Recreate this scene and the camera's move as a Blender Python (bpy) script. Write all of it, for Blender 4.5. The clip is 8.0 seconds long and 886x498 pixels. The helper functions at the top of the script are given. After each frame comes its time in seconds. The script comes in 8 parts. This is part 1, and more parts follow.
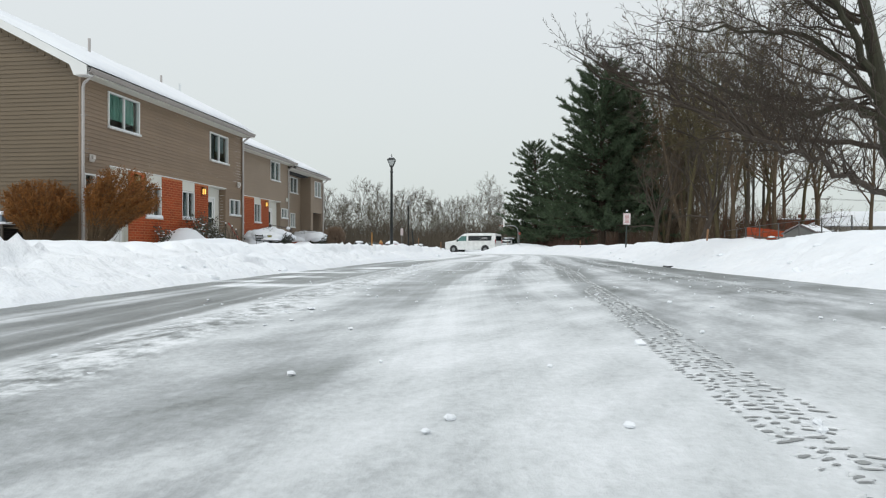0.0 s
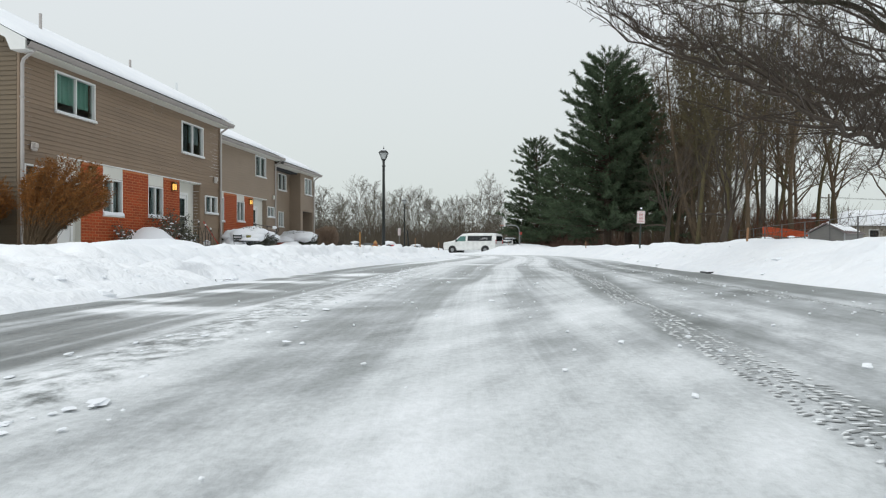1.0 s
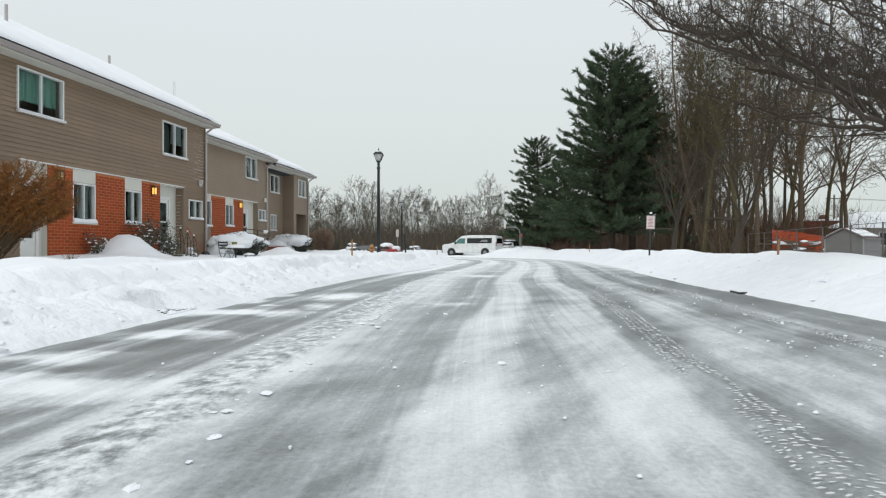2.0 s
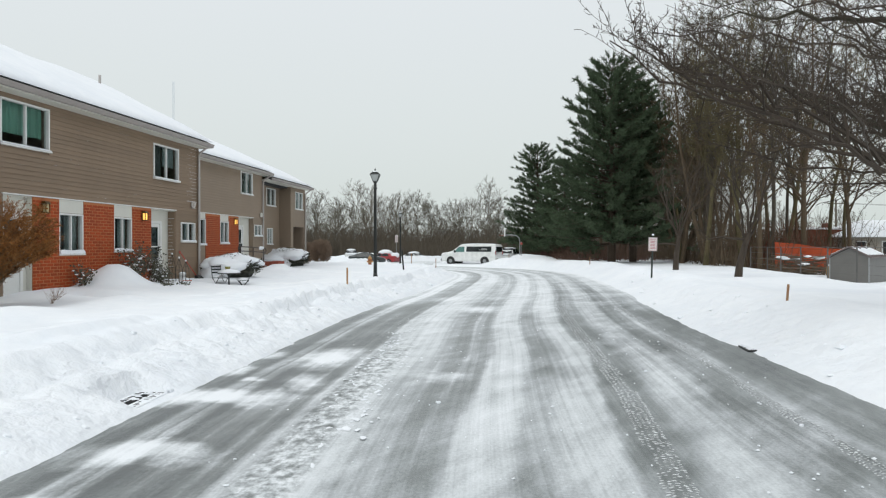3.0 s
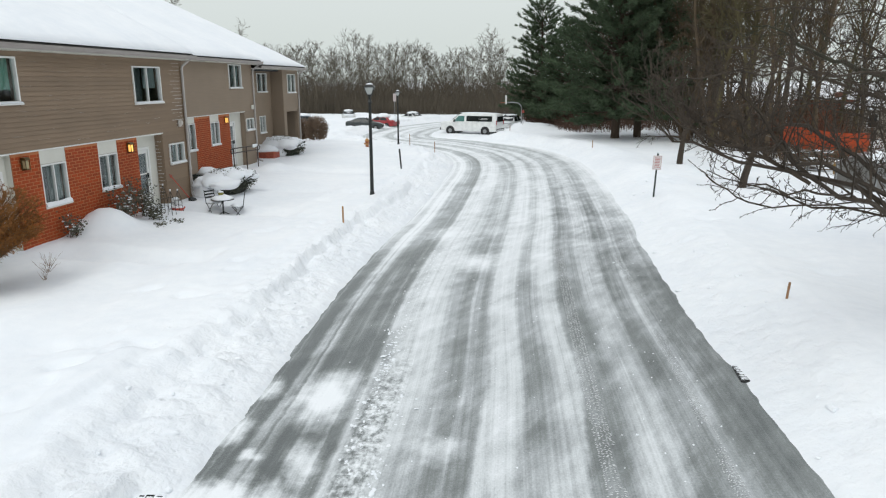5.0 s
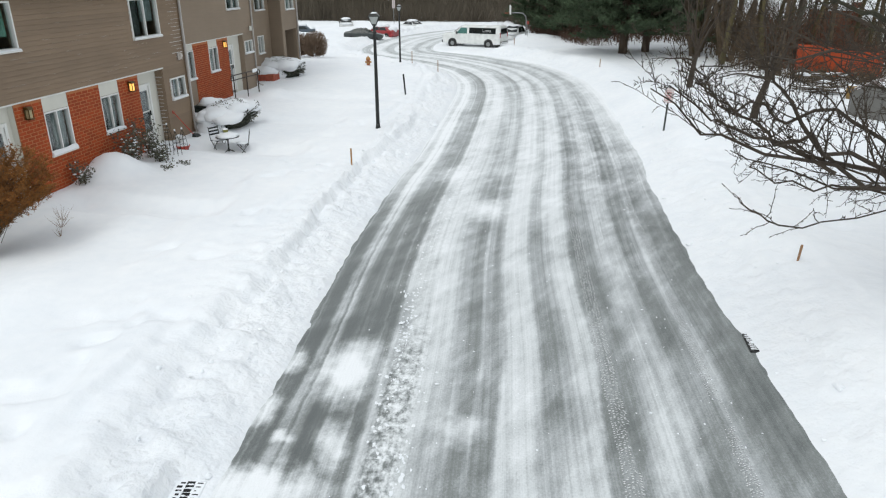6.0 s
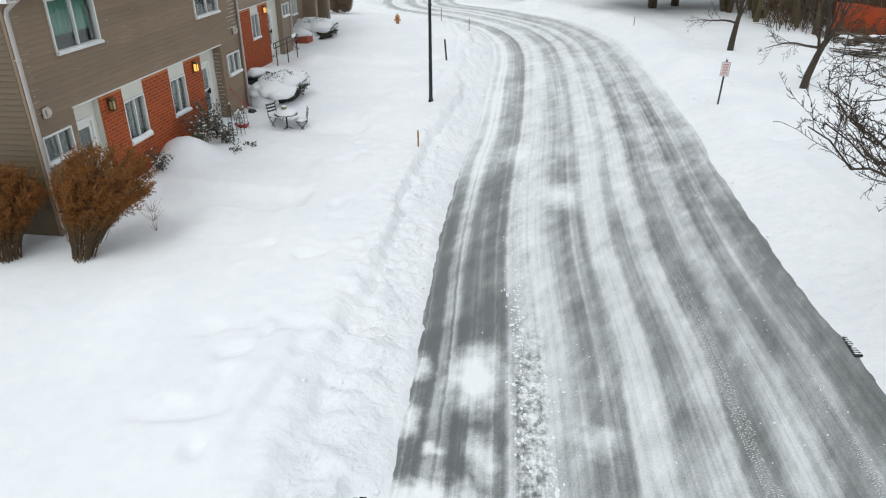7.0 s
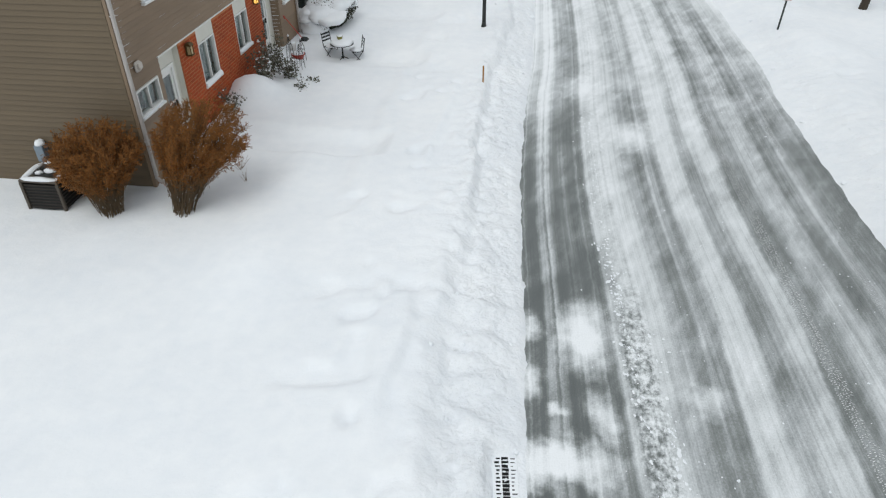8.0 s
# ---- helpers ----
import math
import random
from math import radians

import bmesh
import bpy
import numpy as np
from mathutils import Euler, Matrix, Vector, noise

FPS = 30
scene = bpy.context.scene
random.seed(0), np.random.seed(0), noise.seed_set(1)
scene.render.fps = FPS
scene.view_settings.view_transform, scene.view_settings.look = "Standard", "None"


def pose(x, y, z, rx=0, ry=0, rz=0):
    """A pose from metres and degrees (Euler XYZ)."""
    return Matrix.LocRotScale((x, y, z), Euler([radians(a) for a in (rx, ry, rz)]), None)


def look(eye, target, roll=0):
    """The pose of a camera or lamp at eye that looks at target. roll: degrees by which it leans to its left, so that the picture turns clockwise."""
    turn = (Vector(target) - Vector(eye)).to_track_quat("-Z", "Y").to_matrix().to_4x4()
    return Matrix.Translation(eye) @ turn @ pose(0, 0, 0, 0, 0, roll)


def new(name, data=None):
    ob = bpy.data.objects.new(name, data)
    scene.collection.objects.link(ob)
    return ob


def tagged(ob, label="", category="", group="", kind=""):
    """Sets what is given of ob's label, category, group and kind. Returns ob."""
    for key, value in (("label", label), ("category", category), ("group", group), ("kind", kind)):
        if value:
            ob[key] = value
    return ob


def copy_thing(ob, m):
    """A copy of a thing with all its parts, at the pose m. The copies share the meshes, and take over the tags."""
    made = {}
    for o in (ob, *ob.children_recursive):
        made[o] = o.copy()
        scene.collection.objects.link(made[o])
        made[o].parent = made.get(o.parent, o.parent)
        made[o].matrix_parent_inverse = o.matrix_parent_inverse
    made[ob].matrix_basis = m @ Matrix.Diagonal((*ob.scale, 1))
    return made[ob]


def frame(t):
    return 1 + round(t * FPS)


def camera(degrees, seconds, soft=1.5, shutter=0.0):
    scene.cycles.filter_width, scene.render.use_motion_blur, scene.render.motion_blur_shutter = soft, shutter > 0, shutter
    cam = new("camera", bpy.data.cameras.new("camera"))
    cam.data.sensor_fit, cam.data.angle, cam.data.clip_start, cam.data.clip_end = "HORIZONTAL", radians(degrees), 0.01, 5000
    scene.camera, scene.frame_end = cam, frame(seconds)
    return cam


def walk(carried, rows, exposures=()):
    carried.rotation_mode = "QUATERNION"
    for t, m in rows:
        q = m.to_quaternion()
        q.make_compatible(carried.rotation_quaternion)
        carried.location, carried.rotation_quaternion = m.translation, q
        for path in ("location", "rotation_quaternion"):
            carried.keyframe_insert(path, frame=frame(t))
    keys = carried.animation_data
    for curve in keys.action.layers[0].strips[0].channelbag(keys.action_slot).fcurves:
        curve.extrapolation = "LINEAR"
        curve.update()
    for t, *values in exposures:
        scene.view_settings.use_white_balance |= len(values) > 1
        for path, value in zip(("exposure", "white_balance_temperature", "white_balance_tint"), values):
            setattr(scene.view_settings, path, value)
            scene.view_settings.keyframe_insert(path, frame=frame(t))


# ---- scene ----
cam = camera(65.7, 8.0, 1.2)
METRES, EYE, TILT, LEAN, TURN = 14.0, 0.41, 0.0, 0.0, 0.0
ROWS = [
    (0.0, 0.0, 0.0, 0.0, 0.0, 0.0, -0.0),
    (0.5, 0.0036, 0.0957, 0.0019, -0.02, 0.01, 0.0),
    (1.0, 0.0074, 0.1844, 0.0031, -0.05, 0.01, 0.03),
    (1.2, 0.0083, 0.2150, 0.0048, -0.06, 0.0, 0.03),
    (2.3, 0.0108, 0.3070, 0.0345, -0.12, -0.08, 0.02),
    (2.5, 0.0116, 0.3151, 0.0432, -0.12, -0.11, 0.02),
    (3.0, 0.0158, 0.3282, 0.0874, -0.11, -0.18, 0.06),
    (3.5, 0.0175, 0.3354, 0.1501, -0.13, -0.74, 0.08),
    (4.0, 0.0197, 0.3395, 0.2013, -0.11, -4.22, 0.09),
    (4.5, 0.0202, 0.354, 0.2499, -0.11, -8.4, 0.07),
    (5.0, 0.0218, 0.3792, 0.2966, -0.09, -13.75, 0.08),
    (5.2, 0.0222, 0.3841, 0.3110, -0.09, -15.9, 0.09),
    (6.3, -0.0266, 0.4023, 0.3962, -0.30, -22.75, 0.18),
    (6.5, -0.052, 0.4039, 0.412, -0.33, -23.33, 0.19),
    (7.0, -0.1417, 0.4088, 0.4535, -0.39, -26.36, 0.22),
    (7.5, -0.2233, 0.4151, 0.4932, -0.42, -29.76, 0.24),
    (8.0, -0.2751, 0.4229, 0.5426, -0.38, -34.97, 0.32),
]
walk(cam, [(t, pose(0, 0, EYE, TILT, LEAN, TURN) @ pose(METRES * x, METRES * y, METRES * z, 90 + pitch, roll, yaw)) for t, x, y, z, yaw, pitch, roll in ROWS],
     [(0.0, 0.0), (6.3, 0.02), (7.0, -0.04), (8.0, -0.17)])

# ---- light: overcast winter sky with one wide, weak sun ----
world = bpy.data.worlds.new("overcast_sky")
scene.world = world
world.use_nodes = True
wn, wl = world.node_tree.nodes, world.node_tree.links
wn.clear()
w_out, w_bg = wn.new("ShaderNodeOutputWorld"), wn.new("ShaderNodeBackground")
w_sky, w_mix = wn.new("ShaderNodeTexSky"), wn.new("ShaderNodeMix")
w_scale, w_sat = wn.new("ShaderNodeVectorMath"), wn.new("ShaderNodeHueSaturation")
w_sky.sky_type, w_sky.sun_disc = "NISHITA", False
w_sky.sun_elevation, w_sky.sun_rotation = radians(58), radians(214)
w_sky.air_density, w_sky.dust_density, w_sky.ozone_density = 1.0, 4.0, 1.0
w_sat.inputs["Saturation"].default_value = 0.25
w_scale.operation = "SCALE"
w_scale.inputs["Scale"].default_value = 0.09
w_coord, w_sep, w_ramp = wn.new("ShaderNodeTexCoord"), wn.new("ShaderNodeSeparateXYZ"), wn.new("ShaderNodeValToRGB")
w_ramp.color_ramp.elements[0].position, w_ramp.color_ramp.elements[0].color = 0.0, (0.745, 0.815, 0.785, 1)
w_ramp.color_ramp.elements[1].position, w_ramp.color_ramp.elements[1].color = 0.45, (0.895, 0.945, 0.99, 1)
w_mix.data_type = "RGBA"
w_mix.inputs[0].default_value = 0.82
wl.new(w_coord.outputs["Generated"], w_sep.inputs[0])
wl.new(w_sep.outputs["Z"], w_ramp.inputs[0])
wl.new(w_sky.outputs[0], w_sat.inputs["Color"])
wl.new(w_sat.outputs[0], w_scale.inputs[0])
wl.new(w_scale.outputs[0], w_mix.inputs["A"])
wl.new(w_ramp.outputs[0], w_mix.inputs["B"])
wl.new(w_mix.outputs["Result"], w_bg.inputs[0])
w_bg.inputs[1].default_value = 1.0
wl.new(w_bg.outputs[0], w_out.inputs[0])

sun_data = bpy.data.lights.new("sun", "SUN")
sun_data.energy, sun_data.angle, sun_data.color = 0.92, radians(40), (0.97, 1.0, 0.95)
sun = new("sun", sun_data)
sun.matrix_world = look((0, 0, 60), (21, 31, 0))


# ---- small building kit ----
class Geo:
    """Gathers vertices and faces for one mesh."""

    def __init__(self):
        self.v, self.f, self.uv = [], [], None

    def add(self, verts, faces):
        n = len(self.v)
        self.v.extend(tuple(p) for p in verts)
        self.f.extend(tuple(i + n for i in q) for q in faces)
        return self

    def box(self, x0, x1, y0, y1, z0, z1, m=None):
        p = [(x, y, z) for z in (z0, z1) for y in (y0, y1) for x in (x0, x1)]
        if m is not None:
            p = [m @ Vector(q) for q in p]
        return self.add(p, [(0, 2, 3, 1), (4, 5, 7, 6), (0, 1, 5, 4), (2, 6, 7, 3), (0, 4, 6, 2), (1, 3, 7, 5)])

    def rbox(self, x0, x1, y0, y1, z0, z1, b=0.01, m=None):
        """A box with chamfered edges."""
        p, idx = [], {}
        for i, x in enumerate((x0, x1)):
            for j, y in enumerate((y0, y1)):
                for k, z in enumerate((z0, z1)):
                    sx, sy, sz = b * (1 - 2 * i), b * (1 - 2 * j), b * (1 - 2 * k)
                    for a, q in enumerate(((x, y + sy, z + sz), (x + sx, y, z + sz), (x + sx, y + sy, z))):
                        idx[i, j, k, a] = len(p)
                        p.append(q)
        f = []
        for s in (0, 1):
            f.append([idx[s, j, k, 0] for j, k in ((0, 0), (0, 1), (1, 1), (1, 0))])
            f.append([idx[i, s, k, 1] for i, k in ((0, 0), (1, 0), (1, 1), (0, 1))])
            f.append([idx[i, j, s, 2] for i, j in ((0, 0), (0, 1), (1, 1), (1, 0))])
            for t in (0, 1):
                f.append([idx[s, t, 0, 0], idx[s, t, 1, 0], idx[s, t, 1, 1], idx[s, t, 0, 1]])
                f.append([idx[s, 0, t, 0], idx[s, 1, t, 0], idx[s, 1, t, 2], idx[s, 0, t, 2]])
                f.append([idx[0, s, t, 1], idx[1, s, t, 1], idx[1, s, t, 2], idx[0, s, t, 2]])
                for r in (0, 1):
                    f.append([idx[s, t, r, 0], idx[s, t, r, 1], idx[s, t, r, 2]])
        if m is not None:
            p = [m @ Vector(q) for q in p]
        return self.add(p, f)

    def tube(self, pts, radii, sides=5, cap=True):
        """A tapered tube along pts."""
        pts = [Vector(p) for p in pts]
        n, rings = len(pts), []
        if isinstance(radii, (int, float)):
            radii = [radii] * n
        ref = Vector((0.31, 0.17, 0.93))
        verts, faces = [], []
        for i, p in enumerate(pts):
            d = (pts[min(i + 1, n - 1)] - pts[max(i - 1, 0)])
            d = d.normalized() if d.length > 1e-9 else Vector((0, 0, 1))
            if abs(d.dot(ref)) > 0.97:
                ref = Vector((0.9, 0.3, 0.1))
            a = d.cross(ref).normalized()
            b = d.cross(a)
            for k in range(sides):
                w = 2 * math.pi * k / sides
                verts.append(p + (a * math.cos(w) + b * math.sin(w)) * radii[i])
        for i in range(n - 1):
            for k in range(sides):
                q = (k + 1) % sides
                faces.append((i * sides + k, i * sides + q, (i + 1) * sides + q, (i + 1) * sides + k))
        if cap:
            faces.append(tuple(range(sides - 1, -1, -1)))
            faces.append(tuple((n - 1) * sides + k for k in range(sides)))
        return self.add(verts, faces)

    def lathe(self, profile, seg=16, c=(0, 0, 0), sx=1.0, sy=1.0):
        """Turns (radius, height) pairs round the z axis."""
        verts, faces = [], []
        for r, z in profile:
            for k in range(seg):
                w = 2 * math.pi * (k + 0.5) / seg
                verts.append((c[0] + r * sx * math.cos(w), c[1] + r * sy * math.sin(w), c[2] + z))
        for i in range(len(profile) - 1):
            for k in range(seg):
                q = (k + 1) % seg
                faces.append((i * seg + k, i * seg + q, (i + 1) * seg + q, (i + 1) * seg + k))
        faces.append(tuple(range(seg - 1, -1, -1)))
        faces.append(tuple((len(profile) - 1) * seg + k for k in range(seg)))
        return self.add(verts, faces)

    def prism(self, outline, a, b, axis="y", m=None):
        """Extrudes a 2D outline (u, z) along x or y from a to b."""
        n = len(outline)
        mk = (lambda u, z, t: (u, t, z)) if axis == "y" else (lambda u, z, t: (t, u, z))
        p = [mk(u, z, a) for u, z in outline] + [mk(u, z, b) for u, z in outline]
        if m is not None:
            p = [m @ Vector(q) for q in p]
        return self.add(p, [tuple(range(n - 1, -1, -1)), tuple(range(n, 2 * n))] +
                        [(i, (i + 1) % n, n + (i + 1) % n, n + i) for i in range(n)])

    def lump(self, c, r, rough=0.2, rings=6, seg=9, rng=random, floor=None):
        """An uneven rounded lump."""
        verts, faces = [], []
        off = rng.uniform(0, 50)
        for i in range(rings + 1):
            th = math.pi * i / rings
            for k in range(seg):
                ph = 2 * math.pi * k / seg
                d = Vector((math.sin(th) * math.cos(ph), math.sin(th) * math.sin(ph), math.cos(th)))
                s = 1 + rough * noise.noise(d * 1.7 + Vector((off, off * 0.7, 0)))
                z = c[2] + d.z * r[2] * s
                if floor is not None:
                    z = max(z, floor)
                verts.append((c[0] + d.x * r[0] * s, c[1] + d.y * r[1] * s, z))
        for i in range(rings):
            for k in range(seg):
                q = (k + 1) % seg
                faces.append((i * seg + k, (i + 1) * seg + k, (i + 1) * seg + q, i * seg + q))
        return self.add(verts, faces)

    def mesh(self, name, mat=None, smooth=False):
        me = bpy.data.meshes.new(name)
        me.from_pydata(self.v, [], self.f)
        if smooth:
            me.polygons.foreach_set("use_smooth", [True] * len(me.polygons))
        if mat:
            me.materials.append(mat)
        me.update()
        return me


def thing(name, label, category, group="", kind="", m=None):
    """An empty at a thing's base, which parents its parts."""
    ob = tagged(new(name), label, category, group, kind)
    ob.empty_display_size = 0.2
    if m is not None:
        ob.matrix_world = m
    return ob


def part(name, geo, mat, parent, label="", smooth=False, m=None):
    ob = new(name, geo.mesh(name, mat, smooth) if isinstance(geo, Geo) else geo)
    ob.parent = parent
    if m is not None:
        ob.matrix_local = m
    if label:
        ob["label"] = label
    return ob


def solid(name, geo, mat, label, category, group="", kind="", smooth=False, m=None):
    """A thing that is one mesh."""
    ob = tagged(new(name, geo.mesh(name, mat, smooth)), label, category, group, kind)
    if m is not None:
        ob.matrix_world = m
    return ob


# ---- materials ----
def shader(name):
    m = bpy.data.materials.new(name)
    m.use_nodes = True
    nt = m.node_tree
    return m, nt, nt.nodes["Principled BSDF"]


def noise_node(nt, scale, detail=4, rough=0.55, vec=None, kind="Object", stretch=None):
    n = nt.nodes.new("ShaderNodeTexNoise")
    n.inputs["Scale"].default_value, n.inputs["Detail"].default_value, n.inputs["Roughness"].default_value = scale, detail, rough
    if vec is None:
        vec = nt.nodes.new("ShaderNodeTexCoord").outputs[kind]
    if stretch:
        mp = nt.nodes.new("ShaderNodeMapping")
        mp.inputs["Scale"].default_value = stretch
        nt.links.new(vec, mp.inputs["Vector"])
        vec = mp.outputs[0]
    nt.links.new(vec, n.inputs["Vector"])
    return n.outputs["Fac"]


def math_node(nt, op, a, b=0.0, c=0.0, clamp=False):
    n = nt.nodes.new("ShaderNodeMath")
    n.operation, n.use_clamp = op, clamp
    for i, x in enumerate((a, b, c)):
        if isinstance(x, (int, float)):
            n.inputs[i].default_value = x
        else:
            nt.links.new(x, n.inputs[i])
    return n.outputs[0]


def mix_node(nt, fac, a, b):
    n = nt.nodes.new("ShaderNodeMix")
    n.data_type = "RGBA"
    for s, x in ((0, fac), ("A", a), ("B", b)):
        if isinstance(x, (int, float)):
            n.inputs[s].default_value = x
        elif isinstance(x, tuple):
            n.inputs[s].default_value = (*x, 1)
        else:
            nt.links.new(x, n.inputs[s])
    return n.outputs["Result"]


def ramp_node(nt, fac, stops):
    n = nt.nodes.new("ShaderNodeValToRGB")
    e = n.color_ramp.elements
    while len(e) < len(stops):
        e.new(0.5)
    for el, (p, c) in zip(e, stops):
        el.position = p
        el.color = (c, c, c, 1) if isinstance(c, (int, float)) else (*c, 1)
    nt.links.new(fac, n.inputs[0])
    return n.outputs[0]


def bump_node(nt, height, strength, distance, bsdf, normal=None):
    n = nt.nodes.new("ShaderNodeBump")
    n.inputs["Strength"].default_value, n.inputs["Distance"].default_value = strength, distance
    nt.links.new(height, n.inputs["Height"])
    if normal is not None:
        nt.links.new(normal, n.inputs["Normal"])
    nt.links.new(n.outputs[0], bsdf.inputs["Normal"])
    return n.outputs[0]


def plain(name, c, rough=0.6, metal=0.0, var=0.18, scale=3.0, grain=60.0, bump=0.3, depth=0.003, stretch=None, rand=0.0, kind="Object"):
    """A surface with two scales of variation, fine relief and, if asked, a shade per piece."""
    m, nt, b = shader(name)
    big, fine = noise_node(nt, scale, 3, kind=kind, stretch=stretch), noise_node(nt, grain, 3, kind=kind, stretch=stretch)
    f = math_node(nt, "ADD", math_node(nt, "MULTIPLY", big, 0.65), math_node(nt, "MULTIPLY", fine, 0.35))
    lo, hi = tuple(x * (1 - var) for x in c), tuple(min(1, x * (1 + var)) for x in c)
    col = ramp_node(nt, f, [(0.3, lo), (0.7, hi)])
    if rand:
        r = nt.nodes.new("ShaderNodeObjectInfo").outputs["Random"]
        col = mix_node(nt, math_node(nt, "MULTIPLY", r, rand), col, tuple(x * 0.45 for x in c))
    nt.links.new(col, b.inputs["Base Color"])
    b.inputs["Roughness"].default_value, b.inputs["Metallic"].default_value = rough, metal
    if bump:
        bump_node(nt, fine, bump, depth, b)
    return m


def snow_material(name="snow", grain=1.0):
    m, nt, b = shader(name)
    big, mid = noise_node(nt, 0.35, 3), noise_node(nt, 3.5, 5)
    col = ramp_node(nt, math_node(nt, "ADD", math_node(nt, "MULTIPLY", big, 0.6), math_node(nt, "MULTIPLY", mid, 0.4)),
                    [(0.3, (0.78, 0.81, 0.85)), (0.65, (0.875, 0.89, 0.91))])
    nt.links.new(col, b.inputs["Base Color"])
    b.inputs["Roughness"].default_value = 0.75
    b.inputs["Specular IOR Level"].default_value = 0.25
    n1 = bump_node(nt, mid, 0.35 * grain, 0.05, b)
    if name == "snow":
        at = nt.nodes.new("ShaderNodeAttribute")
        at.attribute_name = "churn"
        rough = math_node(nt, "MULTIPLY", at.outputs["Fac"], noise_node(nt, 5.0, 5, 0.55))
        n1 = bump_node(nt, rough, 0.7, 0.14, b, n1)
    bump_node(nt, noise_node(nt, 34, 4, 0.65), 0.30 * grain, 0.012, b, n1)
    return m


SNOW = snow_material()
SNOW_CAP = snow_material("settled_snow", 0.7)


# wind-blown patches of snow on the lanes: across, along, half width, half length, strength
DRIFT_TONGUES = ((1.06, 28.25, 0.44, 0.95, 1.1), (1.20, 26.5, 0.22, 0.42, 0.65), (0.45, 25.6, 0.85, 0.42, 1.0), (0.16, 28.5, 0.20, 0.40, 0.7), (0.14, 27.2, 0.20, 0.40, 0.6), (0.55, 26.6, 0.18, 0.20, 0.5),
                 (2.9, 26.9, 0.40, 0.30, 0.3), (0.75, 23.6, 0.55, 0.35, 0.8), (1.0, 21.4, 0.6, 0.4, 0.8), (0.4, 22.4, 0.5, 0.25, 0.6), (2.9, 36.2, 0.5, 0.9, 0.5), (1.5, 39.5, 0.4, 1.0, 0.4))
# how much snow covers each wheel lane, by metres across the road
LANES = ((0.0, 0.62), (0.05, 0.14), (0.10, 0.08), (0.12, 0.34), (0.15, 0.08), (0.38, 0.05), (0.44, 0.42), (0.55, 0.50), (0.575, 0.22), (0.60, 0.24), (0.62, 0.50), (0.70, 0.42), (0.77, 0.10), (1.00, 0.09), (1.05, 0.27), (1.10, 0.10), (1.32, 0.08), (1.37, 0.28), (1.41, 0.06),
         (1.52, 0.10), (1.62, 0.58), (2.15, 0.69), (2.44, 0.61), (2.62, 0.42), (2.78, 0.38), (2.84, 0.28), (3.02, 0.32), (3.08, 0.46), (3.16, 0.31), (3.38, 0.32), (3.47, 0.62))
LANES_2 = ((3.47, 0.62), (3.85, 0.70), (3.95, 0.62), (4.05, 0.40), (4.26, 0.38), (4.36, 0.52), (4.62, 0.66), (4.84, 0.64), (4.92, 0.30), (5.10, 0.22), (5.36, 0.24), (5.50, 0.40), (5.74, 0.48), (5.98, 0.41), (6.10, 0.26), (6.40, 0.27), (6.50, 0.40),
           (6.70, 0.36), (6.84, 0.22), (7.30, 0.16), (7.46, 0.24), (7.60, 0.58))


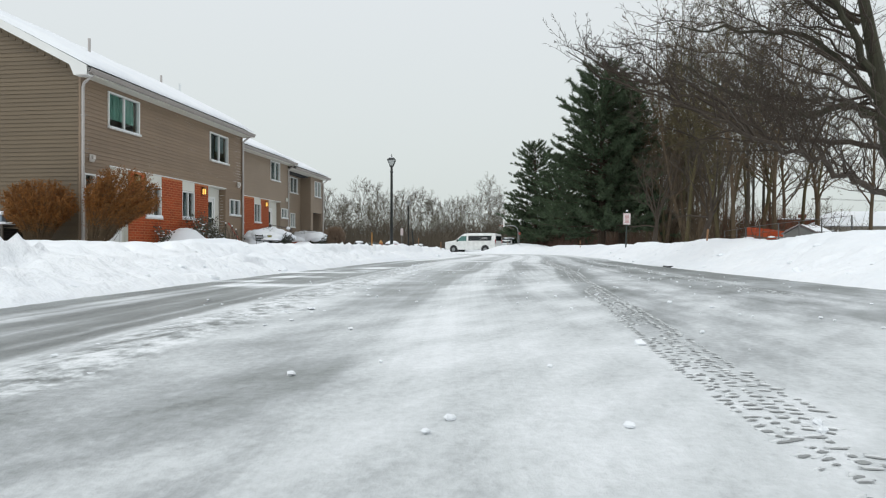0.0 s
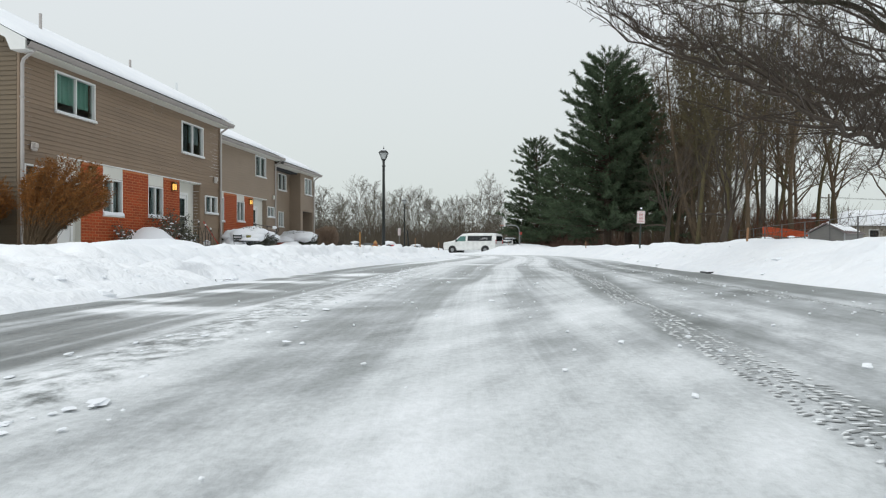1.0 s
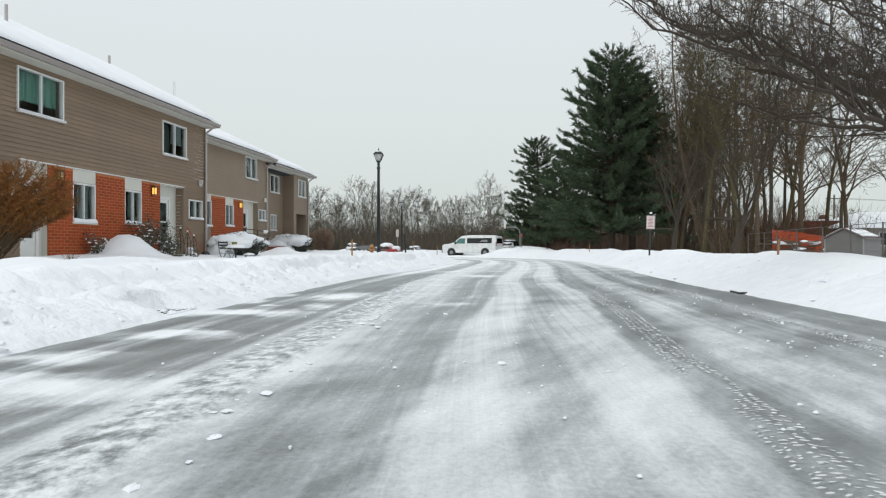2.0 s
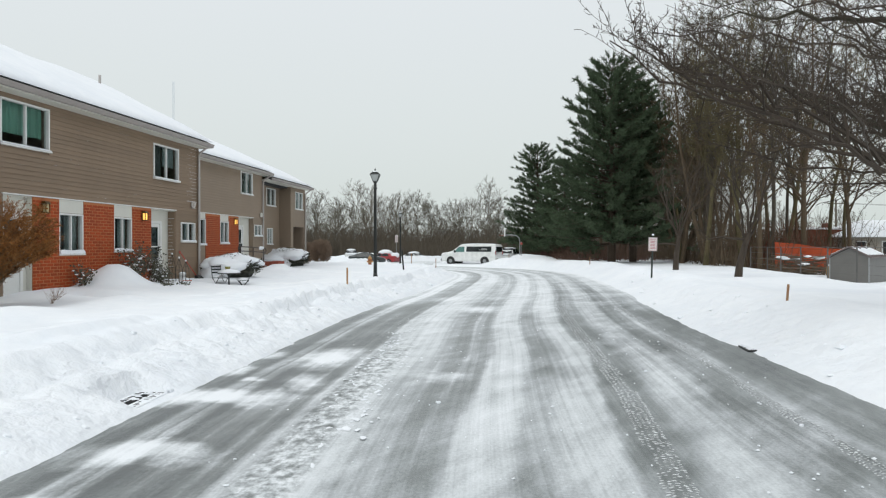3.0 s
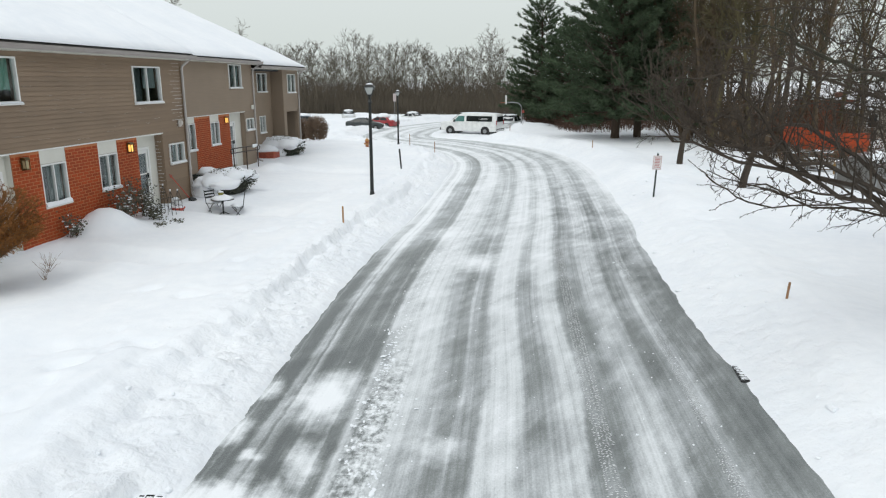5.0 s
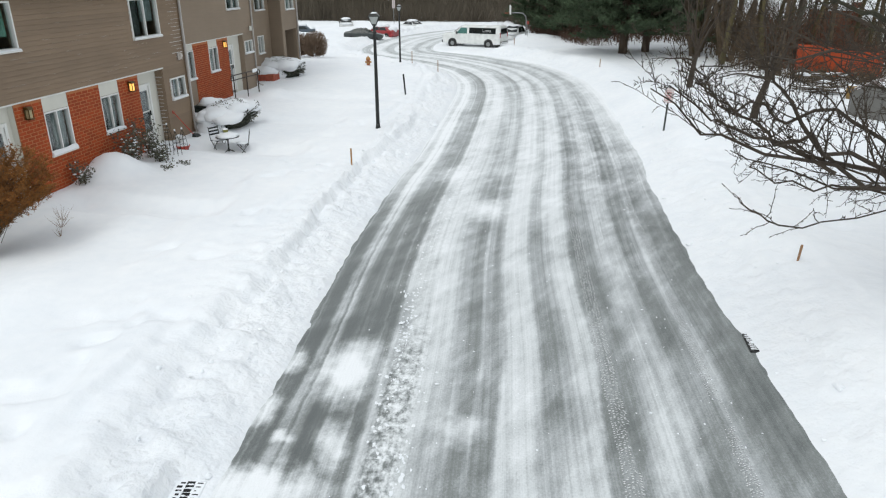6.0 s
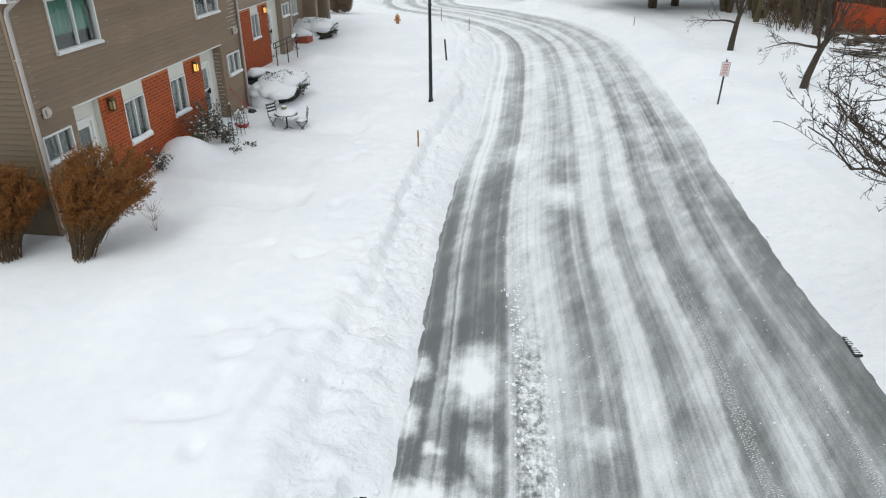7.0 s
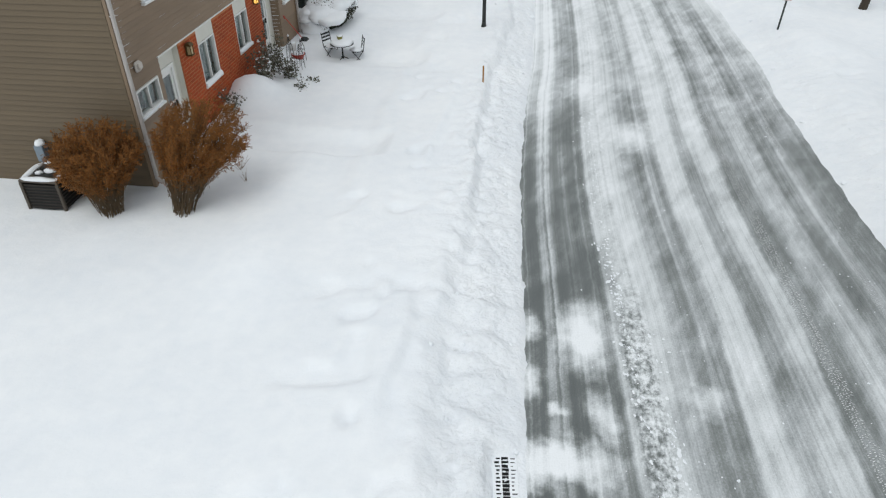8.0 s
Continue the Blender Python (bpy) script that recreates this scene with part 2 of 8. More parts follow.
def road_material():
    """Packed and blown snow in long streaks over dark frozen asphalt; u runs across in metres, v along."""
    m, nt, b = shader("icy_road")
    uv = nt.nodes.new("ShaderNodeTexCoord").outputs["UV"]
    sep = nt.nodes.new("ShaderNodeSeparateXYZ")
    nt.links.new(uv, sep.inputs[0])
    wob = noise_node(nt, 1.0, 2, vec=uv, stretch=(0.25, 0.10, 1))
    ragged = noise_node(nt, 1.0, 5, 0.65, vec=uv, stretch=(3.5, 2.4, 1))
    across = math_node(nt, "ADD", sep.outputs["X"], math_node(nt, "MULTIPLY", math_node(nt, "SUBTRACT", wob, 0.5), 0.22))
    across = math_node(nt, "ADD", across, math_node(nt, "MULTIPLY", math_node(nt, "SUBTRACT", ragged, 0.5), 0.12))
    across_road = across
    # the wheel lanes on the right drift outwards along the bend
    swing = ramp_node(nt, math_node(nt, "DIVIDE", sep.outputs["Y"], 80.0), [(0.0, 1.0), (0.19, 0.95), (0.275, 0.42), (0.36, 0.0)])
    lanes = ramp_node(nt, math_node(nt, "DIVIDE", sep.outputs["X"], 8.0), [(0.25, 0.0), (0.40, 1.0), (0.70, 1.0), (0.92, 0.0)])
    across = math_node(nt, "ADD", across, math_node(nt, "MULTIPLY", swing, lanes))
    w = math_node(nt, "DIVIDE", across, 8.0)
    left = ramp_node(nt, w, [(x / 8.0, c) for x, c in LANES])
    right = ramp_node(nt, w, [(x / 8.0, c) for x, c in LANES_2])
    side = math_node(nt, "GREATER_THAN", across, 3.47)
    prof = math_node(nt, "ADD", math_node(nt, "MULTIPLY", left, math_node(nt, "SUBTRACT", 1.0, side)), math_node(nt, "MULTIPLY", right, side))
    s1 = noise_node(nt, 1.0, 3, 0.5, vec=uv, stretch=(1.6, 0.06, 1))
    s2 = noise_node(nt, 1.0, 5, 0.65, vec=uv, stretch=(9.0, 0.07, 1))
    s3 = noise_node(nt, 1.0, 4, 0.65, vec=uv, stretch=(38.0, 0.22, 1))
    skew = nt.nodes.new("ShaderNodeMapping")            # gusts lay the loose snow aslant
    skew.inputs["Rotation"].default_value = (0, 0, radians(24))
    nt.links.new(uv, skew.inputs["Vector"])
    drift = noise_node(nt, 1.0, 5, 0.55, vec=skew.outputs[0], stretch=(0.9, 0.38, 1))
    small = noise_node(nt, 1.0, 6, 0.62, vec=skew.outputs[0], stretch=(3.4, 1.1, 1))
    along = ramp_node(nt, math_node(nt, "DIVIDE", sep.outputs["Y"], 80.0), [(0.0, 0.53), (0.19, 0.54), (0.25, 0.50), (0.30, 0.46), (0.36, 0.42), (0.42, 0.48), (0.48, 0.56), (0.58, 0.62), (0.9, 0.66)])
    # near the start a thin film of snow evens the lanes out
    film = ramp_node(nt, math_node(nt, "DIVIDE", sep.outputs["Y"], 80.0), [(0.19, 0.85), (0.32, 0.0)])
    inner = ramp_node(nt, math_node(nt, "DIVIDE", sep.outputs["X"], 8.0), [(0.19, 0.0), (0.26, 1.0)])
    film = math_node(nt, "MULTIPLY", film, inner)
    thin = ramp_node(nt, math_node(nt, "DIVIDE", across_road, 8.0), [(x / 8.0, k) for x, k in ((2.0, 0.60), (2.18, 0.43), (2.78, 0.40), (2.98, 0.66), (3.14, 0.68), (3.22, 0.58), (3.34, 0.66), (3.55, 0.63), (3.78, 0.50), (4.05, 0.52), (4.3, 0.46), (6.8, 0.42))])
    prof = math_node(nt, "ADD", math_node(nt, "MULTIPLY", prof, math_node(nt, "SUBTRACT", 1.0, film)), math_node(nt, "MULTIPLY", thin, film))
    # past the bend's start the lanes are half blown over
    veil = ramp_node(nt, math_node(nt, "DIVIDE", sep.outputs["Y"], 80.0), [(0.42, 0.0), (0.52, 0.16)])
    prof = math_node(nt, "ADD", math_node(nt, "MULTIPLY", prof, math_node(nt, "SUBTRACT", 1.0, veil)), math_node(nt, "MULTIPLY", 0.47, veil))
    c = math_node(nt, "ADD", prof, math_node(nt, "SUBTRACT", along, 0.5))
    calm = math_node(nt, "SUBTRACT", 1.0, math_node(nt, "MULTIPLY", film, 0.9))
    for f, k in ((s1, 0.56), (s2, 0.60), (s3, 0.24)):
        c = math_node(nt, "ADD", c, math_node(nt, "MULTIPLY", math_node(nt, "MULTIPLY", math_node(nt, "SUBTRACT", f, 0.5), k), calm))
    gusty = math_node(nt, "ADD", 0.66, math_node(nt, "MULTIPLY", film, 0.42))
    for f, k in ((drift, 0.95), (small, 0.95)):
        c = math_node(nt, "ADD", c, math_node(nt, "MULTIPLY", math_node(nt, "MULTIPLY", math_node(nt, "SUBTRACT", f, 0.5), k), gusty))
    # farther on the snow creeps in from the left edge
    creep = math_node(nt, "MULTIPLY", ramp_node(nt, math_node(nt, "DIVIDE", sep.outputs["Y"], 80.0), [(0.425, 0.0), (0.50, 0.50)]), ramp_node(nt, w, [(0.0, 1.0), (0.075, 0.8), (0.125, 0.16), (0.20, 0.12), (0.24, 0.0)]))
    c = math_node(nt, "ADD", c, creep)
    creep = math_node(nt, "MULTIPLY", ramp_node(nt, math_node(nt, "DIVIDE", sep.outputs["Y"], 80.0), [(0.42, 0.0), (0.50, 0.26), (0.64, 0.6)]), ramp_node(nt, w, [(0.80, 0.0), (0.92, 1.0)]))
    c = math_node(nt, "ADD", c, creep)
    # wind-blown tongues of snow left on the bare lane
    warp = nt.nodes.new("ShaderNodeVectorMath")
    warp.operation = "MULTIPLY_ADD"
    wn3 = nt.nodes.new("ShaderNodeTexNoise")
    wn3.inputs["Scale"].default_value, wn3.inputs["Detail"].default_value = 2.6, 5
    nt.links.new(uv, wn3.inputs["Vector"])
    nt.links.new(wn3.outputs["Color"], warp.inputs[0])
    warp.inputs[1].default_value = (0.44, 0.90, 0.0)
    nt.links.new(uv, warp.inputs[2])
    for px, py, rx, ry, k in DRIFT_TONGUES:
        mp = nt.nodes.new("ShaderNodeMapping")
        mp.vector_type = "POINT"
        mp.inputs["Location"].default_value = (-(px + 0.22) / rx, -(py + 0.45) / ry, 0)
        mp.inputs["Scale"].default_value = (1 / rx, 1 / ry, 0)
        nt.links.new(warp.outputs[0], mp.inputs["Vector"])
        ln = nt.nodes.new("ShaderNodeVectorMath")
        ln.operation = "LENGTH"
        nt.links.new(mp.outputs[0], ln.inputs[0])
        c = math_node(nt, "ADD", c, math_node(nt, "MULTIPLY", math_node(nt, "MULTIPLY", 0.9, math_node(nt, "SUBTRACT", 1.30, ln.outputs["Value"], clamp=True)), k))
    grain = noise_node(nt, 1.0, 6, 0.7, vec=uv, stretch=(34, 26, 1))
    c = math_node(nt, "ADD", c, math_node(nt, "MULTIPLY", math_node(nt, "SUBTRACT", grain, 0.5), 0.50))
    crust = noise_node(nt, 1.0, 4, 0.7, vec=uv, stretch=(9.0, 6.5, 1))
    strip = ramp_node(nt, w, [(0.205, 0.0), (0.222, 1.0), (0.262, 1.0), (0.282, 0.0)])
    churned = ramp_node(nt, math_node(nt, "DIVIDE", sep.outputs["Y"], 80.0), [(0.355, 1.0), (0.375, 0.15)])
    c = math_node(nt, "ADD", c, math_node(nt, "MULTIPLY", math_node(nt, "MULTIPLY", math_node(nt, "SUBTRACT", crust, 0.54), 2.6), math_node(nt, "MULTIPLY", strip, churned)))
    c = math_node(nt, "DIVIDE", math_node(nt, "ADD", c, 0.5), 1.5)
    col = ramp_node(nt, c, [(0.0, (0.075, 0.083, 0.083)), (0.33, (0.128, 0.141, 0.140)), (0.46, (0.225, 0.242, 0.238)), (0.58, (0.39, 0.41, 0.42)), (0.72, (0.62, 0.645, 0.655)), (0.88, (0.80, 0.82, 0.84)), (1.0, (0.86, 0.88, 0.90))])
    nt.links.new(col, b.inputs["Base Color"])
    rgh = ramp_node(nt, c, [(0.4, 0.36), (0.75, 0.65)])
    nt.links.new(rgh, b.inputs["Roughness"])
    b.inputs["Specular IOR Level"].default_value = 0.5
    n1 = bump_node(nt, c, 0.5, 0.022, b)
    bump_node(nt, grain, 0.5, 0.012, b, n1)
    return m


ROAD = road_material()


def siding_material(name, c):
    m, nt, b = shader(name)
    big = noise_node(nt, 0.6, 4)
    streak = noise_node(nt, 1.0, 4, stretch=(30, 1.2, 30))
    r = nt.nodes.new("ShaderNodeObjectInfo").outputs["Random"]
    f = math_node(nt, "ADD", math_node(nt, "MULTIPLY", big, 0.5), math_node(nt, "MULTIPLY", streak, 0.3))
    f = math_node(nt, "ADD", f, math_node(nt, "MULTIPLY", r, 0.2))
    nt.links.new(ramp_node(nt, f, [(0.25, tuple(x * 0.82 for x in c)), (0.75, tuple(x * 1.16 for x in c))]), b.inputs["Base Color"])
    b.inputs["Roughness"].default_value = 0.55
    bump_node(nt, streak, 0.15, 0.003, b)
    return m


SIDING = siding_material("tan_vinyl_siding", (0.232, 0.164, 0.108))
# darker copy of the tan siding, with shade put into its colour
SIDING_SHADED = siding_material("shaded_olive_tan_siding", (0.136, 0.100, 0.061))
# haze over the farther units is put into this paler copy of SIDING
SIDING_HAZED = siding_material("haze_paled_taupe_siding", (0.262, 0.200, 0.145))
BRICK = plain("red_brick", (0.36, 0.054, 0.007), 0.85, var=0.3, scale=9, grain=90, bump=0.5, rand=0.55)
MORTAR = plain("pale_mortar", (0.42, 0.155, 0.060), 0.9, var=0.15, scale=8, grain=120)
WHITE = plain("white_paint", (0.72, 0.72, 0.70), 0.45, var=0.06, scale=2, grain=50, bump=0.1)
CREAM = plain("cream_panel", (0.62, 0.61, 0.55), 0.5, var=0.06, scale=2, grain=50, bump=0.1)
GUTTER = plain("grey_brown_gutter", (0.30, 0.27, 0.25), 0.45, var=0.1, scale=2, grain=40, bump=0.1)
SHINGLE = plain("dark_shingles", (0.08, 0.075, 0.07), 0.9, var=0.25, scale=4, grain=60)
BLACK_METAL = plain("black_painted_iron", (0.018, 0.020, 0.019), 0.42, 0.2, var=0.3, scale=6, grain=80, bump=0.2)
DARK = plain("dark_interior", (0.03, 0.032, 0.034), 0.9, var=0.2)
CURTAIN = plain("teal_curtain", (0.20, 0.42, 0.34), 0.9, var=0.2, scale=2, grain=20, stretch=(1, 12, 1))
GREY_CURTAIN = plain("grey_curtain", (0.27, 0.32, 0.32), 0.9, var=0.2, scale=2, grain=20, stretch=(1, 12, 1))
GALV = plain("galvanised_steel", (0.30, 0.31, 0.31), 0.45, 0.7, var=0.15, scale=8, grain=60, bump=0.1)
BARK_MOSS = plain("olive_mossy_bark", (0.086, 0.071, 0.031), 0.9, var=0.35, scale=2, grain=20, bump=0)
BARK_DUSK = plain("dusky_grey_bark", (0.074, 0.062, 0.047), 0.9, var=0.35, scale=2, grain=20, bump=0)
BARK_WOOD = plain("brown_wood_bark", (0.086, 0.060, 0.035), 0.9, var=0.35, scale=2, grain=20, bump=0)
BARK = plain("dark_bark", (0.066, 0.045, 0.030), 0.9, var=0.35, scale=5, grain=40, bump=0.7, depth=0.01, stretch=(1, 1, 0.25))
BARK_NEAR = plain("damp_black_brown_bark", (0.046, 0.034, 0.024), 0.9, var=0.35, scale=5, grain=40, bump=0.7, depth=0.01, stretch=(1, 1, 0.25))
BARK_GREEN = plain("mossy_bark", (0.040, 0.038, 0.022), 0.9, var=0.35, scale=4, grain=40, bump=0.7, depth=0.01, stretch=(1, 1, 0.25))
# distance haze is put into this colour: paler and greyer than near bark
BARK_FAR = plain("haze_greyed_bark", (0.126, 0.112, 0.086), 0.95, var=0.2, scale=0.4, grain=8, bump=0)
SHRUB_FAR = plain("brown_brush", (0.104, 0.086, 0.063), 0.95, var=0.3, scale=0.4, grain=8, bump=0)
NEEDLE = plain("dark_pine_needles", (0.062, 0.092, 0.048), 0.9, var=0.4, scale=1.2, grain=14, bump=0)
TWIG_ORANGE = plain("rust_brown_twigs", (0.170, 0.077, 0.018), 0.85, var=0.35, scale=2.5, grain=30, bump=0)
LEAF_RUST = plain("dry_rust_leaves", (0.245, 0.086, 0.011), 0.8, var=0.35, scale=3, grain=25, bump=0)
LEAF_DARK = plain("dull_green_leaves", (0.105, 0.105, 0.075), 0.7, var=0.4, scale=6, grain=40, bump=0)
SLUSH = plain("grey_packed_slush", (0.72, 0.74, 0.75), 0.8, var=0.2, scale=3, grain=40, bump=0.4)
RUBBER = plain("black_rubber", (0.02, 0.02, 0.02), 0.8, var=0.2)
CHROME = plain("bright_metal", (0.55, 0.55, 0.55), 0.25, 0.9, var=0.08, bump=0)
WOOD_STAKE = plain("pale_wood", (0.30, 0.16, 0.08), 0.8, var=0.25, scale=8, grain=60, stretch=(1, 1, 0.1))
RED_PLASTIC = plain("red_plastic", (0.45, 0.05, 0.03), 0.45, var=0.15)
ORANGE = plain("orange_plastic_mesh", (0.42, 0.058, 0.010), 0.65, var=0.28, scale=1.2, grain=22, bump=0.5, depth=0.02)


def glass_material():
    m, nt, b = shader("window_glass")
    b.inputs["Base Color"].default_value = (0.80, 0.86, 0.85, 1)
    b.inputs["Roughness"].default_value = 0.02
    b.inputs["Transmission Weight"].default_value = 1.0
    b.inputs["IOR"].default_value = 1.45
    bump_node(nt, noise_node(nt, 1.2, 2), 0.05, 0.01, b)
    return m


GLASS = glass_material()


def lamp_glow(name, c, k):
    m, nt, b = shader(name)
    b.inputs["Base Color"].default_value = (*c, 1)
    b.inputs["Emission Color"].default_value = (*c, 1)
    b.inputs["Emission Strength"].default_value = k
    return m


GLOW = lamp_glow("lit_lamp_glass", (1.0, 0.55, 0.13), 1.1)


def car_paint(name, c):
    m, nt, b = shader(name)
    dirt = noise_node(nt, 3.0, 4)
    nt.links.new(ramp_node(nt, dirt, [(0.35, tuple(x * 0.82 for x in c)), (0.7, c)]), b.inputs["Base Color"])
    b.inputs["Roughness"].default_value = 0.3
    b.inputs["Coat Weight"].default_value = 0.4
    return m


# ---- the lie of the land ----
def lattice(x, y, seed):
    """Smooth value noise over arrays."""
    xi, yi = np.floor(x).astype(np.int64), np.floor(y).astype(np.int64)
    fx, fy = x - xi, y - yi
    fx, fy = fx * fx * (3 - 2 * fx), fy * fy * (3 - 2 * fy)

    def h(a, b):
        n = (a * 374761393 + b * 668265263 + seed * 974634777) & 0xFFFFFFFF
        n = ((n ^ (n >> 13)) * 1274126177) & 0xFFFFFFFF
        return ((n ^ (n >> 16)) & 0xFFFF) / 65535.0
    a, b, c, d = h(xi, yi), h(xi + 1, yi), h(xi, yi + 1), h(xi + 1, yi + 1)
    return (a * (1 - fx) + b * fx) * (1 - fy) + (c * (1 - fx) + d * fx) * fy - 0.5


def fbm(x, y, seed, octaves=4, gain=0.5):
    s, k = 0.0, 1.0
    for i in range(octaves):
        s = s + k * lattice(x * 2 ** i, y * 2 ** i, seed + i)
        k *= gain
    return s


def spline(points, step=0.5):
    """A smooth line through the given points, about a step apart."""
    p = np.array(points, float)
    out = []
    for i in range(len(p) - 1):
        a, b, c, d = p[max(i - 1, 0)], p[i], p[i + 1], p[min(i + 2, len(p) - 1)]
        n = max(2, int(np.linalg.norm(c - b) / step))
        for t in np.arange(n) / n:
            out.append(0.5 * (2 * b + (c - a) * t + (2 * a - 5 * b + 4 * c - d) * t * t + (3 * b - a - 3 * c + d) * t ** 3))
    out.append(p[-1])
    return np.array(out)


ROAD_HALF = 3.72
ROAD_LINE = spline([(0.1, -60), (0.3, -12), (0.55, 2), (0.85, 10), (1.3, 15.2), (1.65, 19.5), (2.25, 24), (2.9, 28), (3.75, 34.5), (4.5, 41.5), (4.55, 46.5),
                    (3.5, 52), (0.6, 57.5), (-3.0, 62), (-3.4, 68), (-1.2, 77), (4.5, 86), (14, 92)])


def road_offset(x, y):
    """Signed metres past the road's edge (inside: minus) and the side (left -1, right 1)."""
    a, b = ROAD_LINE[:-1], ROAD_LINE[1:]
    d = b - a
    ll = (d * d).sum(1)
    best, side = np.full(x.shape, 1e9), np.ones(x.shape)
    for i in range(len(a)):
        t = np.clip(((x - a[i, 0]) * d[i, 0] + (y - a[i, 1]) * d[i, 1]) / ll[i], 0, 1)
        px, py = x - (a[i, 0] + t * d[i, 0]), y - (a[i, 1] + t * d[i, 1])
        q = px * px + py * py
        s = np.sign(d[i, 1] * px - d[i, 0] * py)
        side = np.where(q < best, s, side)
        best = np.minimum(best, q)
    half = np.where(y < 56, ROAD_HALF, ROAD_HALF - 0.7 * np.clip((y - 56) / 8, 0, 1))
    return np.sqrt(best) - half, side


def smooth(a, b, x):
    t = np.clip((x - a) / (b - a), 0, 1)
    return t * t * (3 - 2 * t)


HOUSE = pose(-10.2, 19.3, 0, 0, 0, -7.65)
HN = np.array([math.cos(radians(7.65)), -math.sin(radians(7.65))])
HU = np.array([math.sin(radians(7.65)), math.cos(radians(7.65))])


def snow_height(x, y, churned=False):
    """The height of the snow's surface, or how churned up it is."""
    d, side = road_offset(x, y)
    edge = d + np.where(side < 0, 0.05, 0.12) * fbm(x * 0.6, y * 0.6, 3, 3) + 0.04 * fbm(x * 3.1, y * 3.1, 4, 3) + 0.05
    left = side < 0
    peak = np.where(left, 0.27, 0.62) * (1 + 0.35 * fbm(x * 0.35, y * 0.35, 11, 3))
    crest = np.where(left, 1.5, 2.0)
    flat = np.where(left, 0.38, 0.40) + 0.10 * fbm(x * 0.12, y * 0.12, 21, 3)
    rise = smooth(0.0, 1.0, edge / crest)
    z = peak * rise + (flat - peak) * smooth(0.0, 1.0, (edge - crest) / 2.2)
    wander = 0.36 * fbm(x * 0.35, y * 0.35, 35, 3) + 0.12 * fbm(x * 1.7, y * 1.7, 37, 3)
    steep = 0.10 + 0.55 * smooth(-0.05, 0.30, fbm(x * 0.22, y * 0.22, 40, 2))
    z = np.where(left, 0.15 * smooth(0.0, 0.9, edge) + 0.27 * smooth(0.0, 1.0, (edge - 1.02 - wander) / steep) + (flat - 0.42) * smooth(2.4, 4.4, edge), z)
    z = z + 0.07 * smooth(0.0, 0.16, edge) * smooth(2.5, 1.0, edge)
    clods = np.exp(-((edge - 1.0) / 0.75) ** 2)
    z = z + clods * (0.26 * np.abs(fbm(x * 2.3, y * 2.3, 31, 4)) + 0.10 * fbm(x * 6.0, y * 6.0, 41, 3)) * np.where(left, 1.0, 0.5)
    z = z + 0.03 * fbm(x * 0.9, y * 0.9, 51, 3)
    # ledges left by passes of the plough: a short face towards the road, then a long back
    for e0, h0, back, seed in ((2.10, 0.11, 0.7, 36),):
        lay = edge - e0 - 0.34 * fbm(x * 0.35, y * 0.35, seed, 3) - 0.10 * fbm(x * 1.7, y * 1.7, seed + 2, 3)
        z = z + h0 * np.where(lay < 0, np.exp(-(lay / 0.07) ** 2), np.exp(-(lay / back) ** 2)) * smooth(-0.30, 0.15, fbm(x * 0.3, y * 0.3, seed + 5, 3)) * np.where(left, 1.0, 0.35)
    lay = edge - 3.72 - 0.30 * fbm(x * 0.4, y * 0.4, 38, 3) - 0.08 * fbm(x * 2.0, y * 2.0, 39, 3)
    z = z + 0.07 * smooth(0.30, -0.10, lay) * smooth(1.2, 2.4, edge) * smooth(8.0, 11.0, y) * smooth(40.0, 30.0, y) * np.where(left, 1.0, 0.0)
    # scattered hollows where thrown lumps landed
    pit = fbm(x * 1.35, y * 1.35, 44, 2)
    z = z - 0.10 * smooth(0.26, 0.42, pit) * smooth(0.8, 1.5, edge) * smooth(4.2, 3.4, edge)
    # along the houses
    u, off = (x + 10.2) * HU[0] + (y - 19.3) * HU[1], (x + 10.2) * HN[0] + (y - 19.3) * HN[1]
    near = smooth(3.2, 0.3, off) * smooth(-9, -6.5, off) * smooth(-0.4, 3.0, u) * smooth(36, 33, u)
    z = z + 0.17 * near
    for u0, depth in ((1.9, 0.27), (8.0, 0.20), (12.9, 0.14), (18.4, 0.12)):   # snowed-in front walks
        z = z - depth * smooth(0.0, 0.35, u - u0) * smooth(1.5, 1.05, u - u0) * smooth(4.9, 4.3, off) * smooth(0.2, 0.8, off)
    drift = np.exp(-(((u - 4.95) / 0.80) ** 2 + ((off - 0.45) / 0.72) ** 2) ** 1.3)
    z = z + 0.56 * drift * (1 + 0.25 * fbm(x * 1.3, y * 1.3, 66, 3))
    z = z + 0.22 * np.exp(-((x + 7.4) / 0.8) ** 2 - ((y - 16.6) / 1.3) ** 2)
    # ploughed heaps by the car park
    for hx, hy, hr, hz in ((8.2, 68.5, 2.6, 0.55), (2.5, 76.5, 3.5, 0.6), (-16, 72, 4.0, 0.6), (-9.5, 88, 3, 0.5)):
        z = z + hz * np.exp(-((x - hx) ** 2 + (y - hy) ** 2) / hr ** 2) * smooth(0.2, 2.0, edge) * (1 + 0.4 * fbm(x * 0.8, y * 0.8, 61, 3))
    z = z - 0.34 * smooth(14.6, 17.0, x - 0.22 * (y - 30)) * smooth(12, 20, y)       # lower ground beyond the wire fence
    bay = smooth(-2.2, -0.8, x) * smooth(7.4, 5.6, x) * smooth(60.0, 61.5, y) * smooth(69.0, 67.5, y)      # trodden strip round the van
    z = z * (1 - bay) + bay * (0.12 + 0.05 * fbm(x * 1.2, y * 1.2, 91, 3))
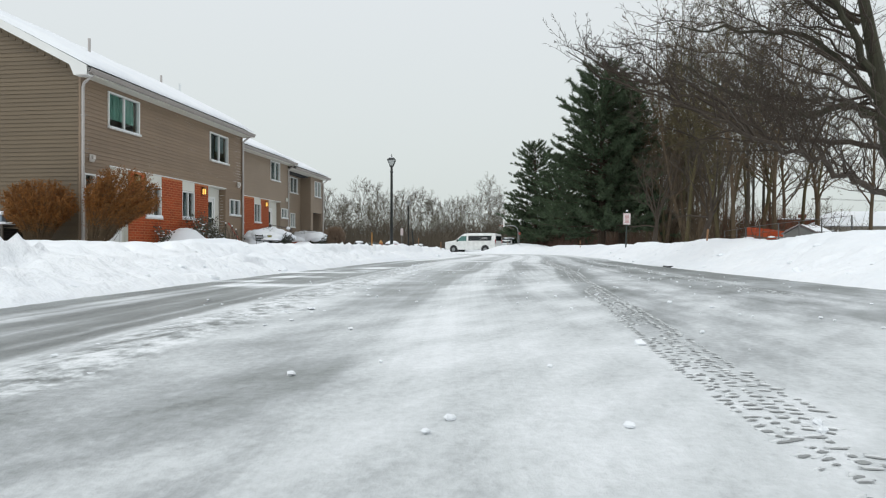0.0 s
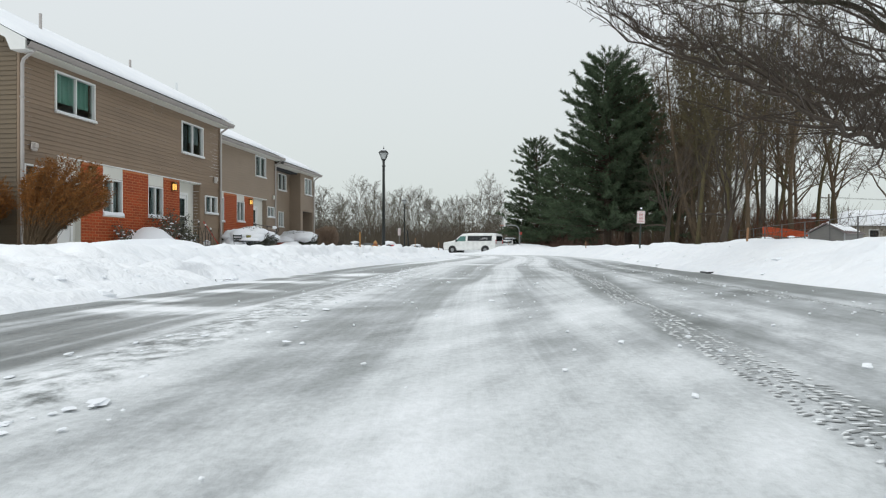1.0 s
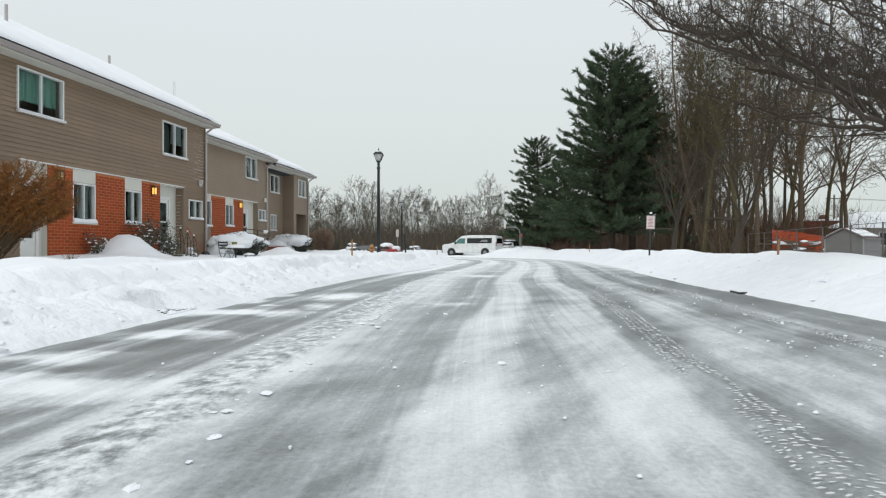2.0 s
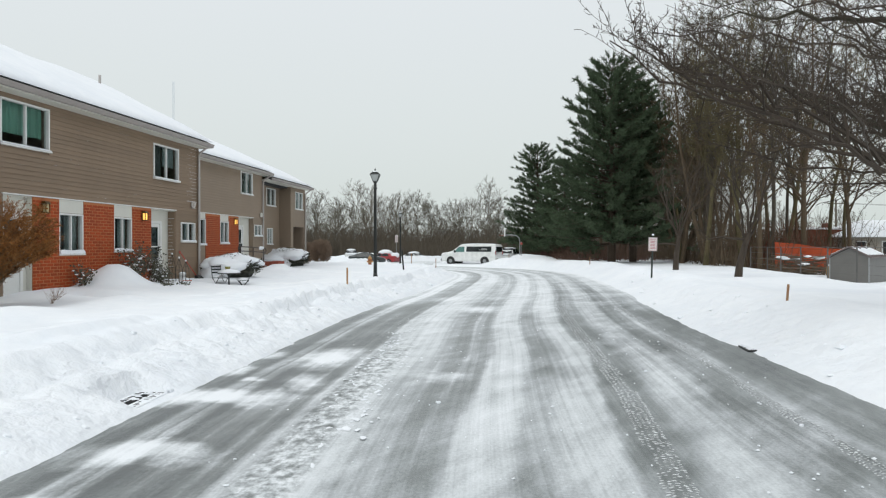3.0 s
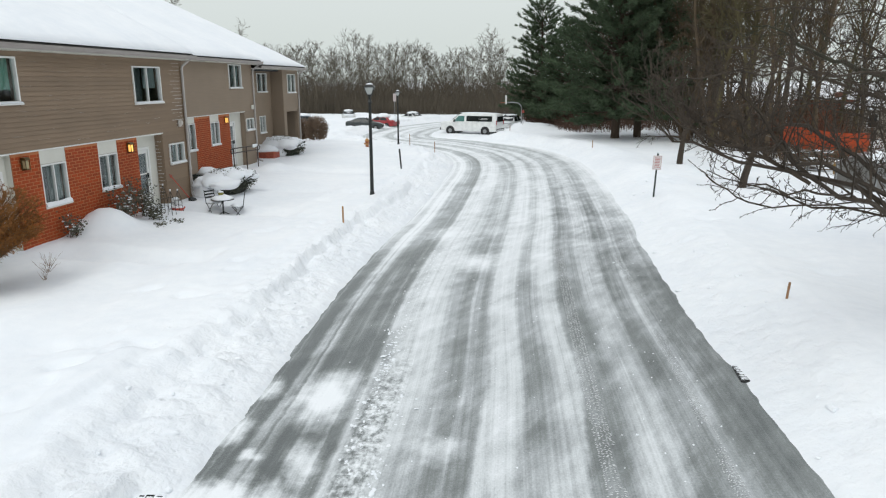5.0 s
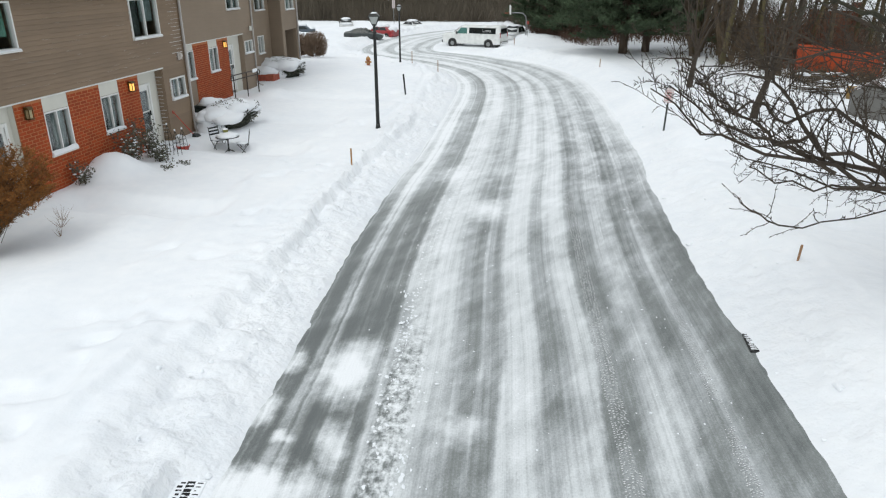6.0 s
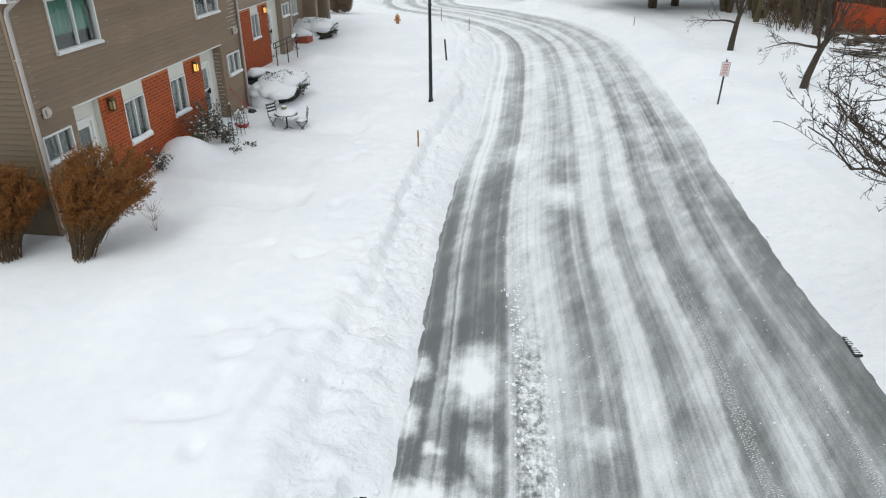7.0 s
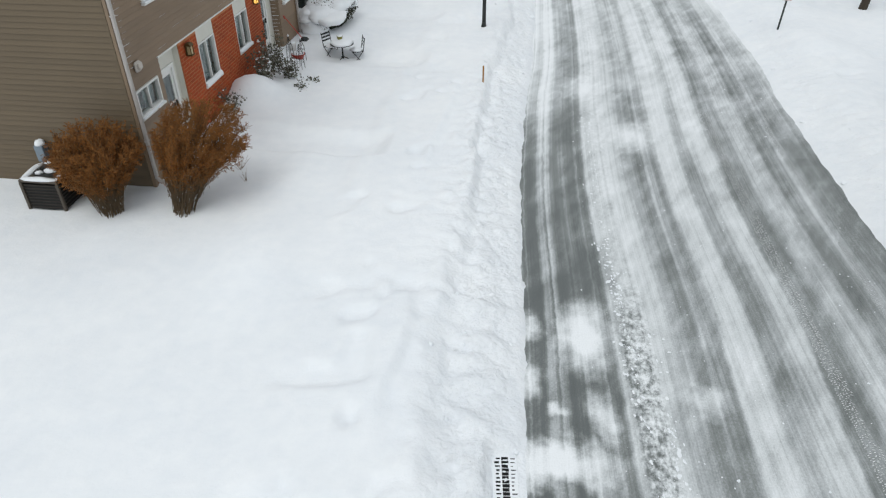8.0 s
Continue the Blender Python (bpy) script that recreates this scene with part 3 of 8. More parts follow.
    for u1, o1, ru, ro, hz in ((15.2, -0.9, 1.5, 0.7, 0.42), (18.6, 0.1, 0.9, 0.7, 0.30), (12.6, -1.2, 0.9, 0.6, 0.25), (1.4, 2.9, 1.3, 0.5, 0.10)):
        z = z + hz * np.exp(-((u - u1) / ru) ** 2 - ((off - o1) / ro) ** 2) * (1 + 0.6 * fbm(x * 1.5, y * 1.5, 65, 3))
    z = z - 0.26 * np.exp(-((x + 6.4) / 3.2) ** 2 - ((y - 75.5) / 3.4) ** 2)      # cleared round the parked cars
    z = np.where((np.abs(x + 3.0) < 0.24) & (np.abs(y - 11.8) < 0.46), np.minimum(z, 0.015), z)      # storm drain
    far = smooth(90, 200, np.hypot(x, y))
    z = z * (1 - far) + far * 0.4
    if churned:
        return np.clip(np.exp(-((edge - 0.7) / 0.8) ** 2) * np.where(left, 1.0, 0.55) + 0.05, 0, 1)
    return np.where(edge < 0, np.maximum(-0.10, 0.5 * edge), np.maximum(z, -0.10))


def graded(lo, hi, fine0, fine1, fine, mid0, mid1, mid):
    a = list(np.arange(fine0, fine1, fine)) + list(np.arange(fine1, mid1, mid))
    a = list(np.arange(mid0, fine0, mid)) + a
    s, x = mid * 1.5, a[-1]
    while x < hi:
        s *= 1.25
        x += s
        a.append(x)
    s, x = mid * 1.5, a[0]
    while x > lo:
        s *= 1.25
        x -= s
        a.insert(0, x)
    return np.array(a)


gx = graded(-1500, 1500, -6.0, 8.0, 0.09, -16, 20, 0.26)
gy = graded(-300, 2500, 4.5, 26.0, 0.09, -4, 90, 0.26)
GX, GY = np.meshgrid(gx, gy)
GZ = snow_height(GX, GY)
nx, ny = len(gx), len(gy)
quads = (np.arange(ny - 1)[:, None] * nx + np.arange(nx - 1)[None, :]).ravel()
ground_mesh = bpy.data.meshes.new("ground")
ground_mesh.from_pydata(np.stack([GX.ravel(), GY.ravel(), GZ.ravel()], 1).tolist(), [],
                        np.stack([quads, quads + 1, quads + nx + 1, quads + nx], 1).tolist())
ground_mesh.polygons.foreach_set("use_smooth", [True] * len(ground_mesh.polygons))
churn = ground_mesh.attributes.new("churn", "FLOAT", "POINT")
churn.data.foreach_set("value", snow_height(GX, GY, True).ravel().astype(np.float32))
ground_mesh.materials.append(SNOW)
ground = tagged(new("ground", ground_mesh), "deep fresh snow with ploughed banks along the road", "snow", kind="structure")


def ground_z(x, y):
    return float(snow_height(np.array([float(x)]), np.array([float(y)]))[0])


# the road strip
def build_road():
    across = np.linspace(-0.7, 2 * ROAD_HALF + 0.7, 61)
    line = ROAD_LINE[ROAD_LINE[:, 1] > -14]
    t = np.gradient(line, axis=0)
    t /= np.linalg.norm(t, axis=1)[:, None]
    nrm = np.stack([t[:, 1], -t[:, 0]], 1)
    s = np.concatenate([[0], np.cumsum(np.linalg.norm(np.diff(line, axis=0), axis=1))])
    P = line[:, None, :] + nrm[:, None, :] * (across - ROAD_HALF)[None, :, None]
    A, S = np.meshgrid(across, s)
    Z = 0.004 * fbm(A * 1.3, S * 0.25, 71, 3) + 0.03 * np.exp(-((A - 2.0) / 0.35) ** 2) * (1 + fbm(A * 4, S * 3, 81, 3)) - 0.0
    m, n = A.shape
    q = (np.arange(m - 1)[:, None] * n + np.arange(n - 1)[None, :]).ravel()
    faces = np.stack([q, q + 1, q + n + 1, q + n], 1)
    me = bpy.data.meshes.new("road")
    me.from_pydata(np.concatenate([P.reshape(-1, 2), Z.reshape(-1, 1)], 1).tolist(), [], faces.tolist())
    uv = me.uv_layers.new(name="UVMap")
    flat = np.stack([A.ravel(), S.ravel()], 1)[faces.ravel()]
    uv.data.foreach_set("uv", flat.ravel())
    me.polygons.foreach_set("use_smooth", [True] * len(me.polygons))
    me.materials.append(ROAD)
    return tagged(new("road", me), "asphalt road under streaks of packed and blown snow", "road", kind="structure")


road = build_road()


# ---- the row of townhouses ----
def wall_mesh(u0, u1, z0, z1, x0, x1, holes):
    """A wall with through openings: x0 inner face, x1 outer face; holes as (u0, u1, z0, z1)."""
    g = Geo()
    us = sorted({u0, u1, *[h for q in holes for h in q[:2]]})
    zs = sorted({z0, z1, *[h for q in holes for h in q[2:]]})
    us, zs = [u for u in us if u0 <= u <= u1], [z for z in zs if z0 <= z <= z1]
    nu, nz = len(us), len(zs)

    def full(i, j):
        if not (0 <= i < nu - 1 and 0 <= j < nz - 1):
            return False
        u, z = (us[i] + us[i + 1]) / 2, (zs[j] + zs[j + 1]) / 2
        return not any(a < u < b and c < z < d for a, b, c, d in holes)
    at = lambda s, i, j: (s * nu + i) * nz + j
    g.v = [(x, u, z) for x in (x0, x1) for u in us for z in zs]
    for i in range(nu - 1):
        for j in range(nz - 1):
            if full(i, j):
                g.f.append((at(1, i, j), at(1, i + 1, j), at(1, i + 1, j + 1), at(1, i, j + 1)))
                g.f.append((at(0, i, j), at(0, i, j + 1), at(0, i + 1, j + 1), at(0, i + 1, j)))
                for di, dj, p, q in ((-1, 0, (i, j), (i, j + 1)), (1, 0, (i + 1, j + 1), (i + 1, j)), (0, -1, (i + 1, j), (i, j)), (0, 1, (i, j + 1), (i + 1, j + 1))):
                    if not full(i + di, j + dj):
                        g.f.append((at(0, *p), at(1, *p), at(1, *q), at(0, *q)))
    used = sorted({i for q in g.f for i in q})
    slot = {i: k for k, i in enumerate(used)}
    g.v, g.f = [g.v[i] for i in used], [tuple(slot[i] for i in q) for q in g.f]
    return g


def cut(u0, u1, z0, z1, holes):
    """The stretches of a course that are left between openings."""
    spans = [(u0, u1)]
    for a, b, c, d in holes:
        if c < z1 - 0.02 and d > z0 + 0.02:
            nxt = []
            for p, q in spans:
                if b <= p or a >= q:
                    nxt.append((p, q))
                else:
                    nxt += [(p, a)] if a - p > 0.02 else []
                    nxt += [(b, q)] if q - b > 0.02 else []
            spans = nxt
    return spans


def board(g, u0, u1, z, h, x):
    """One lapped board: proud at its foot, thin at its head."""
    g.add([(x, u0, z), (x + 0.024, u0, z), (x + 0.020, u0, z + 0.012), (x + 0.004, u0, z + h), (x, u0, z + h),
           (x, u1, z), (x + 0.024, u1, z), (x + 0.020, u1, z + 0.012), (x + 0.004, u1, z + h), (x, u1, z + h)],
          [(0, 1, 2, 3, 4), (9, 8, 7, 6, 5), (0, 5, 6, 1), (1, 6, 7, 2), (2, 7, 8, 3), (3, 8, 9, 4), (4, 9, 5, 0)])


LAP = 0.118


def siding(parent, u0, u1, z0, z1, x, holes, mat, singly):
    n, joined = int(math.ceil((z1 - z0) / LAP)), Geo()
    for i in range(n):
        z, h = z0 + i * LAP, min(LAP, z1 - z0 - i * LAP)
        if h < 0.02:
            continue
        for a, b in cut(u0, u1, z, z + h, holes):
            g = Geo() if singly else joined
            board(g, a, b, z, h, x)
            if singly:
                part("siding_board", g, mat, parent)
    if not singly:
        ob = part("siding", joined, mat, parent)
        ob["kind"] = "stuff"


def window(parent, u0, u1, z0, z1, x, curtain=None, sill_snow=0.05, sides=2, drop=1.0, half=False):
    """A sliding window: frame > panes, sill, snow, curtain."""
    g = Geo()
    b = 0.045
    for a in ((u0, u0 + b, z0, z1), (u1 - b, u1, z0, z1), (u0 + b, u1 - b, z0, z0 + b), (u0 + b, u1 - b, z1 - b, z1)):
        g.rbox(x - 0.10, x + 0.035, a[0], a[1], a[2], a[3], 0.006)
    mid = (u0 + u1) / 2
    if sides == 2:
        g.rbox(x - 0.06, x + 0.028, mid - 0.02, mid + 0.02, z0 + b, z1 - b, 0.006)
    w = part("window", g, WHITE, parent, "white vinyl sliding window")
    cuts = [(u0 + b, mid - 0.02), (mid + 0.02, u1 - b)] if sides == 2 else [(u0 + b, u1 - b)]
    for i, (p, q) in enumerate(cuts):
        o = part("pane", Geo().box(x - 0.035 - 0.018 * i, x - 0.030 - 0.018 * i, p - 0.01, q + 0.01, z0 + b - 0.01, z1 - b + 0.01), GLASS, w)
        o.visible_shadow = False
    part("sill", Geo().rbox(x + 0.002, x + 0.085, u0 - 0.03, u1 + 0.03, z0 - 0.045, z0 - 0.003, 0.008), WHITE, w)
    if sill_snow:
        s, n = Geo(), 12
        for i in range(n):
            a, c = u0 + 0.0 + (u1 - u0) * i / n, u0 + (u1 - u0) * (i + 1) / n
            h = [sill_snow * (0.75 + 0.5 * noise.noise((t * 3.1, z0 * 5, u0))) for t in (a, c)]
            s.add([(x + 0.004, a, z0), (x + 0.095, a, z0), (x + 0.085, a, z0 + h[0] * 0.6), (x + 0.037, a, z0 + h[0]),
                   (x + 0.004, c, z0), (x + 0.095, c, z0), (x + 0.085, c, z0 + h[1] * 0.6), (x + 0.037, c, z0 + h[1])],
                  [(1, 5, 6, 2), (2, 6, 7, 3), (0, 4, 5, 1), (0, 1, 2, 3), (7, 6, 5, 4), (3, 7, 4, 0)])
        part("snow_cap", s, SNOW_CAP, w, "thin snow on the sill")
    if curtain:
        s, n = Geo(), 36
        for i in range(n):
            ua = (u0 + u1) / 2 if half else u0 + b
            a, c = ua + (u1 - b - ua) * i / n, ua + (u1 - b - ua) * (i + 1) / n
            k = [0.018 * math.sin(t * 55) for t in (a, c)]
            zb = z1 - (z1 - z0) * drop
            s.add([(x - 0.17 + k[0], a, zb), (x - 0.17 + k[1], c, zb), (x - 0.17 + k[1], c, z1), (x - 0.17 + k[0], a, z1)], [(0, 1, 2, 3)])
        part("curtain", s, curtain, w, smooth=True)
        # added sheet behind the other pane: its slate colour stands for the glass's reflection
        if half:
            part("reflection_backing", Geo().box(x - 0.215, x - 0.205, u0 + b, (u0 + u1) / 2, z0 + b, z1 - b), REFLECTION_SLATE, w)
    return w


REFLECTION_SLATE = plain("slate_reflection_tone", (0.075, 0.088, 0.090), 0.9, var=0.2)
INNER_DOOR = plain("blue_grey_inner_door", (0.085, 0.105, 0.115), 0.6, var=0.15)


def entry_door(parent, u0, u1, z0, z1, x):
    """A white storm door with its frame, glass and handle."""
    g = Geo()
    for a in ((u0 - 0.09, u0, z0, z1 + 0.09), (u1, u1 + 0.09, z0, z1 + 0.09), (u0, u1, z1, z1 + 0.09)):
        g.rbox(x - 0.08, x + 0.04, *a, 0.008)
    d = part("door", g, WHITE, parent, "white storm door in a white frame")
    lo, hi = z0 + 0.50, z1 - 0.12
    leaf = wall_mesh(u0 + 0.004, u1 - 0.004, z0, z1 - 0.004, x - 0.03, x + 0.005, [(u0 + 0.085, u1 - 0.085, lo, hi)])
    leaf.box(x - 0.02, x + 0.008, u0 + 0.085, u1 - 0.085, (lo + hi) / 2 - 0.022, (lo + hi) / 2 + 0.022)
    part("door_leaf", leaf, WHITE, d)
    o = part("pane", Geo().box(x - 0.006, x - 0.002, u0 + 0.08, u1 - 0.08, lo - 0.005, hi + 0.005), GLASS, d)
    o.visible_shadow = False
    part("inner_door", Geo().box(x - 0.10, x - 0.06, u0, u1, z0, z1), INNER_DOOR, d)
    part("handle", Geo().rbox(x + 0.006, x + 0.05, u1 - 0.11, u1 - 0.08, z0 + 1.0, z0 + 1.16, 0.008), BLACK_METAL, d)
    return d


def wall_lamp(parent, u, z, x, lit):
    g = Geo().rbox(x, x + 0.035, u - 0.06, u + 0.06, z - 0.13, z + 0.13, 0.008)
    g.prism([(x + 0.03, z + 0.11), (x + 0.17, z + 0.11), (x + 0.12, z + 0.17), (x + 0.03, z + 0.17)], u - 0.085, u + 0.085)
    g.rbox(x + 0.03, x + 0.16, u - 0.075, u + 0.075, z - 0.13, z - 0.105, 0.006)
    for a in (-0.07, 0.07):
        g.box(x + 0.135, x + 0.15, u + a - 0.008, u + a + 0.008, z - 0.11, z + 0.11)
    o = part("wall_lamp", g, plain("bronze_lamp_metal", (0.10, 0.065, 0.02), 0.4, 0.6), parent, "lit wall lantern" if lit else "unlit bronze wall lantern")
    part("lamp_glass", Geo().rbox(x + 0.045, x + 0.133, u - 0.058, u + 0.058, z - 0.10, z + 0.105, 0.01),
         GLOW if lit else plain("frosted_lamp_glass", (0.42, 0.36, 0.20), 0.3), o)
    return o


def roof_snow(u0, u1, sect, thick, seed):
    """A blanket of snow over a roof whose section is eave, ridge, eave as (x, z)."""
    g = Geo()
    nu, nx = int((u1 - u0) / 0.35), 34
    xs = [s[0] for s in sect]
    rows = []
    for i in range(nu + 1):
        u = u0 + (u1 - u0) * i / nu
        for k in range(nx + 1):
            x = xs[0] + (xs[-1] - xs[0]) * k / nx
            z = float(np.interp(-x, [-s[0] for s in sect], [s[1] for s in sect]))
            e = min(k, nx - k, 3) / 3
            f = min(i, nu - i, 2) / 2
            t = thick * (0.35 + 0.65 * math.sin(e * math.pi / 2)) * (0.5 + 0.5 * f) * (1 + 0.35 * noise.noise((u * 0.5, x * 0.7, seed)))
            ridge = 0.06 * math.exp(-((x - sect[1][0]) / 0.35) ** 2)
            rows.append((x, u, z + t - ridge))
    nn = nx + 1
    g.add(rows, [(i * nn + k, i * nn + k + 1, (i + 1) * nn + k + 1, (i + 1) * nn + k) for i in range(nu) for k in range(nx)])
    # rims down to the roof
    base = len(g.v)
    for i in range(nu + 1):
        for k in (0, nx):
            x, u, z = rows[i * nn + k]
            g.v.append((x, u, sect[0 if k == 0 else -1][1] + 0.01))
    for i in range(nu):
        g.f.append((i * nn, (i + 1) * nn, base + 2 * (i + 1), base + 2 * i))
        g.f.append((i * nn + nx, base + 2 * i + 1, base + 2 * (i + 1) + 1, (i + 1) * nn + nx))
    for i in (0, nu):
        b2 = len(g.v)
        for k in range(nn):
            x, u, _ = rows[i * nn + k]
            g.v.append((x, u, float(np.interp(-x, [-s[0] for s in sect], [s[1] for s in sect])) + 0.01))
        for k in range(nx):
            g.f.append((i * nn + k, b2 + k, b2 + k + 1, i * nn + k + 1))
    return g


def roof(parent, u0, u1, sect, thick, seed, fascia_left=True):
    (x0, z0), (x1, z1), (x2, z2) = sect
    t = 0.15
    g = Geo().prism([(x0, z0), (x1, z1), (x2, z2), (x2, z2 - t), (x1, z1 - t), (x0, z0 - t)], u0, u1)
    r = part("roof", g, SHINGLE, parent, "gable roof under a thick blanket of snow")
    part("snow_blanket", roof_snow(u0 - 0.03, u1 + 0.03, [(x0 + 0.06, z0 + 0.01), (x1, z1 + 0.01), (x2 - 0.06, z2 + 0.01)], thick, seed), SNOW_CAP, r, "unbroken white snow", True)
    part("roof_underside", Geo().prism([(x0 - 0.01, z0 - t - 0.004), (x1, z1 - t - 0.004), (x2 + 0.01, z2 - t - 0.004), (x2 + 0.01, z2 - t - 0.02), (x1, z1 - t - 0.02), (x0 - 0.01, z0 - t - 0.02)], u0, u1), CREAM, r)
    # gutter with a rolled lip
    gx0 = x0 + 0.004
    part("gutter", Geo().prism([(gx0, z0 - 0.17), (gx0 + 0.085, z0 - 0.17), (gx0 + 0.10, z0 - 0.11), (gx0 + 0.13, z0 - 0.07), (gx0 + 0.13, z0 - 0.045),
                                (gx0 + 0.115, z0 - 0.045), (gx0 + 0.10, z0 - 0.09), (gx0 + 0.07, z0 - 0.15), (gx0, z0 - 0.15)], u0 - 0.02, u1 + 0.02), GUTTER, r)
    if fascia_left:
        for s, (xa, za) in ((0, sect[0]), (1, sect[2])):
            part("rake_board", Geo().prism([(xa, za + 0.03), (x1, z1 + 0.03), (x1, z1 - 0.21), (xa, za - 0.21)], u0 - 0.045, u0 - 0.003), WHITE, r, "white rake board")
    return r


def downspout(parent, u, x, z_top, z_bot, mat):
    g = Geo()
    g.rbox(x + 0.02, x + 0.085, u - 0.04, u + 0.04, z_bot, z_top - 0.45, 0.012)
    pts = [(x + 0.052, u, z_top - 0.48), (x + 0.09, u, z_top - 0.36), (x + 0.40, u, z_top - 0.14), (x + 0.46, u, z_top - 0.02)]
    g.tube(pts, 0.042, 6)
    g.tube([(x + 0.052, u, z_bot + 0.04), (x + 0.10, u, z_bot - 0.05), (x + 0.32, u, z_bot - 0.12)], 0.042, 6)
    for z in (z_bot + 0.9, z_top - 1.3):
        g.rbox(x + 0.012, x + 0.092, u - 0.055, u + 0.055, z, z + 0.03, 0.005)
    return part("downspout", g, mat, parent, "painted metal downspout")


SPOUT = plain("pale_grey_downspout", (0.42, 0.39, 0.37), 0.4, var=0.08, bump=0.1)
PIECES = []      # brickwork to be laid at the end of the file


def brickwork(parent, u0, u1, z0, z1, x, holes, singly):
    PIECES.append((parent, u0, u1, z0, z1, x, holes, singly))


def end_house():
    h = thing("townhouse", "tan vinyl-sided townhouse with red brick piers and snowy roof", "house", "row of townhouses", m=HOUSE)
    top = 5.32
    up = [(1.22, 2.86, 4.07, 5.14), (7.70, 9.29, 3.91, 5.03)]
    bays = [(1.33, 2.28, 0.2, 2.88), (7.58, 9.10, 0.2, 2.88)]
    low = [(0.12, 1.10, 1.99, 2.57), (3.24, 4.22, 1.46, 2.53), (5.60, 6.52, 1.52, 2.53), (9.45, 10.44, 1.84, 2.51)]
    holes = up + bays + low
    part("wall", wall_mesh(0, 10.7, 0.0, top, -0.2, 0, holes), SIDING, h)
    part("wall", Geo().box(-7.8, -0.2, 10.5, 10.7, 0, 5.4).prism([(-7.8, 5.4), (-0.2, 5.4), (-3.9, 7.55)], 10.5, 10.7), SIDING, h)
    part("wall", Geo().box(-7.8, -0.2, 0, 0.2, 0, 5.32).prism([(-7.8, 5.32), (0.0, 5.32), (0.0, 5.48), (-3.9, 7.53), (-7.8, 5.48)], 0.0, 0.2), SIDING_SHADED, h)
    part("wall", Geo().box(-7.8, -7.6, 0.2, 10.5, 0, 5.32), SIDING, h)
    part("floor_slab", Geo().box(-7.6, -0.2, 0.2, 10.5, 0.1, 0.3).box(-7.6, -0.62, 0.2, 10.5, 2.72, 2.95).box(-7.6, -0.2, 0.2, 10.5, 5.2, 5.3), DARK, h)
    part("partition", Geo().box(-3.0, -2.9, 0.2, 10.5, 0.3, 2.72).box(-2.6, -2.5, 0.2, 10.5, 2.95, 5.2), GREY_CURTAIN, h)
    for u, v, z, w in up:
        window(h, u, v, z, w, 0.02, CURTAIN if u < 5 else GREY_CURTAIN, 0.05, 2, 0.72 if u < 5 else 0.6, u > 5)
    window(h, *low[0], 0.02, GREY_CURTAIN, 0.02, 2, 1.0, True)
    window(h, *low[1], -0.02, GREY_CURTAIN, 0.12, 2, 1.0, True)
    window(h, *low[2], -0.02, GREY_CURTAIN, 0.10, 2, 1.0, True)
    window(h, *low[3], 0.02, GREY_CURTAIN, 0.05, 2, 1.0, True)
    # upper storey and corners in lapped boards, one by one
    siding(h, 0.06, 10.64, 2.92, top, 0.0, up, SIDING, True)
    siding(h, 0.06, 1.33, 0.22, 2.92, 0.0, low[:1], SIDING, True)
    siding(h, 9.10, 10.64, 0.22, 2.92, 0.0, low[3:], SIDING, True)
    rg = random.Random(17)
    streaks = Geo()
    for i in range(20):
        z = 2.92 + i * LAP
        for side in (0, 1):
            L = rg.uniform(0.35, 0.80) * (1.0 if side else 0.35)
            if any(c < z < d for a, bb, c, d in up if side) and L > 0.9:
                continue
            a, c = (10.62 - L, 10.62 - rg.uniform(0.0, 0.1)) if side else (0.14 + rg.uniform(0.0, 0.1), 0.14 + L)
            t = rg.uniform(0.004, 0.010) * (1.0 if side else 0.6)
            streaks.add([(0.0, a, z + LAP), (0.03, a, z + LAP + 0.002), (0.012, a, z + LAP + t * 2), (0.0, c, z + LAP), (0.03, c, z + LAP + 0.002), (0.012, c, z + LAP + t * 2)],
                        [(0, 1, 2), (5, 4, 3), (0, 3, 4, 1), (1, 4, 5, 2), (2, 5, 3, 0)])
    for i in range(17):
        z, L = 0.25 + (i + 4) * LAP, rg.uniform(0.10, 0.22)
        t, v = rg.uniform(0.010, 0.020), 9.060
        streaks.add([(-0.24, v + 0.026, z), (-0.24, v - 0.004, z + 0.002), (-0.24, v + 0.014, z + t), (-0.24 + L, v + 0.026, z), (-0.24 + L, v - 0.004, z + 0.002), (-0.24 + L, v + 0.014, z + t)],
                    [(0, 1, 2), (5, 4, 3), (0, 3, 4, 1), (1, 4, 5, 2), (2, 5, 3, 0)])
    for i in range(60):
        z = 2.92 + rg.randint(0, 18) * LAP
        a = rg.uniform(1.2, 9.0)
        c = a + rg.uniform(0.1, 0.7)
        if any(q[0] - 0.1 < c and a < q[1] + 0.1 and q[2] - 0.15 < z < q[3] + 0.1 for q in up):
            continue
        streaks.add([(0.0, a, z + LAP), (0.027, a, z + LAP + 0.002), (0.012, a, z + LAP + 0.006), (0.0, c, z + LAP), (0.027, c, z + LAP + 0.002), (0.012, c, z + LAP + 0.006)],
                    [(0, 1, 2), (5, 4, 3), (0, 3, 4, 1), (1, 4, 5, 2), (2, 5, 3, 0)])
    part("snow_streak", streaks, SNOW_CAP, h, "thin blown snow caught on the board edges")["kind"] = "stuff"
    # gable end facing along the row, its shade put into the board colour
    n = int((7.45 - 0.22) / LAP)
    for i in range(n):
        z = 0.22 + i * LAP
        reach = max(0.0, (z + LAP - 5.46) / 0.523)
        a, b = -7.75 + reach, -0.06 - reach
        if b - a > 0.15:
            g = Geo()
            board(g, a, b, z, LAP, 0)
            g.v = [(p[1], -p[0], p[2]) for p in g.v]
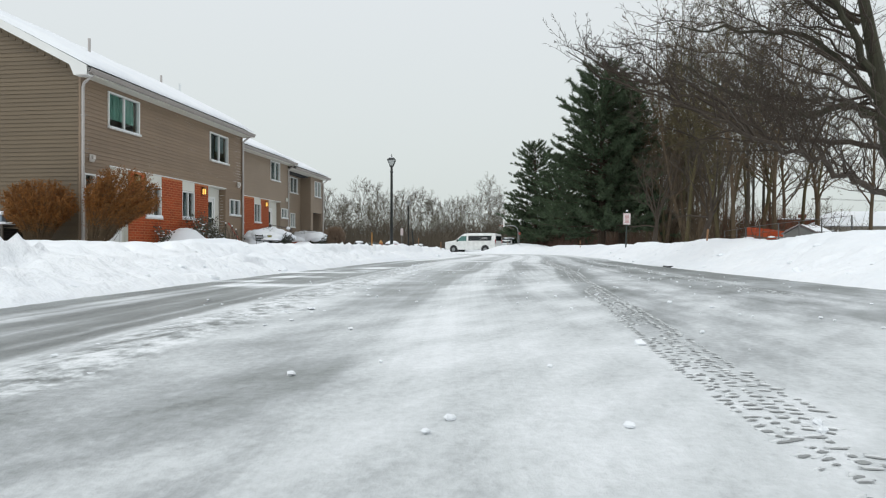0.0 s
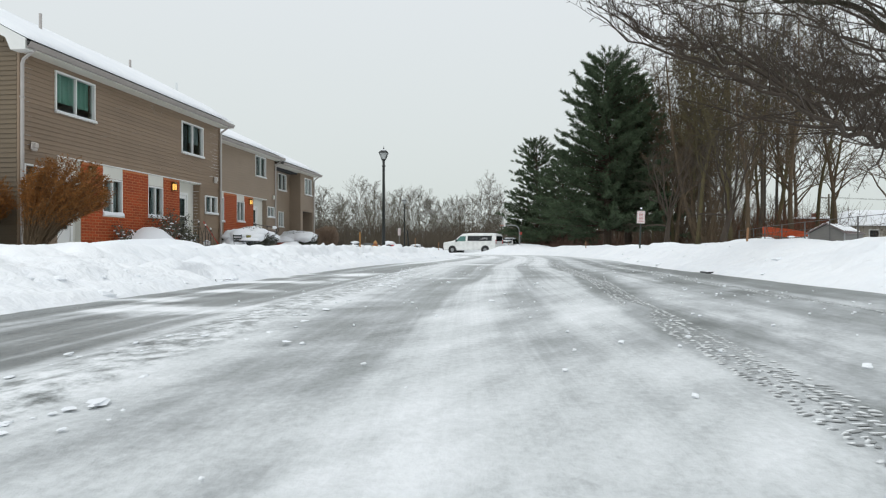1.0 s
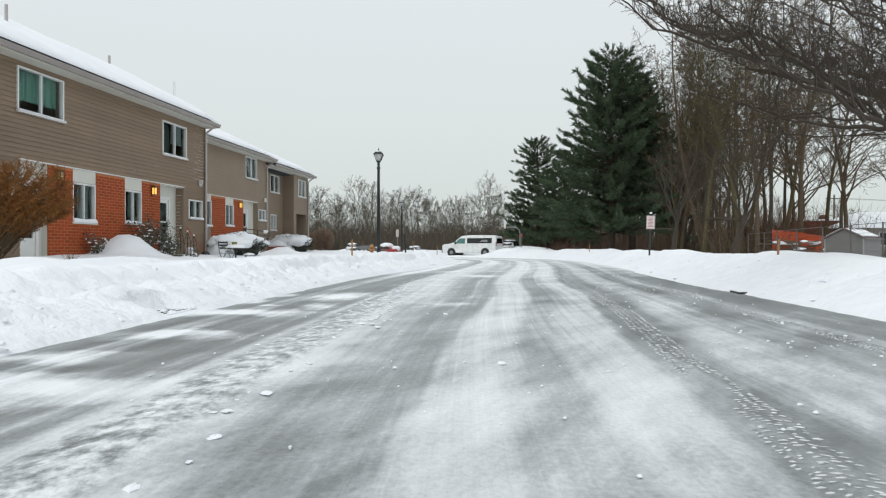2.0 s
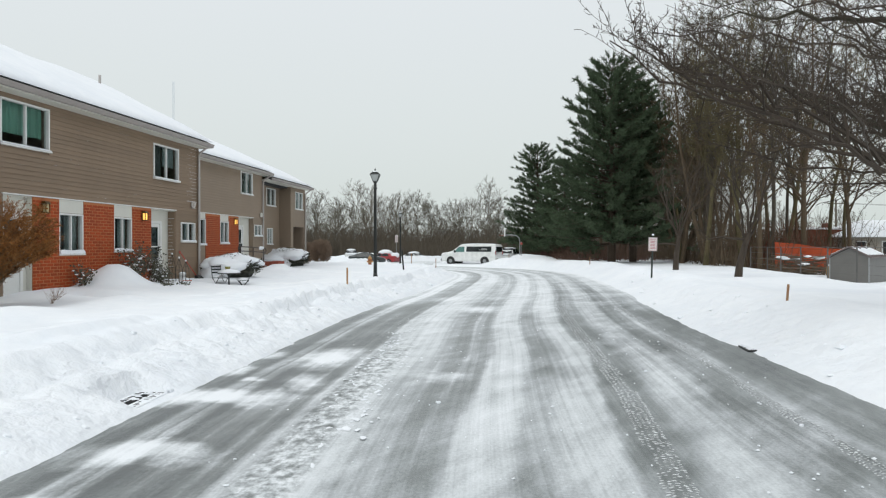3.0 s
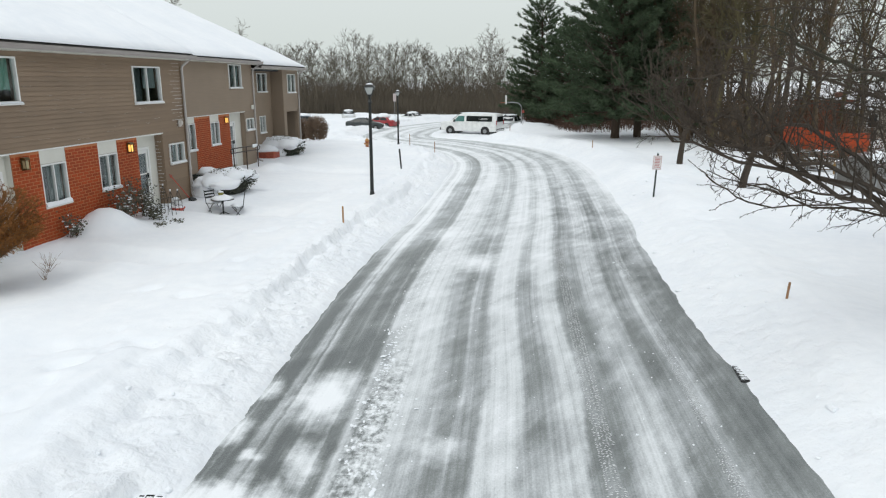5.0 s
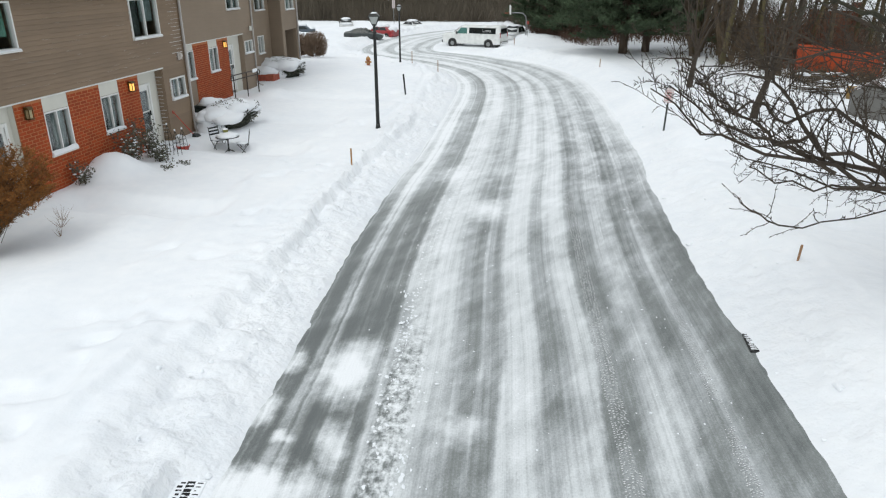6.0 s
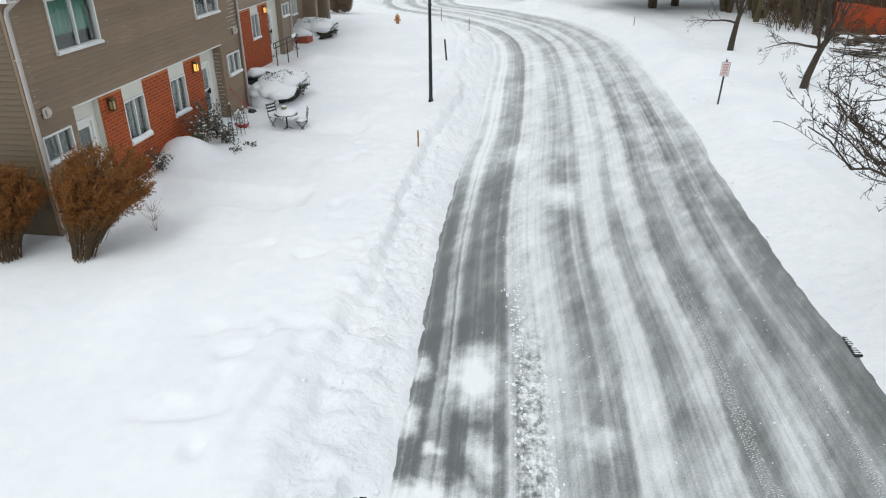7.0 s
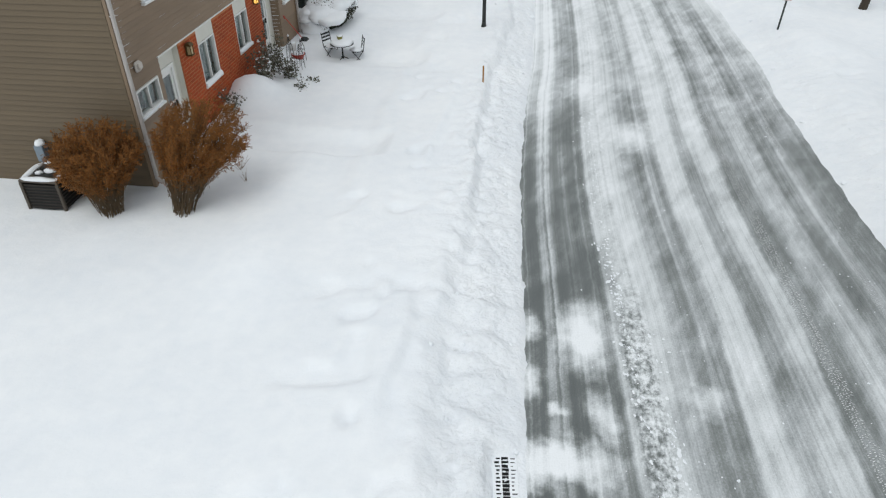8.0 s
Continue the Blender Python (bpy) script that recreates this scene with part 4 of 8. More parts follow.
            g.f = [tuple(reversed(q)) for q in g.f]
            part("siding_board", g, SIDING_SHADED, h)
    for u0, x0 in ((-0.035, -0.04), (10.64, -0.02)):
        part("corner_trim", Geo().rbox(x0, 0.034, u0, u0 + 0.095, 0.2, top, 0.006), SIDING, h)
    # lower storey: recessed doors, brick piers, pale panels over the windows
    for u0, u1, x in ((1.33, 2.28, -0.14), (7.58, 9.10, -0.26)):
        part("porch_wall", wall_mesh(u0, u1, 0.2, 2.88, x - 0.12, x, [(u0 + 0.14, u0 + 0.14 + 0.87, 0.2, 2.5)] if u0 > 5 else [(1.38, 2.10, 0.2, 2.5)]), CREAM, h)
        part("porch_side", Geo().box(x, -0.003, u0 + 0.001, u0 + 0.012, 0.2, 2.858), CREAM, h)
        part("porch_side", Geo().box(x, -0.003, u1 - 0.012, u1 - 0.001, 0.2, 2.858), SIDING if u0 > 5 else CREAM, h)
    g = Geo()
    for i in range(22):
        board(g, 0.01, 0.25, 0.25 + i * LAP, LAP, 0)
    g.v = [(-p[1], 9.087 - p[0], p[2]) for p in g.v]
    ob = part("siding", g, SIDING, h)
    ob["kind"] = "stuff"
    part("porch_ceiling", Geo().box(-0.14, -0.002, 1.332, 2.278, 2.862, 2.878), CREAM, h)
    part("porch_ceiling", Geo().box(-0.26, -0.002, 7.582, 9.098, 2.862, 2.878), CREAM, h)
    entry_door(h, 1.45, 2.02, 0.50, 2.42, -0.14)
    entry_door(h, 7.78, 8.54, 0.50, 2.42, -0.26)
    part("panel", Geo().rbox(-0.05, 0.012, 3.245, 4.215, 2.54, 2.885, 0.006), CREAM, h, "cream panel over the window")
    part("panel", Geo().rbox(-0.05, 0.012, 5.605, 6.515, 2.54, 2.885, 0.006), CREAM, h, "cream panel over the window")
    part("drip_edge", Geo().rbox(0.0, 0.05, 1.30, 9.12, 2.885, 2.918, 0.006), WHITE, h)
    for a, b, hs in ((2.28, 3.24, []), (3.24, 4.22, [(3.24, 4.22, 1.41, 2.9)]), (4.22, 5.60, []), (5.60, 6.52, [(5.60, 6.52, 1.47, 2.9)]), (6.52, 7.58, [])):
        brickwork(h, a, b, 0.30, 2.88, 0.0, hs, True)
    wall_lamp(h, 2.62, 2.62, 0.03, False)
    wall_lamp(h, 7.06, 2.60, 0.03, True)
    # soffit, roof, spouts, vents
    part("soffit", Geo().box(0.0, 0.40, -0.2, 10.9, 5.27, 5.30), CREAM, h)
    r = roof(h, -0.25, 10.95, [(0.40, 5.47), (-3.9, 7.72), (-8.2, 5.47)], 0.20, 1.0)
    part("eave_return", Geo().prism([(0.40, 5.46), (0.40, 5.24), (0.0, 5.24), (-0.16, 5.6), (-0.1, 5.72)], -0.29, -0.003), WHITE, h)
    downspout(h, 0.0, 0.03, 5.45, 0.62, SPOUT)
    downspout(h, 10.66, 0.03, 5.45, 0.62, SPOUT)
    for u, z in ((0.42, 3.02), (10.25, 3.16)):
        g = Geo().rbox(0.025, 0.10, u - 0.11, u + 0.11, z - 0.11, z + 0.11, 0.03)
        g.rbox(0.10, 0.15, u - 0.07, u + 0.07, z - 0.05, z + 0.09, 0.02)
        part("vent_hood", g, plain("beige_plastic", (0.50, 0.46, 0.42), 0.5, var=0.06), h)
    for u, x, z in ((3.54, -2.2, 6.95), (9.4, -3.0, 7.2)):
        part("vent_pipe", Geo().tube([(x, u, z - 0.3), (x, u, z + 0.55)], 0.045, 8), SPOUT, r)
    return h


def mid_house():
    m = HOUSE @ pose(-1.9, 0, 0)
    h = thing("townhouse", "tan townhouse set back with brick bay and lit porch lamp", "house", "row of townhouses", m=m)
    top = 5.42
    up = [(18.69, 20.08, 4.27, 5.34)]
    low = [(14.1, 15.08, 1.75, 2.86), (16.47, 17.35, 1.81, 2.81), (20.31, 21.26, 2.21, 2.78)]
    bay = [(18.45, 20.2, 0.2, 3.1)]
    part("wall", wall_mesh(10.72, 21.43, 0, top, -0.2, 0, up + low + bay), SIDING_HAZED, h)
    part("wall", Geo().box(-8, -0.2, 21.23, 21.43, 0, top).box(-8, -7.8, 10.72, 21.43, 0, top), SIDING_HAZED, h)
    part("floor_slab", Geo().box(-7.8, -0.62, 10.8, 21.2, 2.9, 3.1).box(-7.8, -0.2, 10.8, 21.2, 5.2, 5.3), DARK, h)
    part("partition", Geo().box(-3.0, -2.9, 10.8, 21.2, 0.2, 2.9).box(-2.6, -2.5, 10.8, 21.2, 3.1, 5.2), GREY_CURTAIN, h)
    siding(h, 10.75, 21.38, 3.14, top, 0.0, up, SIDING_HAZED, False)
    siding(h, 20.2, 21.38, 0.22, 3.14, 0.0, low[2:], SIDING_HAZED, False)
    siding(h, 10.75, 14.1, 0.22, 3.14, 0.0, [], SIDING_HAZED, False)
    window(h, *up[0], 0.02, GREY_CURTAIN, 0.04, 2, 1.0, True)
    for i, q in enumerate(low):
        window(h, *q, 0.0 if i < 2 else 0.02, GREY_CURTAIN, 0.07, 2, 1.0, True)
    part("panel", Geo().rbox(-0.05, 0.012, 16.475, 17.345, 2.82, 3.10, 0.006), CREAM, h)
    part("panel", Geo().rbox(-0.05, 0.012, 14.1, 15.075, 2.87, 3.10, 0.006), CREAM, h)
    part("drip_edge", Geo().rbox(0.0, 0.05, 14.0, 20.22, 3.105, 3.138, 0.006), WHITE, h)
    part("porch_wall", wall_mesh(18.45, 20.2, 0.2, 3.1, -0.34, -0.22, [(18.62, 19.40, 0.2, 2.72)]), CREAM, h)
    part("porch_side", Geo().box(-0.22, -0.2, 20.196, 20.24, 0.2, 3.08), SIDING_HAZED, h)
    part("porch_ceiling", Geo().box(-0.22, -0.002, 18.452, 20.198, 3.082, 3.098), CREAM, h)
    entry_door(h, 18.66, 19.36, 0.65, 2.62, -0.22)
    for a, b, hs in ((15.08, 16.47, []), (16.47, 17.35, [(16.47, 17.35, 1.76, 3.2)]), (17.35, 18.45, [])):
        brickwork(h, a, b, 0.5, 3.10, 0.0, hs, False)
    wall_lamp(h, 17.95, 2.83, 0.03, True)
    part("soffit", Geo().box(0.0, 0.40, 10.9, 21.7, 5.37, 5.40), CREAM, h)
    roof(h, 10.98, 21.75, [(0.40, 5.57), (-8.1, 9.30), (-16.5, 5.57)], 0.20, 7.0, False)
    part("wall", Geo().prism([(-15.8, 5.3), (-0.1, 5.3), (-8.1, 8.95)], 10.75, 10.95).box(-15.8, -8, 10.75, 21.43, 0, 5.4), SIDING_HAZED, h)
    downspout(h, 21.36, 0.03, 5.5, 0.7, SPOUT)
    part("vent_hood", Geo().rbox(0.025, 0.12, 21.0, 21.2, 3.2, 3.42, 0.03), CREAM, h)
    for u, x, z in ((12.9, -6.8, 8.8), (17.0, -5.5, 8.2)):
        part("vent_pipe", Geo().tube([(x, u, z - 0.3), (x, u, z + 0.6)], 0.05, 8), SPOUT, h)
    return h


def far_house():
    m = HOUSE @ pose(-2.7, 0, 0)
    h = thing("townhouse", "far tan townhouse with a projecting wing and dark porch", "house", "row of townhouses", m=m)
    top = 5.2
    up, low = [(23.9, 25.27, 4.0, 5.0)], [(23.98, 24.8, 1.8, 2.71)]
    wing_up, porch = [(26.66, 27.98, 3.93, 4.97)], [(26.35, 28.25, 0.2, 2.85)]
    part("wall", wall_mesh(21.45, 25.94, 0, top, -0.2, 0, up + low), SIDING_HAZED, h)
    part("wall", wall_mesh(25.94, 28.5, 0, top, 0.5, 0.7, wing_up + porch), SIDING_HAZED, h)
    part("wall", Geo().box(-8, 0.5, 25.94, 26.14, 0, top).box(-8, 0.5, 28.3, 28.5, 0, top).box(-14, -8, 21.45, 28.5, 0, 5.2), SIDING_HAZED, h)
    part("wall", Geo().prism([(-13.5, 5.2), (0.9, 5.2), (-7.3, 8.8)], 28.3, 28.5), SIDING_HAZED, h)
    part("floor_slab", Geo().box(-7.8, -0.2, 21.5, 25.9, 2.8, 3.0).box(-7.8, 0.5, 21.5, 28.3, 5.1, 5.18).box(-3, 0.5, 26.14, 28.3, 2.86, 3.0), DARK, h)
    part("partition", Geo().box(-2.6, -2.5, 21.5, 28.3, 0.2, 5.1), GREY_CURTAIN, h)
    # the porch recess gets its shade from the darker siding colour
    part("porch_wall", Geo().box(-0.9, -0.8, 26.14, 28.3, 0.2, 2.85), SIDING_SHADED, h)
    siding(h, 21.5, 25.92, 0.22, top, 0.0, up + low, SIDING_HAZED, False)
    siding(h, 25.96, 28.48, 0.22, top, 0.7, wing_up + porch, SIDING_HAZED, False)
    g = Geo()
    for i in range(42):
        board(g, -0.69, 0.0, 0.22 + i * LAP, LAP, 0)
    g.v = [(-p[1], 25.936 - p[0], p[2]) for p in g.v]
    part("siding", g, SIDING_HAZED, h)["kind"] = "stuff"
    window(h, *up[0], 0.02, GREY_CURTAIN, 0.04, 2, 1.0, True)
    window(h, *low[0], 0.02, GREY_CURTAIN, 0.04)
    window(h, *wing_up[0], 0.72, GREY_CURTAIN, 0.04)
    part("soffit", Geo().box(0.0, 1.1, 21.5, 28.7, 5.19, 5.22), CREAM, h)
    roof(h, 21.8, 28.75, [(1.1, 5.38), (-7.3, 9.12), (-15.7, 5.38)], 0.20, 13.0, False)
    downspout(h, 28.42, 0.72, 5.35, 0.7, SPOUT)
    return h


end_house()
mid_house()
far_house()


# ---- street furniture ----
def street_lamp(x, y, label, k=1.0):
    z = ground_z(x, y) - 0.25
    L = thing("street_lamp", label, "street lamp", "street lamps", m=pose(x, y, z) @ Matrix.Scale(k, 4))
    H, q = 4.10 - z, 0.70
    part("base", Geo().lathe([(0.13, -0.4), (0.13, 0.18), (0.10, 0.24), (0.082, 0.32), (0.072, 0.42)], 12), BLACK_METAL, L, smooth=True)
    part("pole", Geo().lathe([(0.070, 0.41), (0.065, 1.2), (0.052, H - 0.35), (0.052, H - 0.3), (0.075, H - 0.29), (0.075, H - 0.25), (0.052, H - 0.24), (0.05, H - 0.06), (0.09, H - 0.03), (0.09, H)], 12), BLACK_METAL, L, smooth=True)
    frame_g = Geo()
    for k in range(4):
        a = math.pi / 4 + k * math.pi / 2
        c, s = math.cos(a), math.sin(a)
        frame_g.tube([(0.11 * c, 0.11 * s, H), (0.245 * c, 0.245 * s, H + 0.36 * q)], 0.012, 4)
    frame_g.lathe([(0.265, H + 0.355 * q), (0.265, H + 0.375 * q), (0.20, H + 0.45 * q), (0.10, H + 0.53 * q), (0.05, H + 0.55 * q), (0.03, H + 0.60 * q), (0.045, H + 0.63 * q), (0.012, H + 0.66 * q), (0.008, H + 0.76 * q)], 4)
    lan = part("lantern", frame_g, BLACK_METAL, L, "black four-sided lantern head")
    part("lamp_glass", Geo().lathe([(0.10, H + 0.01 * q), (0.235, H + 0.352 * q)], 4), plain("milky_lamp_glass", (0.40, 0.42, 0.41), 0.25, var=0.12), lan)
    part("snow_cap", Geo().lathe([(0.150, H + 0.500 * q), (0.155, H + 0.515 * q), (0.105, H + 0.550 * q), (0.055, H + 0.565 * q)], 4), SNOW_CAP, lan)
    return L


street_lamp(-2.28, 30.44, "black iron street lamp with four-sided lantern and snow cap")
street_lamp(-2.57, 50.9, "black iron street lamp standing farther down the bend", 0.88)


def stake(x, y, h, mat, label, lean=(0, 0), r=0.022):
    z = ground_z(x, y)
    g = Geo().rbox(-r, r, -r * 0.6, r * 0.6, -0.4, h, 0.004)
    g.rbox(-r * 1.04, r * 1.04, -r * 0.66, r * 0.66, h * 0.62, h * 0.9, 0.004)
    return solid("marker_stake", g, mat, label, "stake", "snow marker stakes", m=pose(x, y, z, lean[0], lean[1], 20))


YELLOW_STAKE = plain("yellow_stained_wood", (0.34, 0.17, 0.05), 0.8, var=0.3, scale=8, grain=60, stretch=(1, 1, 0.1))
stake(-2.60, 25.08, 0.50, YELLOW_STAKE, "thin yellow wooden snow marker stake")
stake(6.75, 17.55, 0.32, WOOD_STAKE, "short pale wooden stake in the snow", (0, 6))
stake(-1.80, 50.6, 0.75, WOOD_STAKE, "thin weathered snow marker stake")
stake(-0.15, 48.4, 0.70, WOOD_STAKE, "thin wooden snow marker stake")
stake(9.6, 48.0, 0.5, WOOD_STAKE, "short wooden stake on the snowy lawn")
stake(-1.63, 37.9, 0.95, BLACK_METAL, "dark leaning stake pushed into the snow", (0, -5), 0.035)
stake(5.9, 62.5, 0.9, WOOD_STAKE, "thin wooden snow marker stake")


def bars(rng, x0, x1, z0, z1, rows, y, mat, parent):
    """Lines of unreadable small print."""
    for i in range(rows):
        z = z1 - (z1 - z0) * (i + 0.5) / rows
        k = rng.uniform(0.0, 0.25) * (x1 - x0)
        part("print_line", Geo().box(x0 + k / 2, x1 - k / 2, y - 0.003, y, z - 0.011, z + 0.011), mat, parent)


def parking_sign(x, y):
    z = ground_z(x, y)
    s = thing("parking_sign", "small white sign with red print on a dark post", "sign", m=pose(x, y, z - 0.4, 0, 2, -8))
    part("post", Geo().rbox(-0.03, 0.03, -0.016, 0.016, 0, 2.0, 0.006), plain("dark_green_post", (0.02, 0.03, 0.025), 0.5), s)
    p = part("sign_plate", Geo().rbox(-0.155, 0.155, -0.026, -0.018, 1.40, 1.90, 0.004), plain("white_sign_sheet", (0.66, 0.64, 0.63), 0.4, var=0.05), s)
    red = plain("faded_red_print", (0.42, 0.10, 0.10), 0.5)
    for a in ((-0.14, 0.14, 1.875, 1.885), (-0.14, 0.14, 1.415, 1.425), (-0.14, -0.132, 1.425, 1.875), (0.132, 0.14, 1.425, 1.875)):
        part("border", Geo().box(a[0], a[1], -0.029, -0.0262, a[2], a[3]), red, p)
    bars(random.Random(5), -0.11, 0.11, 1.46, 1.84, 7, -0.0263, red, p)
    part("snow_cap", Geo().lump((0, 0, 2.0), (0.05, 0.04, 0.035)), SNOW_CAP, s)


parking_sign(7.95, 29.9)


def hydrant(x, y):
    h = thing("fire_hydrant", "orange and yellow fire hydrant half sunk in snow", "hydrant", m=pose(x, y, ground_z(x, y) - 0.25))
    c, top = plain("orange_hydrant_paint", (0.36, 0.12, 0.045), 0.5), plain("yellow_hydrant_paint", (0.42, 0.22, 0.07), 0.5)
    part("barrel", Geo().lathe([(0.16, 0), (0.16, 0.05), (0.11, 0.07), (0.11, 0.55), (0.15, 0.57), (0.15, 0.61)], 12), c, h, smooth=True)
    part("bonnet", Geo().lathe([(0.14, 0.61), (0.13, 0.68), (0.09, 0.75), (0.03, 0.78), (0.03, 0.83)], 12), top, h, smooth=True)
    for s in (-1, 1):
        part("nozzle", Geo().tube([(s * 0.08, 0, 0.45), (s * 0.20, 0, 0.45)], 0.055, 8), top, h)
    part("nozzle", Geo().tube([(0, -0.08, 0.42), (0, -0.21, 0.42)], 0.07, 8), top, h)


hydrant(-4.5, 49.7)


# ---- vehicles ----
def loft(stations):
    """A car body through cross-sections (x, z_bottom, z_belt, z_top, half_belt, half_top)."""
    g = Geo()
    ring = []
    for x, zb, zm, zt, wm, wt in stations:
        ring.append([(x, -wm * 0.93, zb), (x, -wm, zb + 0.10), (x, -wm * 1.01, (zb + zm) / 2), (x, -wm, zm), (x, -(wm + wt) / 2 - 0.02, (zm + zt) / 2), (x, -wt, zt - 0.10),
                     (x, -wt + 0.10, zt - 0.015), (x, 0, zt), (x, wt - 0.10, zt - 0.015), (x, wt, zt - 0.10), (x, (wm + wt) / 2 + 0.02, (zm + zt) / 2), (x, wm, zm),
                     (x, wm * 1.01, (zb + zm) / 2), (x, wm, zb + 0.10), (x, wm * 0.93, zb)])
    n = len(ring[0])
    for r in ring:
        g.v.extend(r)
    for i in range(len(ring) - 1):
        for k in range(n):
            q = (k + 1) % n
            g.f.append((i * n + k, (i + 1) * n + k, (i + 1) * n + q, i * n + q))
    g.f.append(tuple(range(n)))
    g.f.append(tuple((len(ring) - 1) * n + k for k in range(n - 1, -1, -1)))
    return g


def wheel(parent, x, y, r, w):
    s = 1 if y > 0 else -1
    o = part("wheel", Geo().tube([(x, y - s * w, r), (x, y - s * 0.03, r), (x, y, r)], [r, r, r * 0.93], 18), RUBBER, parent)
    part("rim", Geo().tube([(x, y - s * 0.02, r), (x, y + s * 0.012, r)], [r * 0.58, r * 0.52], 12), GALV, o)


CAR_GLASS = plain("dark_car_glass", (0.012, 0.016, 0.016), 0.08, var=0.1, bump=0)
LAMP_RED = plain("red_tail_lamp", (0.40, 0.02, 0.02), 0.2, var=0.1, bump=0)
LAMP_CLEAR = plain("clear_head_lamp", (0.5, 0.5, 0.48), 0.15, var=0.1, bump=0)
CAR_BLACK = plain("black_car_trim", (0.025, 0.025, 0.025), 0.55, bump=0)


def van(m):
    v = thing("van", "white long passenger van with dark side glass in snow", "van", m=m)
    body = loft([(-2.95, 0.45, 0.98, 1.06, 0.80, 0.66), (-2.85, 0.32, 1.05, 1.14, 0.92, 0.78), (-2.1, 0.30, 1.10, 1.24, 0.95, 0.84), (-1.75, 0.30, 1.12, 1.33, 0.96, 0.82),
                 (-0.98, 0.30, 1.12, 1.88, 0.97, 0.80), (-0.72, 0.30, 1.12, 1.96, 0.97, 0.82), (0.5, 0.30, 1.12, 2.0, 0.97, 0.83), (2.4, 0.30, 1.12, 1.98, 0.97, 0.82),
                 (2.75, 0.32, 1.12, 1.93, 0.96, 0.80), (2.83, 0.36, 1.12, 1.86, 0.93, 0.77)])
    part("body", body, car_paint("white_van_paint", (0.82, 0.83, 0.81)), v, smooth=False)
    for s in (-1, 1):
        for a, b in ((-0.18, 1.12), (1.13, 2.42)):
            g = Geo()
            y0, y1 = s * 0.974, s * 0.894
            g.add([(a, y0, 1.24), (b, y0, 1.24), (b, y1, 1.74), (a, y1, 1.74), (a, y0 - s * 0.05, 1.24), (b, y0 - s * 0.05, 1.24), (b, y1 - s * 0.05, 1.74), (a, y1 - s * 0.05, 1.74)],
                  [(0, 1, 2, 3), (7, 6, 5, 4), (0, 4, 5, 1), (1, 5, 6, 2), (2, 6, 7, 3), (3, 7, 4, 0)])
            part("side_window", g, CAR_GLASS, v)
        g = Geo()
        y0, y1 = s * 0.978, s * 0.90
        g.add([(-1.48, y0, 1.22), (-0.40, y0, 1.22), (-0.40, y1, 1.72), (-1.00, y1, 1.72), (-1.48, y0 - s * 0.06, 1.22), (-0.40, y0 - s * 0.06, 1.22), (-0.40, y1 - s * 0.06, 1.72), (-1.00, y1 - s * 0.06, 1.72)],
              [(0, 1, 2, 3), (7, 6, 5, 4), (0, 4, 5, 1), (1, 5, 6, 2), (2, 6, 7, 3), (3, 7, 4, 0)])
        part("door_window", g, plain("greenish_car_glass", (0.08, 0.19, 0.17), 0.08, bump=0), v)
        for x in (-1.85, 1.74):
            part("wheel_arch", Geo().tube([(x, s * 0.70, 0.36), (x, s * 0.988, 0.36)], [0.44, 0.44], 18), CAR_BLACK, v)
            wheel(v, x, s * 1.0, 0.35, 0.24)
        part("mirror", Geo().rbox(-1.42, -1.30, s * 1.12 - 0.09, s * 1.12 + 0.09, 1.15, 1.40, 0.03), CAR_BLACK, v)
        part("tail_lamp", Geo().rbox(2.79, 2.865, s * 0.86 - 0.06, s * 0.86 + 0.06, 0.95, 1.35, 0.02), LAMP_RED, v)
        part("head_lamp", Geo().rbox(-2.95, -2.80, s * 0.72 - 0.12, s * 0.72 + 0.12, 0.80, 1.02, 0.03), LAMP_CLEAR, v)
    part("rear_window", Geo().box(2.78, 2.868, -0.70, 0.70, 1.22, 1.70), CAR_GLASS, v)
    part("windscreen", Geo().add([(-1.78, -0.78, 1.345), (-1.78, 0.78, 1.345), (-1.03, 0.69, 1.862), (-1.03, -0.69, 1.862)], [(0, 1, 2, 3)]), CAR_GLASS, v)
    part("grille", Geo().rbox(-3.0, -2.9, -0.5, 0.5, 0.72, 0.98, 0.02), CAR_BLACK, v)
    part("bumper", Geo().rbox(-3.02, -2.86, -0.86, 0.86, 0.36, 0.60, 0.05), CAR_BLACK, v)
    part("bumper", Geo().rbox(2.78, 2.95, -0.90, 0.90, 0.36, 0.58, 0.05), CHROME, v)
    part("snow_cap", Geo().lump((0.7, 0, 1.97), (1.9, 0.75, 0.06), 0.3, 6, 16), SNOW_CAP, v, smooth=True)
    part("print_line", Geo().box(1.35, 1.95, -0.965, -0.955, 1.50, 1.54).box(1.2, 2.0, -0.970, -0.96, 1.40, 1.44), plain("pale_print", (0.5, 0.5, 0.5)), v, "pale unreadable lettering on the rear side glass")
    return v


van(pose(2.95, 66.15, 0.06, 0, 0, -27) @ Matrix.Scale(0.92, 4))


